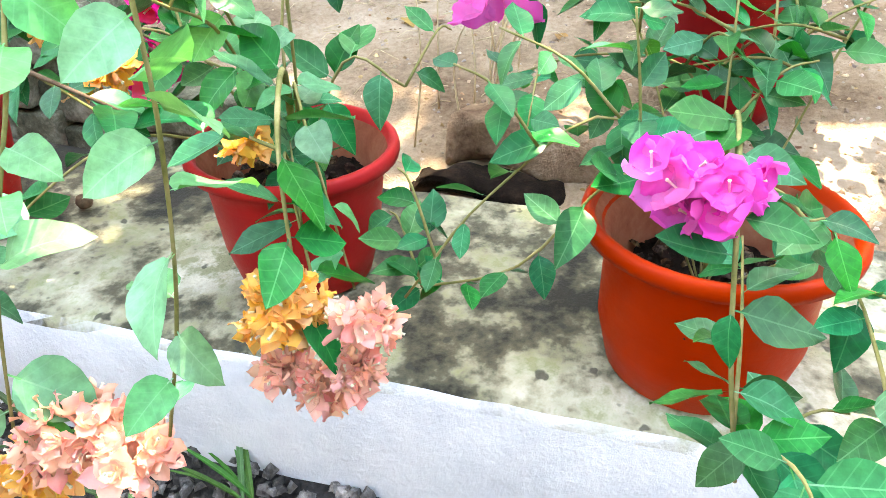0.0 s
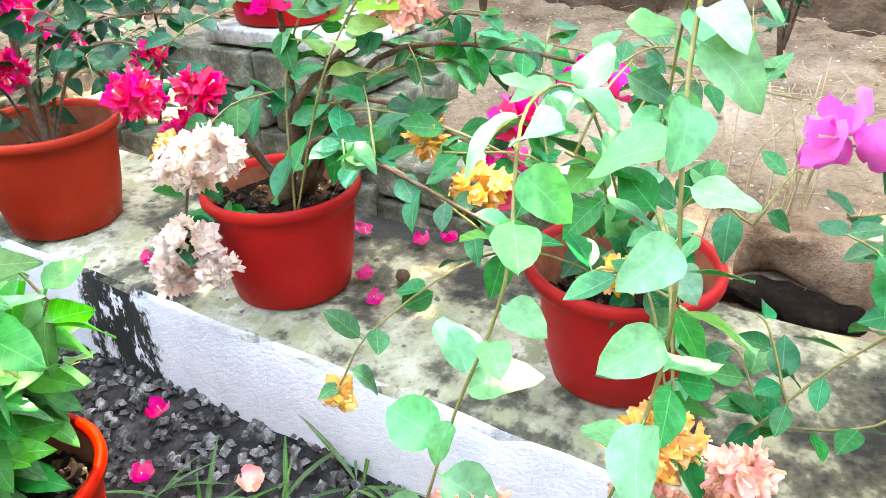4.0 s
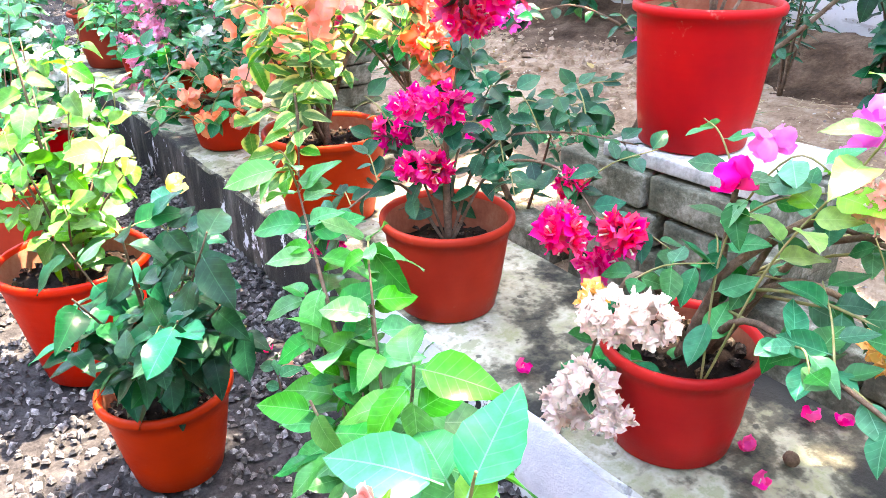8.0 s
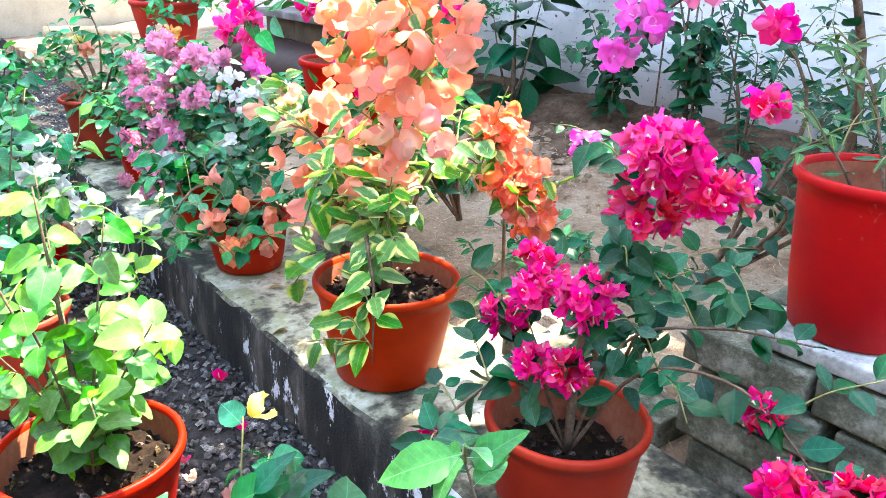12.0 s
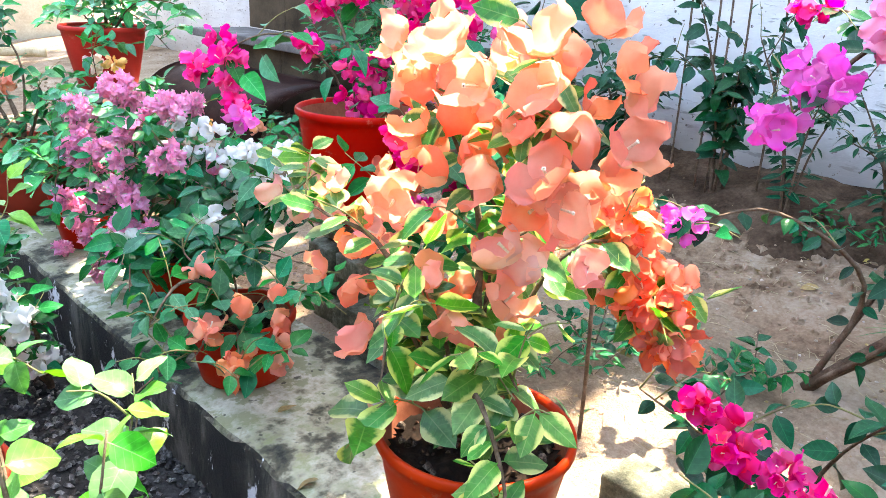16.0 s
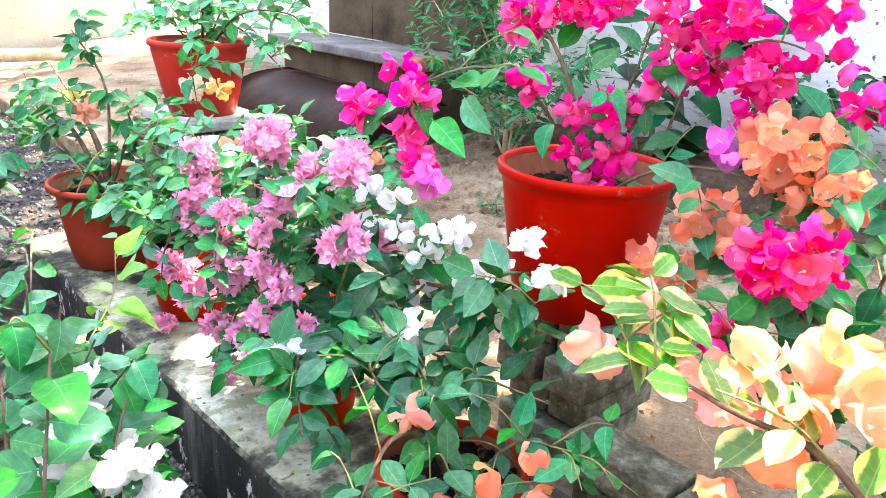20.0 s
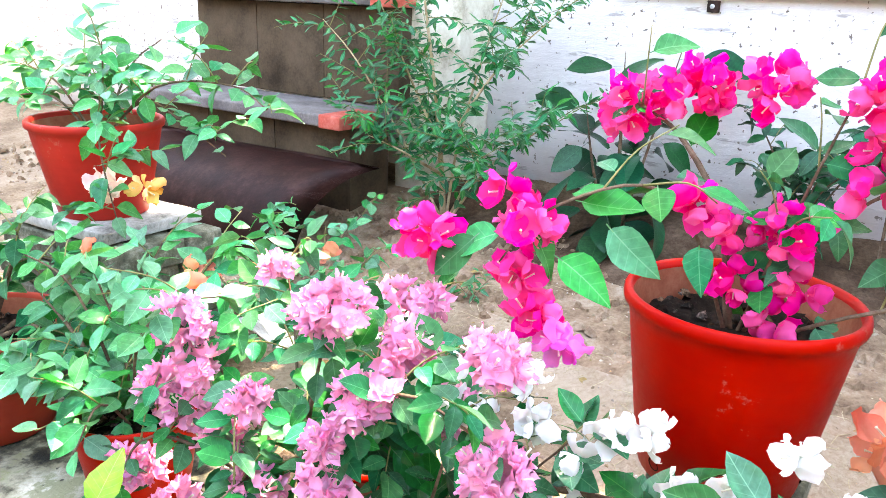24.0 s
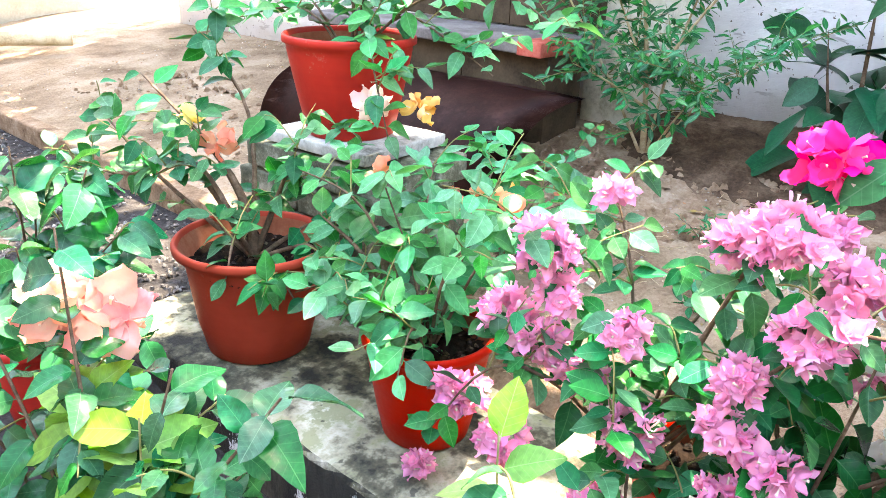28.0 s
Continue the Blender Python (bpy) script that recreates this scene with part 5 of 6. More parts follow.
arching = potted(B, "bright magenta bougainvillea in a large red pot on bricks", CAT, (0.57, 3.592, 0.264), 0.167, 0.286,
       [[(0.61, 3.6, 0.46), (0.6, 3.64, 0.65), (0.6, 3.72, 0.76), (0.6, 3.8, 0.8)], [(0.61, 3.6, 0.46), (0.62, 3.5, 0.66), (0.6, 3.4, 0.75), (0.6, 3.3, 0.8), (0.6, 3.2, 0.78)], [(0.61, 3.6, 0.46), (0.55, 3.66, 0.64), (0.42, 3.7, 0.72), (0.34, 3.8, 0.68), (0.33, 3.86, 0.6)],
        [(0.61, 3.6, 0.46), (0.62, 3.54, 0.7), (0.6, 3.5, 0.84)], [(0.61, 3.6, 0.46), (0.58, 3.56, 0.62), (0.56, 3.55, 0.66)], [(0.61, 3.6, 0.46), (0.56, 3.42, 0.58), (0.56, 3.3, 0.6), (0.55, 3.2, 0.58)], [(0.61, 3.6, 0.46), (0.63, 3.44, 0.8), (0.62, 3.38, 0.96)]],
       flowers=[((0.6, 3.8, 0.79), 0.055, 16, "magenta", False, 0.88), ((0.6, 3.7, 0.83), 0.055, 16, "magenta", False, 0.88), ((0.6, 3.6, 0.84), 0.045, 10, "magenta", False, 0.88), ((0.6, 3.45, 0.83), 0.055, 12, "magenta", False, 0.93), ((0.6, 3.38, 0.9), 0.04, 7, "magenta", False, 0.93),
                ((0.6, 3.36, 0.83), 0.055, 12, "magenta", False, 0.93), ((0.6, 3.23, 0.86), 0.05, 10, "magenta", False, 0.95), ((0.6, 3.3, 0.75), 0.05, 10, "magenta", False, 0.93), ((0.6, 3.4, 0.75), 0.04, 8, "magenta", False, 0.93), ((0.58, 3.46, 0.72), 0.03, 4, "magenta", False, 0.88),
                ((0.56, 3.62, 0.64), 0.035, 5, "magenta", False, 0.88), ((0.56, 3.55, 0.65), 0.05, 10, "magenta", False, 0.88), ((0.55, 3.6, 0.57), 0.035, 5, "magenta", False, 0.88), ((0.53, 3.55, 0.53), 0.03, 4, "magenta", False, 0.93), ((0.55, 3.52, 0.58), 0.03, 4, "magenta", False, 0.88), ((0.58, 3.31, 0.63), 0.035, 5, "violet", False, 0.93),
                ((0.33, 3.85, 0.7), 0.025, 3, "magenta", False, 1.0), ((0.33, 3.82, 0.66), 0.04, 9, "magenta", False, 0.88), ((0.33, 3.98, 0.61), 0.04, 9, "magenta", False, 1.0), ((0.33, 3.83, 0.59), 0.03, 6, "magenta", False, 1.0), ((0.33, 3.8, 0.54), 0.03, 7, "magenta", False, 0.95), ((0.33, 3.76, 0.51), 0.025, 5, "violet", False, 0.9), ((0.45, 3.64, 0.7), 0.03, 5, "magenta", False, 1.0),
                ((0.6, 3.32, 0.75), 0.03, 4, "magenta", False, 0.95), ((0.6, 3.3, 0.69), 0.03, 4, "magenta", False, 0.95), ((0.6, 3.46, 0.77), 0.03, 3, "magenta", False, 0.95), ((0.6, 3.14, 0.72), 0.03, 4, "magenta", False, 0.95), ((0.6, 3.2, 0.78), 0.03, 3, "magenta", False, 0.95)],
       root=(-0.04, 0.0), seed=12, gap=0.085, size=1.05, twigs=2, holes=3, turn=2.6, taper=0.7, fill=0.8, group="raised pots")
rng, base = random.Random(61), arching.matrix_basis.translation.copy()
for p, along, up in (((0.35, 3.79, 0.62), (-0.1, -0.9, -0.3), (-0.6, -0.2, 0.7)), ((0.37, 3.73, 0.67), (-0.1, -0.8, -0.55), (-0.9, 0.1, 0.3)), ((0.38, 3.78, 0.69), (0.0, -1.0, 0.05), (-0.5, -0.1, 0.9)), ((0.34, 3.86, 0.64), (-0.2, 0.8, -0.3), (-0.7, 0.1, 0.6)), ((0.34, 3.9, 0.63), (-0.2, 0.5, -0.6), (-0.8, 0.1, 0.4))):
    add_leaf(arching, base, rng, Vector(p), Vector(along), Vector(up), leaf_meshes("ovate", MAT["leaf_soft"]), 1.35)
brick_stack(0.52, 5.09, 5, 90, True, 2, 0.008, 3)
potted(B, "leafy bougainvillea with pale peach flowers in a raised red pot", CAT, (0.509, 5.093, 0.406), 0.156, 0.231,
       [[(0.51, 5.06, 0.57), (0.54, 5.1, 0.7), (0.56, 5.2, 0.74)], [(0.51, 5.06, 0.57), (0.56, 4.96, 0.68), (0.58, 4.86, 0.65), (0.6, 4.74, 0.58)], [(0.51, 5.06, 0.57), (0.56, 4.9, 0.72), (0.6, 4.7, 0.74), (0.6, 4.6, 0.7)], [(0.51, 5.06, 0.57), (0.5, 5.2, 0.7), (0.5, 5.36, 0.74)],
        [(0.51, 5.06, 0.57), (0.46, 5.16, 0.68), (0.42, 5.34, 0.66), (0.4, 5.5, 0.6)], [(0.51, 5.06, 0.57), (0.42, 4.92, 0.66), (0.38, 4.86, 0.58), (0.37, 4.82, 0.46)], [(0.51, 5.06, 0.57), (0.6, 5.06, 0.75), (0.64, 5.0, 0.82)], [(0.51, 5.06, 0.57), (0.5, 5.02, 0.72), (0.46, 4.96, 0.82)]],
       flowers=[((0.4, 4.9, 0.52), 0.03, 4, "cream", False, 1.0), ((0.42, 4.78, 0.53), 0.025, 3, "apricot", False, 1.0)], leaf=("ovate", "leaf_soft"), root=(0.0, 0.033), seed=13, gap=0.026, size=0.95, group="raised pots")
# plant behind the ledge at the near end, in a double red pot
rear = potted(B, "leafy bougainvillea in a deep red pot on the sand", CAT, (0.82, 0.66, -0.02), 0.13, 0.25,
       [[(0.82, 0.66, 0.15), (0.7, 0.6, 0.34), (0.5, 0.5, 0.34), (0.36, 0.42, 0.28)], [(0.82, 0.66, 0.15), (0.8, 0.75, 0.36), (0.72, 0.9, 0.4)], [(0.82, 0.66, 0.15), (0.86, 0.56, 0.38), (0.84, 0.42, 0.4)], [(0.82, 0.66, 0.15), (0.72, 0.66, 0.34), (0.6, 0.62, 0.36)], [(0.82, 0.66, 0.15), (0.68, 0.74, 0.36), (0.52, 0.8, 0.4)], [(0.82, 0.66, 0.15), (0.66, 0.56, 0.42), (0.46, 0.48, 0.42), (0.3, 0.44, 0.34)], [(0.82, 0.66, 0.15), (0.7, 0.7, 0.3), (0.56, 0.7, 0.28)]],
       pot="pot_deep", flowers=[((0.12, 0.455, 0.29), 0.025, 6, "pink", False, 0.9), ((0.12, 0.44, 0.25), 0.025, 6, "violet", False, 0.9), ((0.1, 0.44, 0.16), 0.025, 5, "violet", False, 0.9), ((0.1, 0.47, 0.12), 0.025, 6, "pink", False, 0.85)], seed=14, gap=0.022, size=0.95, twigs=7)

for st, k in NEAR_END:
    shoot(rear, st, ("ovate", "leaf_green"), k, 0.02, 0.85, 0.3, 0.1, both=True)

# ---------------------------------------------------------------- hibiscus on the gravel
HIB = "hibiscus pots on the gravel"
def hibiscus(at, r, h, tops, seed, leaf="leaf_dark", flowers=(), size=1.0, gap=0.03, shape="hibiscus"):
    x, y, z = at
    stems = [[(x, y, z + h * 0.7), (x + 0.4 * (tx - x), y + 0.4 * (ty - y), z + h + 0.4 * (tz - z - h)), (tx, ty, tz)] for tx, ty, tz in tops]
    return potted("potted_hibiscus", "glossy-leaved hibiscus in a red pot on the gravel", CAT, at, r, h, stems, (shape, leaf), "pot_red", flowers, seed, HIB, gap=gap, size=size, start=0.25, twigs=1, twig_len=0.08)


glossy_bush = hibiscus((-0.45, 2.26, GRAVEL_Z), 0.116, 0.185, [(-0.5, 2.1, 0.34), (-0.42, 1.98, 0.36), (-0.56, 2.2, 0.3), (-0.4, 2.12, 0.3), (-0.58, 2.06, 0.28), (-0.46, 2.2, 0.22), (-0.54, 2.0, 0.2), (-0.4, 2.04, 0.22), (-0.36, 2.06, 0.16), (-0.6, 2.12, 0.18), (-0.48, 1.96, 0.26)], 21, "leaf_dark", [((-0.38, 2.26, 0.33), 0.004, 1, "butter", False, 0.9)], 0.82, 0.026)
hibiscus((-0.49, 2.71, GRAVEL_Z), 0.157, 0.265, [(-0.5, 2.78, 0.5), (-0.42, 2.7, 0.46), (-0.6, 2.86, 0.44), (-0.45, 3.05, 0.46), (-0.56, 2.66, 0.36), (-0.36, 2.8, 0.4), (-0.3, 2.95, 0.3), (-0.34, 2.66, 0.26), (-0.4, 2.58, 0.32), (-0.6, 2.7, 0.28), (-0.32, 2.86, 0.2), (-0.5, 2.56, 0.2), (-0.62, 2.95, 0.34)], 22, "leaf_sunlit", (), 0.95, 0.028, "round")
near_bush = hibiscus((-0.37, 1.62, GRAVEL_Z), 0.11, 0.23, [(-0.3, 1.96, 0.4), (-0.3, 1.78, 0.36), (-0.3, 1.88, 0.16), (-0.3, 1.7, 0.26), (-0.42, 1.5, 0.42), (-0.36, 1.58, 0.34), (-0.42, 1.42, 0.38), (-0.28, 1.82, 0.3), (-0.26, 1.68, 0.14), (-0.34, 1.74, 0.22), (-0.44, 1.66, 0.3), (-0.27, 1.6, 0.2), (-0.4, 1.54, 0.2), (-0.33, 1.9, 0.28)], 23, "leaf_fresh", (), 0.78, 0.021)
hibiscus((-0.5, 3.4, GRAVEL_Z), 0.14, 0.25, [(-0.5, 3.4, 0.5), (-0.56, 3.5, 0.44), (-0.4, 3.5, 0.5), (-0.52, 3.22, 0.32), (-0.3, 3.74, 0.36), (-0.36, 3.74, 0.26), (-0.28, 3.66, 0.24), (-0.38, 3.7, 0.15), (-0.3, 3.6, 0.36), (-0.42, 3.66, 0.4)], 24, "leaf_green",
         [(p, 0.012, 3, "white", False, 1.15) for p in ((-0.325, 3.672, 0.323), (-0.37, 3.63, 0.3), (-0.305, 3.6, 0.245), (-0.288, 3.58, 0.215), (-0.34, 3.68, 0.16), (-0.32, 3.7, 0.1), (-0.39, 3.8, 0.15), (-0.4, 3.78, 0.11))], 1.0, 0.042, "round")
sprawl = hibiscus((-0.36, 3.92, GRAVEL_Z), 0.12, 0.25, [(-0.34, 3.84, 0.44), (-0.36, 3.6, 0.5), (-0.3, 3.7, 0.4), (-0.42, 4.0, 0.44), (-0.28, 3.9, 0.3), (-0.3, 3.98, 0.42), (-0.28, 3.62, 0.4), (-0.26, 3.75, 0.26), (-0.3, 3.6, 0.25), (-0.25, 3.95, 0.2)], 25, "leaf_gloss", [((-0.2, 4.0, 0.05), 0.05, 7, "white", False, 1.1), ((-0.22, 3.8, 0.1), 0.04, 5, "white", False, 1.0), ((-0.3, 3.66, 0.25), 0.02, 2, "white", False, 1.0), ((-0.345, 3.66, 0.37), 0.016, 2, "white", False, 0.9), ((-0.345, 3.83, 0.24), 0.016, 2, "white", False, 0.9), ((-0.345, 3.49, 0.34), 0.016, 2, "white", False, 0.85), ((-0.345, 3.73, 0.18), 0.016, 2, "white", False, 0.9)], 0.85, 0.022, "round")
front = hibiscus((-0.42, 4.5, GRAVEL_Z), 0.13, 0.25, [(-0.36, 4.62, 0.36), (-0.36, 4.4, 0.42), (-0.33, 4.25, 0.44), (-0.4, 4.55, 0.55), (-0.46, 4.75, 0.5), (-0.5, 4.9, 0.4), (-0.34, 4.48, 0.3), (-0.3, 4.36, 0.28), (-0.3, 4.5, 0.18), (-0.36, 4.3, 0.2), (-0.28, 4.42, 0.14), (-0.4, 4.66, 0.24)], 26, "leaf_gloss", [((-0.37, 4.67, 0.4), 0.03, 6, "blush", False, 1.4), ((-0.36, 4.57, 0.41), 0.03, 6, "blush", False, 1.4)], 0.8, 0.024)
hibiscus((-0.22, 5.2, gravel_z(5.2)), 0.115, 0.2, [(-0.16, 5.02, 0.46), (-0.14, 4.96, 0.36), (-0.2, 4.94, 0.28), (-0.25, 5.1, 0.5), (-0.3, 5.0, 0.36), (-0.12, 5.1, 0.4), (-0.26, 4.92, 0.2), (-0.18, 5.2, 0.44)], 27, "leaf_gloss", (), 0.95, 0.026)
hibiscus((-0.75, 4.1, GRAVEL_Z), 0.14, 0.25, [(-0.72, 4.1, 0.4), (-0.8, 4.2, 0.42), (-0.66, 4.0, 0.36)], 28, "leaf_soft")


# ---------------------------------------------------------------- plants in the open ground
def shrub(name, label, at, stems, leaf, seed, flowers=(), gap=0.03, size=1.0, twigs=5, twig_len=0.14, r0=0.008, start=0.25, category="shrub", bark="bark", group="", joined=False):
    return potted(name, label, category, at, 0, 0, stems, leaf, None, flowers, seed, group, gap=gap, size=size, twigs=twigs, twig_len=twig_len, r0=r0, start=start, bark=bark, joined=joined)


shrub("leafy_bush", "tall narrow-leaved bush growing beside the pillar", (1.84, 4.98, 0.1),
      [[(1.84, 4.98, 0.05), (1.85, 5.02, 0.4), (1.84, 5.08, 0.8), (1.8, 5.12, 1.15)], [(1.84, 4.98, 0.05), (1.86, 4.95, 0.4), (1.88, 4.85, 0.8), (1.9, 4.75, 1.1)], [(1.84, 4.98, 0.1), (1.8, 5.15, 0.4), (1.75, 5.35, 0.7), (1.72, 5.5, 0.85)],
       [(1.84, 4.98, 0.1), (1.84, 4.8, 0.35), (1.82, 4.62, 0.5), (1.8, 4.52, 0.55)], [(1.84, 5.0, 0.4), (1.86, 4.8, 0.7), (1.9, 4.6, 0.9)], [(1.84, 5.0, 0.4), (1.8, 5.1, 0.6), (1.74, 5.25, 0.95)], [(1.84, 5.0, 0.3), (1.7, 5.1, 0.4), (1.64, 5.2, 0.45)], [(1.84, 4.98, 0.1), (1.78, 4.85, 0.3), (1.72, 4.75, 0.42)]],
      ("narrow", "leaf_green"), 31, gap=0.017, size=1.7, twigs=12, twig_len=0.24, r0=0.011, start=0.3, bark="straw", joined=True)
shrub("broad_leaved_plant", "dark plant with broad upright leaves against the wall", (1.95, 4.34, 0.12),
      [[(1.95, 4.34, 0.1), (1.95, 4.34, 0.4), (1.95, 4.36, 0.8)], [(1.95, 4.34, 0.1), (1.97, 4.26, 0.45), (2.0, 4.18, 0.85)], [(1.95, 4.34, 0.1), (1.92, 4.42, 0.4), (1.9, 4.46, 0.62)]],
      ("oval", "leaf_dark"), 32, gap=0.06, size=1.1, twigs=0, r0=0.014, start=0.2)
for k, (x, y, h) in enumerate(((1.95, 3.3, 0.75), (1.85, 3.0, 0.6), (2.0, 3.75, 0.5), (1.7, 2.5, 0.6), (1.55, 2.1, 0.7), (1.9, 2.7, 0.5), (1.75, 1.6, 0.6), (1.5, 1.2, 0.55))):
    z = ground_height(x, y)
    shrub("wall_shrub", "low dark green shrub at the foot of the white wall", (x, y, z),
          [[(x, y, z), (x + 0.04 * math.sin(a), y + 0.06 * math.cos(a), z + h * 0.5), (x + 0.16 * math.sin(a) - 0.05, y + 0.2 * math.cos(a), z + h * (0.8 + 0.2 * math.sin(3 * a)))] for a in (0.4, 1.7, 2.9, 4.1, 5.4)],
          ("narrow", "leaf_dark") if k % 2 else ("hibiscus", "leaf_dark"), 40 + k, gap=0.035, size=1.8 if k % 2 else 0.9, twigs=4, twig_len=0.12, group="shrubs along the wall", joined=True)
for x, y in ((1.98, 3.28), (2.0, 3.4), (2.02, 3.52), (1.99, 3.16), (1.97, 3.34)):
    z = ground_height(x, y) - 0.02
    v, f = tube(curve_pts([(x, y, z), (x + 0.01, y + 0.01, z + 0.6), (x - 0.01, y + 0.03, z + 1.15)], 4), 0.0045, 0.004, 6)
    ob = part("plant_stake", mesh_of("plant_stake", v, f, MAT["bark"]))
    tagged(ob, "thin dark iron stake pushed into the bed", "stake", "plant stakes")
# arching violet bougainvillea rooted in the sand
shrub("bougainvillea_bush", "arching bougainvillea with violet heads rooted in the sand", (1.02, 2.56, ground_height(1.02, 2.56) - 0.01),
      [[(1.02, 2.56, 0.04), (1.1, 2.3, 0.4), (0.95, 2.3, 0.85), (0.72, 2.45, 0.82), (0.55, 2.52, 0.7)], [(1.02, 2.56, 0.04), (1.05, 2.5, 0.3), (0.9, 2.65, 0.45), (0.75, 2.77, 0.42)], [(1.02, 2.56, 0.04), (1.2, 2.1, 0.5), (1.1, 1.9, 0.9), (0.9, 1.8, 1.0)],
       [(1.02, 2.56, 0.04), (1.2, 2.45, 0.5), (1.1, 2.6, 0.8), (1.0, 2.7, 0.85)], [(1.02, 2.56, 0.04), (1.0, 2.35, 0.3), (0.85, 2.4, 0.4)]],
      ("ovate", "leaf_dark"), 51, [((0.57, 2.5, 0.75), 0.05, 12, "violet", False, 1.0), ((0.56, 2.55, 0.68), 0.035, 7, "violet", False, 1.0), ((0.62, 2.42, 0.83), 0.05, 12, "pink", False, 1.0), ((0.75, 2.77, 0.42), 0.04, 8, "violet", False, 0.9), ((0.7, 2.35, 0.88), 0.05, 10, "violet", False, 1.0),
                                   ((0.72, 2.3, 0.75), 0.03, 4, "magenta", False, 1.0), ((0.6, 2.22, 0.62), 0.04, 9, "crimson", False, 0.9), ((1.0, 2.7, 0.85), 0.04, 7, "magenta", False, 1.0), ((0.85, 2.38, 0.42), 0.025, 4, "violet", False, 0.9)], gap=0.045, size=0.9, twigs=3, r0=0.013)
# orange and crimson plant behind the row
shrub("bougainvillea_bush", "orange and crimson bougainvillea rooted behind the row", (0.62, 3.1, ground_height(0.62, 3.1)),
       [[(0.62, 3.1, 0.15), (0.58, 3.15, 0.45), (0.52, 3.2, 0.66)], [(0.62, 3.1, 0.15), (0.5, 3.12, 0.42), (0.38, 3.12, 0.56)], [(0.62, 3.1, 0.15), (0.56, 3.2, 0.4), (0.5, 3.3, 0.5)], [(0.62, 3.1, 0.15), (0.42, 3.1, 0.38), (0.26, 3.08, 0.45)], [(0.62, 3.1, 0.15), (0.56, 3.24, 0.32), (0.5, 3.34, 0.36)], [(0.62, 3.1, 0.15), (0.54, 3.05, 0.5), (0.45, 3.0, 0.6)]],
       flowers=[((0.52, 3.2, 0.65), 0.07, 20, "orange", False, 1.05), ((0.5, 3.14, 0.61), 0.055, 14, "orange", False, 1.05), ((0.5, 3.29, 0.53), 0.05, 9, "orange", False, 1.05), ((0.34, 3.12, 0.55), 0.05, 13, "crimson", False, 0.95), ((0.24, 3.04, 0.6), 0.04, 9, "crimson", False, 0.9),
                ((0.24, 3.09, 0.42), 0.06, 12, "blush", False, 1.15), ((0.5, 3.36, 0.42), 0.05, 9, "orange", False, 1.05), ((0.5, 3.16, 0.47), 0.05, 10, "magenta", False, 1.05), ((0.42, 3.2, 0.4), 0.035, 5, "crimson", False, 1.0), ((0.28, 3.0, 0.46), 0.035, 5, "orange", False, 1.1)],
       seed=52, gap=0.028, size=1.05, leaf=("ovate", "leaf_green"), twigs=3)
for k, st in enumerate(([(0.12, 2.73, 0.3), (0.06, 2.72, 0.36), (0.02, 2.68, 0.35)], [(0.12, 2.73, 0.3), (0.08, 2.68, 0.37), (0.05, 2.6, 0.36)], [(0.12, 2.73, 0.3), (0.1, 2.78, 0.38), (0.04, 2.84, 0.36)], [(0.12, 2.73, 0.2), (0.02, 2.8, 0.28), (-0.04, 2.84, 0.2)])):
    shoot(tall, st, ("ovate", "leaf_cream"), 260 + k, 0.02, 1.35, 0.15, 0.4)
# small plant with crimson heads behind the magenta one
shrub("bougainvillea_bush", "low bougainvillea with crimson heads rooted in the sand", (0.5, 2.42, -0.02),
      [[(0.5, 2.42, -0.03), (0.4, 2.42, 0.16), (0.26, 2.4, 0.3)], [(0.5, 2.42, -0.03), (0.45, 2.5, 0.16), (0.4, 2.62, 0.24)], [(0.5, 2.42, -0.03), (0.5, 2.34, 0.2), (0.44, 2.26, 0.34)]],
      ("ovate", "leaf_dark"), 53, [((0.25, 2.4, 0.31), 0.05, 12, "crimson", False, 0.72), ((0.3, 2.34, 0.28), 0.035, 8, "magenta", False, 0.72), ((0.28, 2.46, 0.33), 0.03, 6, "crimson", False, 0.72)], gap=0.035, size=0.9, twigs=3)
# leafy low bougainvillea spilling over the sand at the far end
shrub("bougainvillea_bush", "low leafy bougainvillea with apricot flowers spreading over sand", (0.86, 4.92, ground_height(0.86, 4.92)),
      [[(0.86, 4.92, 0.0), (0.84 + 0.22 * math.cos(a), 4.92 + 0.2 * math.sin(a), 0.15 + 0.05 * math.sin(3 * a)), (0.86 + (0.42 + 0.12 * math.sin(2 * a)) * math.cos(a), 4.92 + 0.34 * math.sin(a), 0.2 + 0.07 * math.cos(2 * a))] for a in (0.0, 0.7, 1.4, 2.2, 3.0, 3.7, 4.4, 5.0, 5.7)],
      ("ovate", "leaf_soft"), 54, [((0.62, 4.86, 0.27), 0.02, 3, "orange", False, 1.0), ((0.75, 4.78, 0.28), 0.02, 3, "apricot", False, 1.0), ((0.95, 4.75, 0.26), 0.015, 2, "orange", False, 1.0)], gap=0.026, size=0.95, twigs=4)
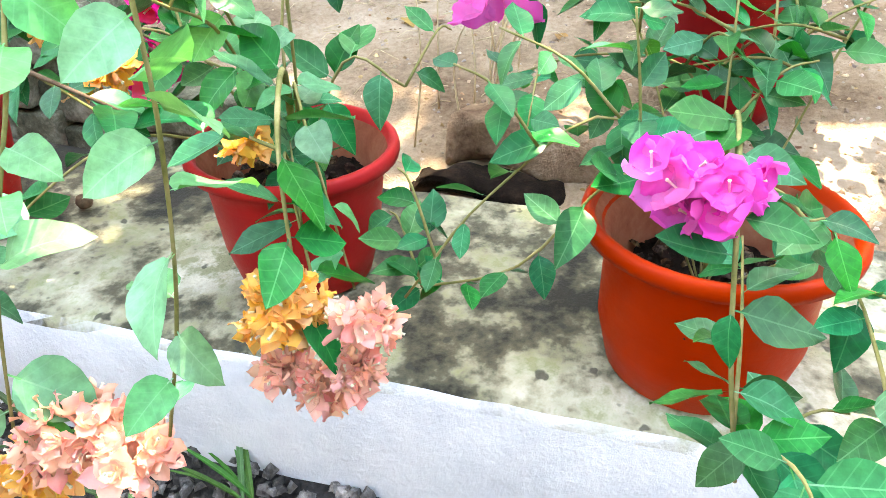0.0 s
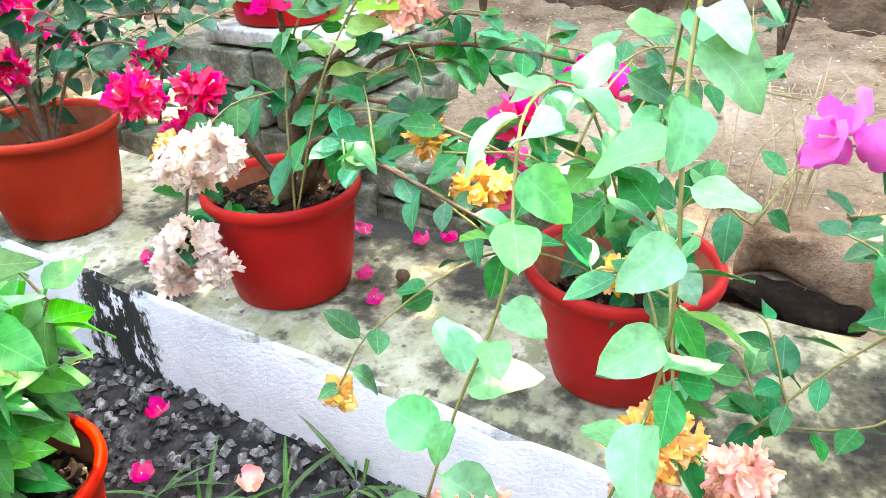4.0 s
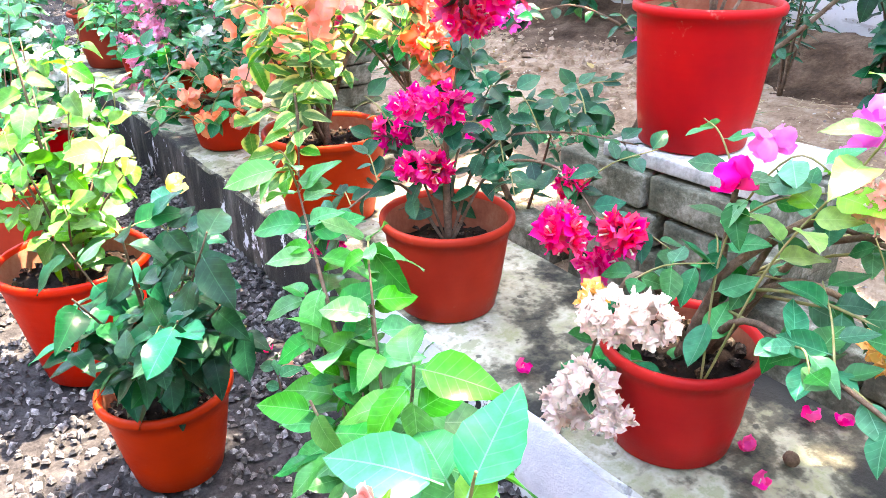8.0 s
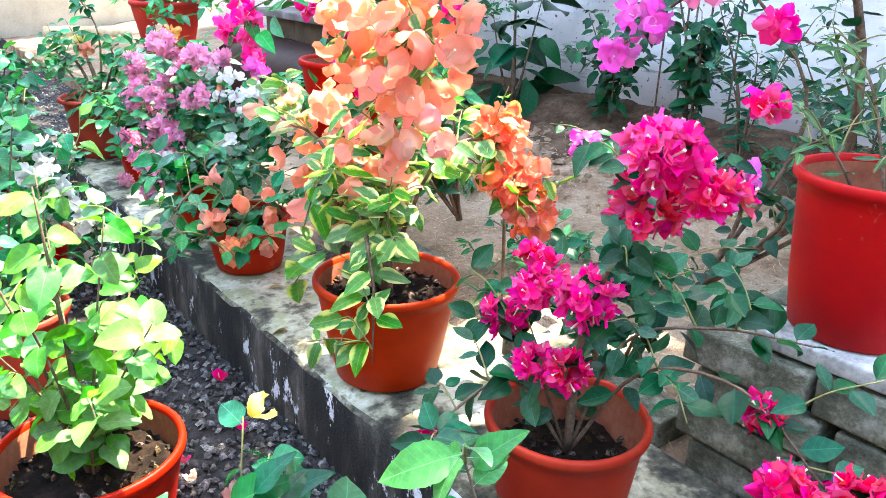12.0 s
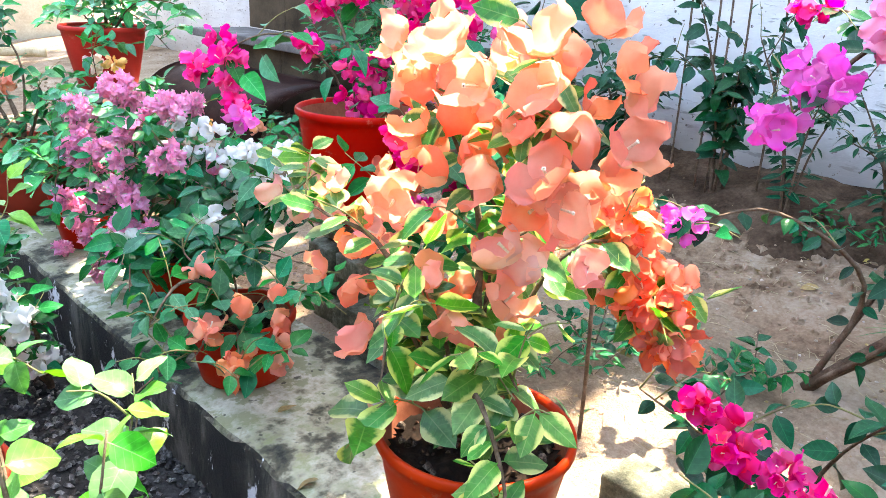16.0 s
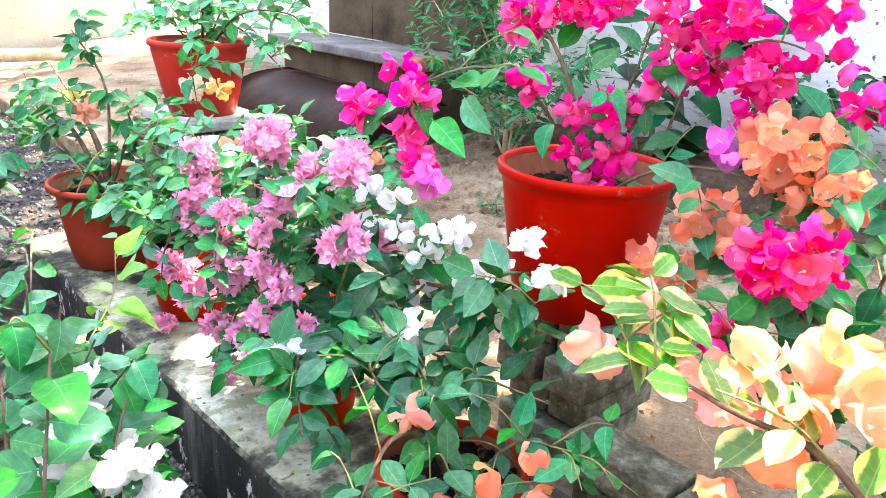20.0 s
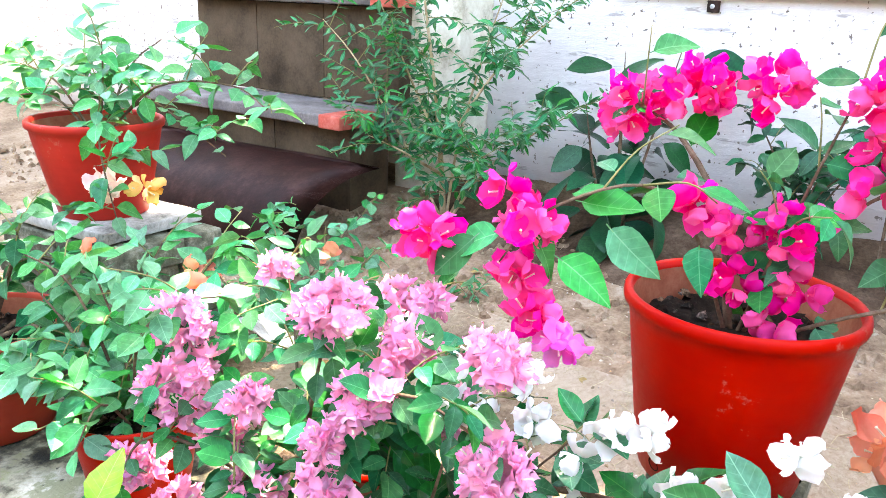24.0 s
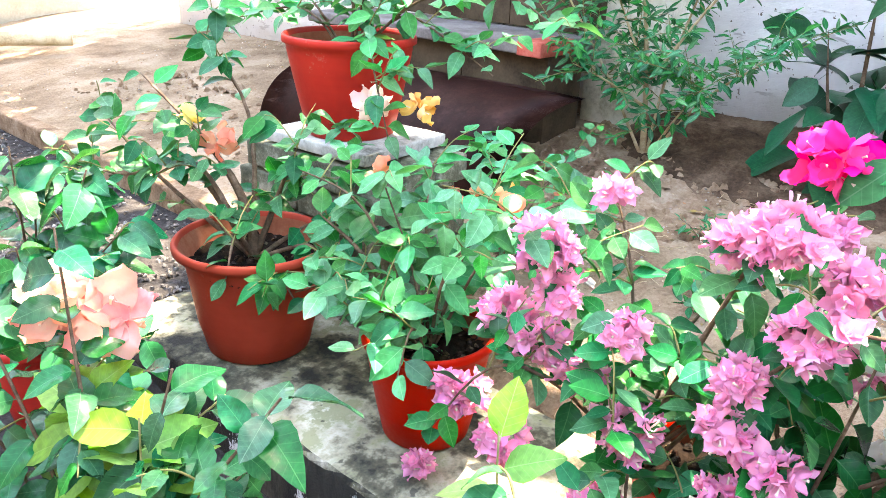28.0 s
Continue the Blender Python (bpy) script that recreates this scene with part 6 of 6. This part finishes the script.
# trailing white sprays over the front of the ledge
shrub("bougainvillea_bush", "trailing bougainvillea with white flowers over the gravel", (-0.12, 4.02, GRAVEL_Z),
      [[(-0.12, 4.02, -0.2), (-0.14, 4.03, 0.0), (-0.18, 4.02, 0.16)], [(-0.12, 4.02, -0.2), (-0.2, 3.95, 0.0), (-0.26, 3.85, 0.14)], [(-0.12, 4.02, -0.2), (-0.2, 4.12, -0.06), (-0.24, 4.2, 0.04)]],
      ("ovate", "leaf_green"), 55, [((-0.17, 4.04, 0.03), 0.05, 7, "white", False, 1.05), ((-0.2, 4.12, -0.03), 0.04, 6, "white", False, 1.05), ((-0.22, 4.2, 0.06), 0.03, 4, "white", False, 1.05), ((-0.16, 3.95, -0.08), 0.04, 5, "white", False, 1.0)], gap=0.026, size=1.0, twigs=3)
# seedlings and grass at the foot of the ledge
for k, (x, y, h) in enumerate(((-0.07, 0.76, 0.13), (-0.1, 0.86, 0.09), (-0.22, 2.3, 0.12))):
    shrub("seedling", "young green seedling in the gravel", (x, y, GRAVEL_Z), [[(x, y, GRAVEL_Z - 0.01), (x - 0.01, y, GRAVEL_Z + h * 0.6), (x - 0.01, y + 0.01, GRAVEL_Z + h)]], ("hibiscus", "leaf_green"), 60 + k, gap=0.018, size=0.5, twigs=0, r0=0.003, category="seedling", group="seedlings")
rng = random.Random(77)
for k in range(16):
    if k < 9:
        x, y = rng.uniform(-0.2, -0.02), rng.uniform(0.85, 1.7)
        z = GRAVEL_Z - 0.005 + bank(x, y)
    else:
        x, y = rng.uniform(0.5, 2.0), rng.uniform(1.0, 4.4)
        z = ground_height(x, y) - 0.004
    own = thing("grass_tuft", "small tuft of green grass blades", "grass", (x, y, z), "grass tufts")
    base = Vector((x, y, z))
    for i in range(8):
        a = rng.uniform(0, 6.28)
        add_leaf(own, base, rng, base + Vector((rng.uniform(-0.01, 0.01), rng.uniform(-0.01, 0.01), 0)), Vector((math.cos(a), math.sin(a), rng.uniform(0.4, 1.3))), Vector((-math.cos(a), -math.sin(a), 1.0)), leaf_meshes("blade", MAT["leaf_grass"]), rng.uniform(0.5, 1.0))
for k, (x, y, h) in enumerate(((0.74, 2.93, 0.1), (0.82, 2.99, 0.14), (0.86, 2.68, 0.08), (0.93, 2.64, 0.11), (1.86, 2.73, 0.15), (1.78, 2.87, 0.12), (0.66, 3.02, 0.09), (0.95, 4.35, 0.05), (1.05, 3.6, 0.05), (0.9, 2.9, 0.06), (1.3, 4.5, 0.07))):
    z = ground_height(x, y) - 0.005
    shrub("weed", "small green weed growing in the sand", (x, y, z), [[(x, y, z), (x + 0.5 * h * math.sin(a), y + 0.5 * h * math.cos(a), z + 0.6 * h), (x + h * math.sin(a), y + h * math.cos(a), z + 0.9 * h)] for a in (0.3 + k, 2.3 + k, 4.4 + k)],
          ("ovate", "leaf_gloss") if k % 2 else ("narrow", "leaf_green"), 300 + k, gap=0.016, size=0.6 if k % 2 else 1.1, twigs=1, twig_len=0.05, r0=0.0022, category="weed", group="weeds on the sand")
v, f = tube(curve_pts([(0.53, 2.81, -0.04), (0.532, 2.812, 0.12), (0.525, 2.815, 0.32)], 4), 0.005, 0.004, 6, 0.2)
tagged(part("plant_stake", mesh_of("plant_stake", v, f, MAT["bark"])), "thin dark wooden stake beside the orange plant", "stake", "plant stakes")
# dry stalks standing in the sand
for k in range(12):
    x, y = 0.6 + rng.uniform(-0.05, 0.1), 1.06 + rng.uniform(-0.08, 0.08)
    z = ground_height(x, y) - 0.01
    v, f = tube(curve_pts([(x, y, z), (x + rng.uniform(-0.02, 0.02), y + rng.uniform(-0.02, 0.02), z + 0.14), (x + rng.uniform(-0.06, 0.06), y + rng.uniform(-0.06, 0.06), z + rng.uniform(0.24, 0.34))], 4), 0.0022, 0.001, 5)
    ob = part("dry_stalk", mesh_of("dry_stalk", v, f, MAT["straw"]))
    tagged(ob, "dry straw-coloured weed stalk", "stalk", "dry stalks")

# bright shoots; the lime ones on the front plant stand in for sunlit leaves
shoot(second, [(0.12, 1.1, 0.15), (0.02, 1.22, 0.22), (-0.07, 1.33, 0.14), (-0.1, 1.37, 0.06)], ("ovate", "leaf_green"), 221, 0.035, 0.75, 0.4, 0.4, 0.0016)
shoot(third, [(0.07, 1.57, 0.15), (0.1, 1.52, 0.35), (0.14, 1.46, 0.48), (0.15, 1.42, 0.58)], ("hibiscus", "leaf_lime"), 210, 0.018, 0.95, 0.3, 0.45)
shoot(third, [(0.07, 1.57, 0.15), (0.12, 1.6, 0.34), (0.15, 1.55, 0.46), (0.16, 1.48, 0.44)], ("ovate", "leaf_soft"), 211, 0.03, 0.9)
shoot(front, [(-0.42, 4.5, -0.02), (-0.4, 4.56, 0.16), (-0.37, 4.66, 0.27)], ("hibiscus", "leaf_lime"), 212, 0.01, 0.95, 0.2, 0.3)
shoot(front, [(-0.42, 4.5, -0.02), (-0.4, 4.5, 0.18), (-0.36, 4.44, 0.3)], ("hibiscus", "leaf_lime"), 213, 0.01, 0.95, 0.2, 0.3)
shoot(front, [(-0.42, 4.5, -0.02), (-0.36, 4.6, 0.14), (-0.32, 4.62, 0.24)], ("hibiscus", "leaf_lime"), 214, 0.011, 0.9, 0.2, 0.3)
shoot(front, [(-0.42, 4.5, -0.02), (-0.42, 4.48, 0.2), (-0.39, 4.58, 0.33)], ("hibiscus", "leaf_lime"), 216, 0.011, 1.0, 0.1, 0.55)
shoot(front, [(-0.42, 4.5, -0.02), (-0.42, 4.4, 0.2), (-0.385, 4.44, 0.35)], ("hibiscus", "leaf_lime"), 218, 0.011, 1.0, 0.1, 0.6)
shoot(front, [(-0.42, 4.5, -0.02), (-0.38, 4.56, 0.2), (-0.35, 4.64, 0.31)], ("hibiscus", "leaf_lime"), 217, 0.014, 0.9, 0.1, 0.5)

for k, st in enumerate(([(-0.42, 4.5, 0.0), (-0.36, 4.48, 0.24), (-0.3, 4.4, 0.36)], [(-0.42, 4.5, 0.0), (-0.34, 4.42, 0.2), (-0.28, 4.32, 0.3)], [(-0.42, 4.5, 0.0), (-0.36, 4.58, 0.18), (-0.3, 4.6, 0.26)], [(-0.42, 4.5, 0.0), (-0.32, 4.5, 0.12), (-0.26, 4.46, 0.16)])):
    shoot(front, st, ("hibiscus", "leaf_gloss"), 250 + k, 0.02, 0.95, 0.35, 0.35)
shoot(sprawl, [(-0.36, 3.92, 0.0), (-0.24, 4.02, 0.2), (-0.14, 4.12, 0.27), (-0.12, 4.14, 0.35)], ("hibiscus", "leaf_lime"), 256, 0.022, 0.85, 0.0, 0.6)

# ---------------------------------------------------------------- young hibiscus shoot with a bud
shoot(near_bush, [(-0.37, 1.62, 0.0), (-0.42, 1.5, 0.24), (-0.45, 1.4, 0.36), (-0.46, 1.37, 0.43)], ("hibiscus", "leaf_lime"), 215, 0.03, 0.6, 0.1, 0.55)
shoot(glossy_bush, [(-0.45, 2.26, -0.06), (-0.42, 2.25, 0.14), (-0.38, 2.3, 0.3)], ("round", "leaf_gloss"), 219, 0.022, 0.7, 0.3, 0.3)
shoot(glossy_bush, [(-0.45, 2.26, -0.06), (-0.39, 2.28, 0.12), (-0.33, 2.34, 0.2)], ("round", "leaf_gloss"), 220, 0.022, 0.75, 0.3, 0.3)
rng = random.Random(76)
base = near_bush.matrix_basis.translation.copy()
for p, along, up, size in (((-0.46, 1.38, 0.4), (0.5, 0.25, 0.05), (-0.5, -0.3, 1.0), 0.95), ((-0.47, 1.39, 0.41), (-0.3, 0.2, 0.25), (-0.3, -0.6, 1.0), 0.9), ((-0.45, 1.41, 0.38), (0.1, 0.5, 0.1), (-0.4, -0.2, 1.0), 0.8)):
    add_leaf(near_bush, base, rng, Vector(p), Vector(along), Vector(up), leaf_meshes("hibiscus", MAT["leaf_soft"]), size)
tip = Matrix.Translation(Vector((-0.535, 1.37, 0.415)) - base) @ facing(Vector((-0.25, -0.2, 1.0)), Vector((0, 1, 0))).to_4x4()
v, f = lathe([(0.0005, 0.0), (0.006, 0.004), (0.01, 0.02), (0.009, 0.036), (0.004, 0.05), (0.0005, 0.055)], 12, 0.12, 4)
bud = part("bud", mesh_of("bud", v, f, MAT["salmon"]), None, near_bush, "furled salmon-red flower bud", m=tip)
for k in range(3):
    part("petal", flower_meshes(MAT[("salmon", "cream", "salmon")[k]], False)[k], None, bud, m=Matrix.Translation((0, 0, 0.006)) @ Matrix.Rotation(2.1 * k, 4, "Z") @ Matrix.Diagonal((0.42, 0.42, 1.7 - 0.2 * k, 1)))
for k in range(5):
    part("sepal", leaf_meshes("narrow", MAT["leaf_lime"])[k % 3], None, bud, m=Matrix.Rotation(1.257 * k, 4, "Z") @ Matrix.Translation((0, 0.007, 0)) @ Matrix.Rotation(1.25, 4, "X") @ Matrix.Diagonal((0.8, 0.8, 0.8, 1)))
v, f = tube([Vector(q) - base for q in curve_pts([(-0.44, 1.44, 0.33), (-0.5, 1.39, 0.38), (-0.535, 1.37, 0.417)], 4)], 0.0016, 0.0014, 5)
part("twig", mesh_of("twig", v, f, MAT["twig"]), None, near_bush)

# ---------------------------------------------------------------- bricks, litter and far things
def hollow_stone(x, y, sx, sy, h, rz, material, label):
    bm = block(-sx, sx, -sy, sy, 0.0, h, 0.025, 3, 0.008, 9)
    for q in bm.verts:
        q.co += Vector((1, 0.6, 0.8)) * (0.03 * noise.noise(q.co * 9 + Vector((x, y, 0))) + 0.012 * noise.noise(q.co * 30))
    ob = part("stone", bm, MAT[material], m=pose(x, y, ground_height(x, y) - 0.02, 0, 6, rz))
    tagged(ob, label, "stone", "stones behind the ledge")


# first block is no stone: its near-black colour is the shade of a hollow
hollow_stone(0.47, 0.98, 0.05, 0.12, 0.035, 4, "soil", "flat dark block for the shaded hollow behind the ledge")
hollow_stone(0.56, 0.93, 0.06, 0.14, 0.09, -8, "dirt", "rough brown stone lying on the sand")
brick_stack(0.46, 1.6, 2, 90, False, 3, -0.05, 1)
brick_stack(0.46, 3.2, 2, 90, False, 2, -0.05, 1)
brick_stack(0.47, 2.45, 1, 88, False, 2, -0.04, 1)


def fallen(mesh, x, y, z, material_label, category, group, size):
    face = Vector((rng.uniform(-0.35, 0.35), rng.uniform(-0.35, 0.35), 1.0))
    ob = part("fallen_" + category, mesh, None, None, m=Matrix.LocRotScale((x, y, z), facing(face, Vector((rng.uniform(-1, 1), rng.uniform(-1, 1), 0))), (size,) * 3))
    return tagged(ob, material_label, category, group)


for x, y in ((0.309, 1.644), (0.323, 1.53), (0.35, 1.5), (0.181, 1.548), (0.13, 1.496), (0.26, 1.86), (0.05, 1.9), (0.2, 2.35), (0.3, 1.25), (0.25, 2.95), (0.22, 3.05)):
    fallen(flower_meshes(MAT["magenta"], False)[int(x * 100) % 5], x, y, 0.006, "fallen magenta bract lying on the ledge", "petal", "fallen petals", 0.65)
for k in range(26):
    x, y = rng.uniform(-0.4, -0.03), rng.choice((rng.uniform(1.5, 2.0), rng.uniform(2.3, 3.3), rng.uniform(2.3, 3.0)))
    fallen(flower_meshes(MAT[rng.choice(("blush", "salmon", "crimson"))], False)[k % 5], x, y, GRAVEL_Z + 0.012 + bank(x, y), "faded fallen petal on the gravel", "petal", "fallen petals", rng.uniform(0.6, 0.9))
for k in range(44):
    x, y = rng.uniform(0.42, 2.2), rng.uniform(0.8, 4.8)
    fallen(rng.choice(leaf_meshes("ovate", MAT["leaf_dry"])), x, y, ground_height(x, y) + 0.006, "dry brown fallen leaf on the sand", "leaf", "fallen leaves", rng.uniform(0.5, 0.9))
for k in range(8):
    x, y = rng.uniform(0.02, 0.36), rng.uniform(2.7, 4.0)
    fallen(rng.choice(leaf_meshes("ovate", MAT["leaf_dry"])), x, y, 0.006, "pale dry leaf on the mossy ledge", "leaf", "fallen leaves", rng.uniform(0.5, 0.8))
v, f = lathe([(0.0005, 0.0), (0.009, 0.003), (0.012, 0.01), (0.009, 0.018), (0.0005, 0.021)], 12, 0.05)
tagged(part("seed_nut", mesh_of("seed_nut", v, f, MAT["bark"]), m=pose(0.211, 1.498, 0.0)), "small brown seed nut on the ledge", "nut")
tagged(part("paper_sheet", block(-0.09, 0.09, -0.06, 0.06, 0.0, 0.003, 0.001, 1, 0.01, 5), MAT["board"], m=pose(0.42, 4.4, 0.3, 30, 20, 30)), "crumpled white paper caught among the leaves", "paper")

scatter("gravel", "dark crushed gravel chips covering the path", 15000, lambda r: (lambda x, y: (x, y, GRAVEL_Z - 0.009 + bank(x, y) + r.uniform(0, 0.006)))(-0.01 - 1.25 * r.random() ** 1.25, 0.55 + 4.8 * r.random() ** 1.15), (0.0055, 0.0125), MAT["gravel"], 91)
scatter("sand_crumbs", "small clods and stones strewn over sandy soil", 9000, lambda r: (lambda x, y: (x, y, ground_height(x, y) - 0.001))(r.uniform(0.4, 2.25), 0.3 + 8.0 * r.random() ** 1.3), (0.002, 0.008), MAT["crumb"], 92, category="soil")
scatter("earth_clods", "dug brown clods of earth near the bush", 1500, lambda r: (lambda x, y: (x, y, ground_height(x, y) - 0.003))(1.2 + 1.0 * r.random() ** 0.7, r.uniform(2.6, 5.3)), (0.006, 0.028), MAT["dirt"], 93, 0.8, "soil")


def straw(count, seed):
    r = random.Random(seed)
    verts, faces = [], []
    for _ in range(count):
        x, y = r.uniform(0.42, 2.1), r.uniform(0.5, 4.6)
        a, l = r.uniform(0, 6.28), r.uniform(0.02, 0.09)
        z = ground_height(x, y)
        p = [Vector((x, y, z + 0.003)), Vector((x + 0.5 * l * math.cos(a), y + 0.5 * l * math.sin(a), z + 0.008)), Vector((x + l * math.cos(a + 0.2), y + l * math.sin(a + 0.2), z + 0.003))]
        v, f = tube(p, 0.0011, 0.0008, 3)
        n = len(verts)
        verts += v
        faces += [tuple(i + n for i in q) for q in f]
    tagged(new("straw_litter", mesh_of("straw_litter", verts, faces, MAT["straw"])), "thin straw and twig litter on the sand", "litter", kind="stuff")


straw(1300, 94)
scatter("earth_clods", "brown clods of earth before the steps", 500, lambda r: (lambda x, y: (x, y, ground_height(x, y) - 0.003))(r.uniform(0.9, 1.7), 5.3 + 2.5 * r.random() ** 1.4), (0.006, 0.026), MAT["dirt"], 96, 0.8, "soil")
scatter("gravel", "grey gravel chips past the end of the ledge", 2500, lambda r: (r.uniform(-0.7, 0.54), 5.36 + 2.6 * r.random() ** 1.5, gravel_z(5.5) - 0.008), (0.007, 0.014), MAT["gravel"], 95)
kerb = part("kerb", block(0.56, 0.64, 5.36, 9.5, -0.15, 0.005, 0.012, 2, 0.006, 6), MAT["dirt"])
tagged(kerb, "low rough concrete kerb at the end of the gravel", "kerb", kind="structure")
v, f = tube(curve_pts([(-0.4, 0, 0), (0, 0.03, 0.01), (0.3, 0, 0)], 8), 0.05, 0.038, 14, 0.1)
tagged(part("log", mesh_of("log", v, f, MAT["log"]), m=pose(1.1, 8.75, 0.16, 0, 0, -24)), "pale barkless log lying on the sand", "log")

# ---------------------------------------------------------------- unseen trees added behind the house wall to shade the row
def shade_tree(at, crown, radii, count, seed):
    r = random.Random(seed)
    own = thing("shade_tree", "unseen leafy tree added to shade the yard", "tree", at, "shade trees")
    base = Vector(at)
    top = Vector(crown)
    v, f = tube([q - base for q in curve_pts([base, base.lerp(top, 0.5) + Vector((0.2, 0.1, 0.3)), top], 6)], 0.16, 0.06, 10, 0.2)
    part("trunk", mesh_of("trunk", v, f, MAT["bark"]), None, own)
    for k in range(7):
        a = 0.9 * k
        end = top + Vector((radii[0] * 0.8 * math.cos(a), radii[1] * 0.8 * math.sin(a), 0.3 * math.sin(2 * a)))
        v, f = tube([q - base for q in curve_pts([top - Vector((0, 0, 0.5)), top.lerp(end, 0.5) + Vector((0, 0, 0.15)), end], 5)], 0.05, 0.012, 7, 0.2)
        part("limb", mesh_of("limb", v, f, MAT["bark"]), None, own)
    verts, faces = [], []
    blade = [leaf_geo(0.16, 0.08, 0.8, 0.2, 0.2, seg=4)]
    for _ in range(count):
        d = Vector((r.gauss(0, 1), r.gauss(0, 1), r.gauss(0, 1))).normalized() * r.random() ** 0.4
        c = top + Vector((d.x * radii[0], d.y * radii[1], d.z * radii[2])) - base
        for _ in range(5):
            m = facing(Vector((r.uniform(-0.6, 0.6), r.uniform(-0.6, 0.6), 1)), Vector((r.uniform(-1, 1), r.uniform(-1, 1), -0.3)))
            q = c + Vector((r.uniform(-0.12, 0.12), r.uniform(-0.12, 0.12), r.uniform(-0.12, 0.12)))
            n = len(verts)
            verts += [q + m @ Vector(w) for w in blade[0][0]]
            faces += [tuple(i + n for i in g) for g in blade[0][1]]
    tagged(part("crown", leaf_uv(mesh_of("crown", verts, faces, MAT["leaf_green"]), blade[0][0] * (count * 5)), None, own), kind="stuff")


# each crown is placed along the sun's path to block it over one stretch
shade_tree((3.3, 0.6, 0.0), (2.2, 1.5, 5.0), (1.2, 1.3, 0.7), 210, 101)
shade_tree((4.2, 9.0, 0.0), (3.3, 8.0, 5.2), (2.4, 2.0, 0.8), 560, 103)
shade_tree((3.4, 6.0, 0.0), (2.2, 5.1, 5.2), (1.5, 1.55, 0.8), 165, 102)
shade_tree((4.0, 3.3, 0.0), (2.45, 2.6, 5.2), (0.75, 0.42, 0.35), 120, 104)
shade_tree((4.3, 4.4, 0.0), (2.6, 3.75, 5.2), (0.65, 0.36, 0.35), 90, 105)
join_foliage()
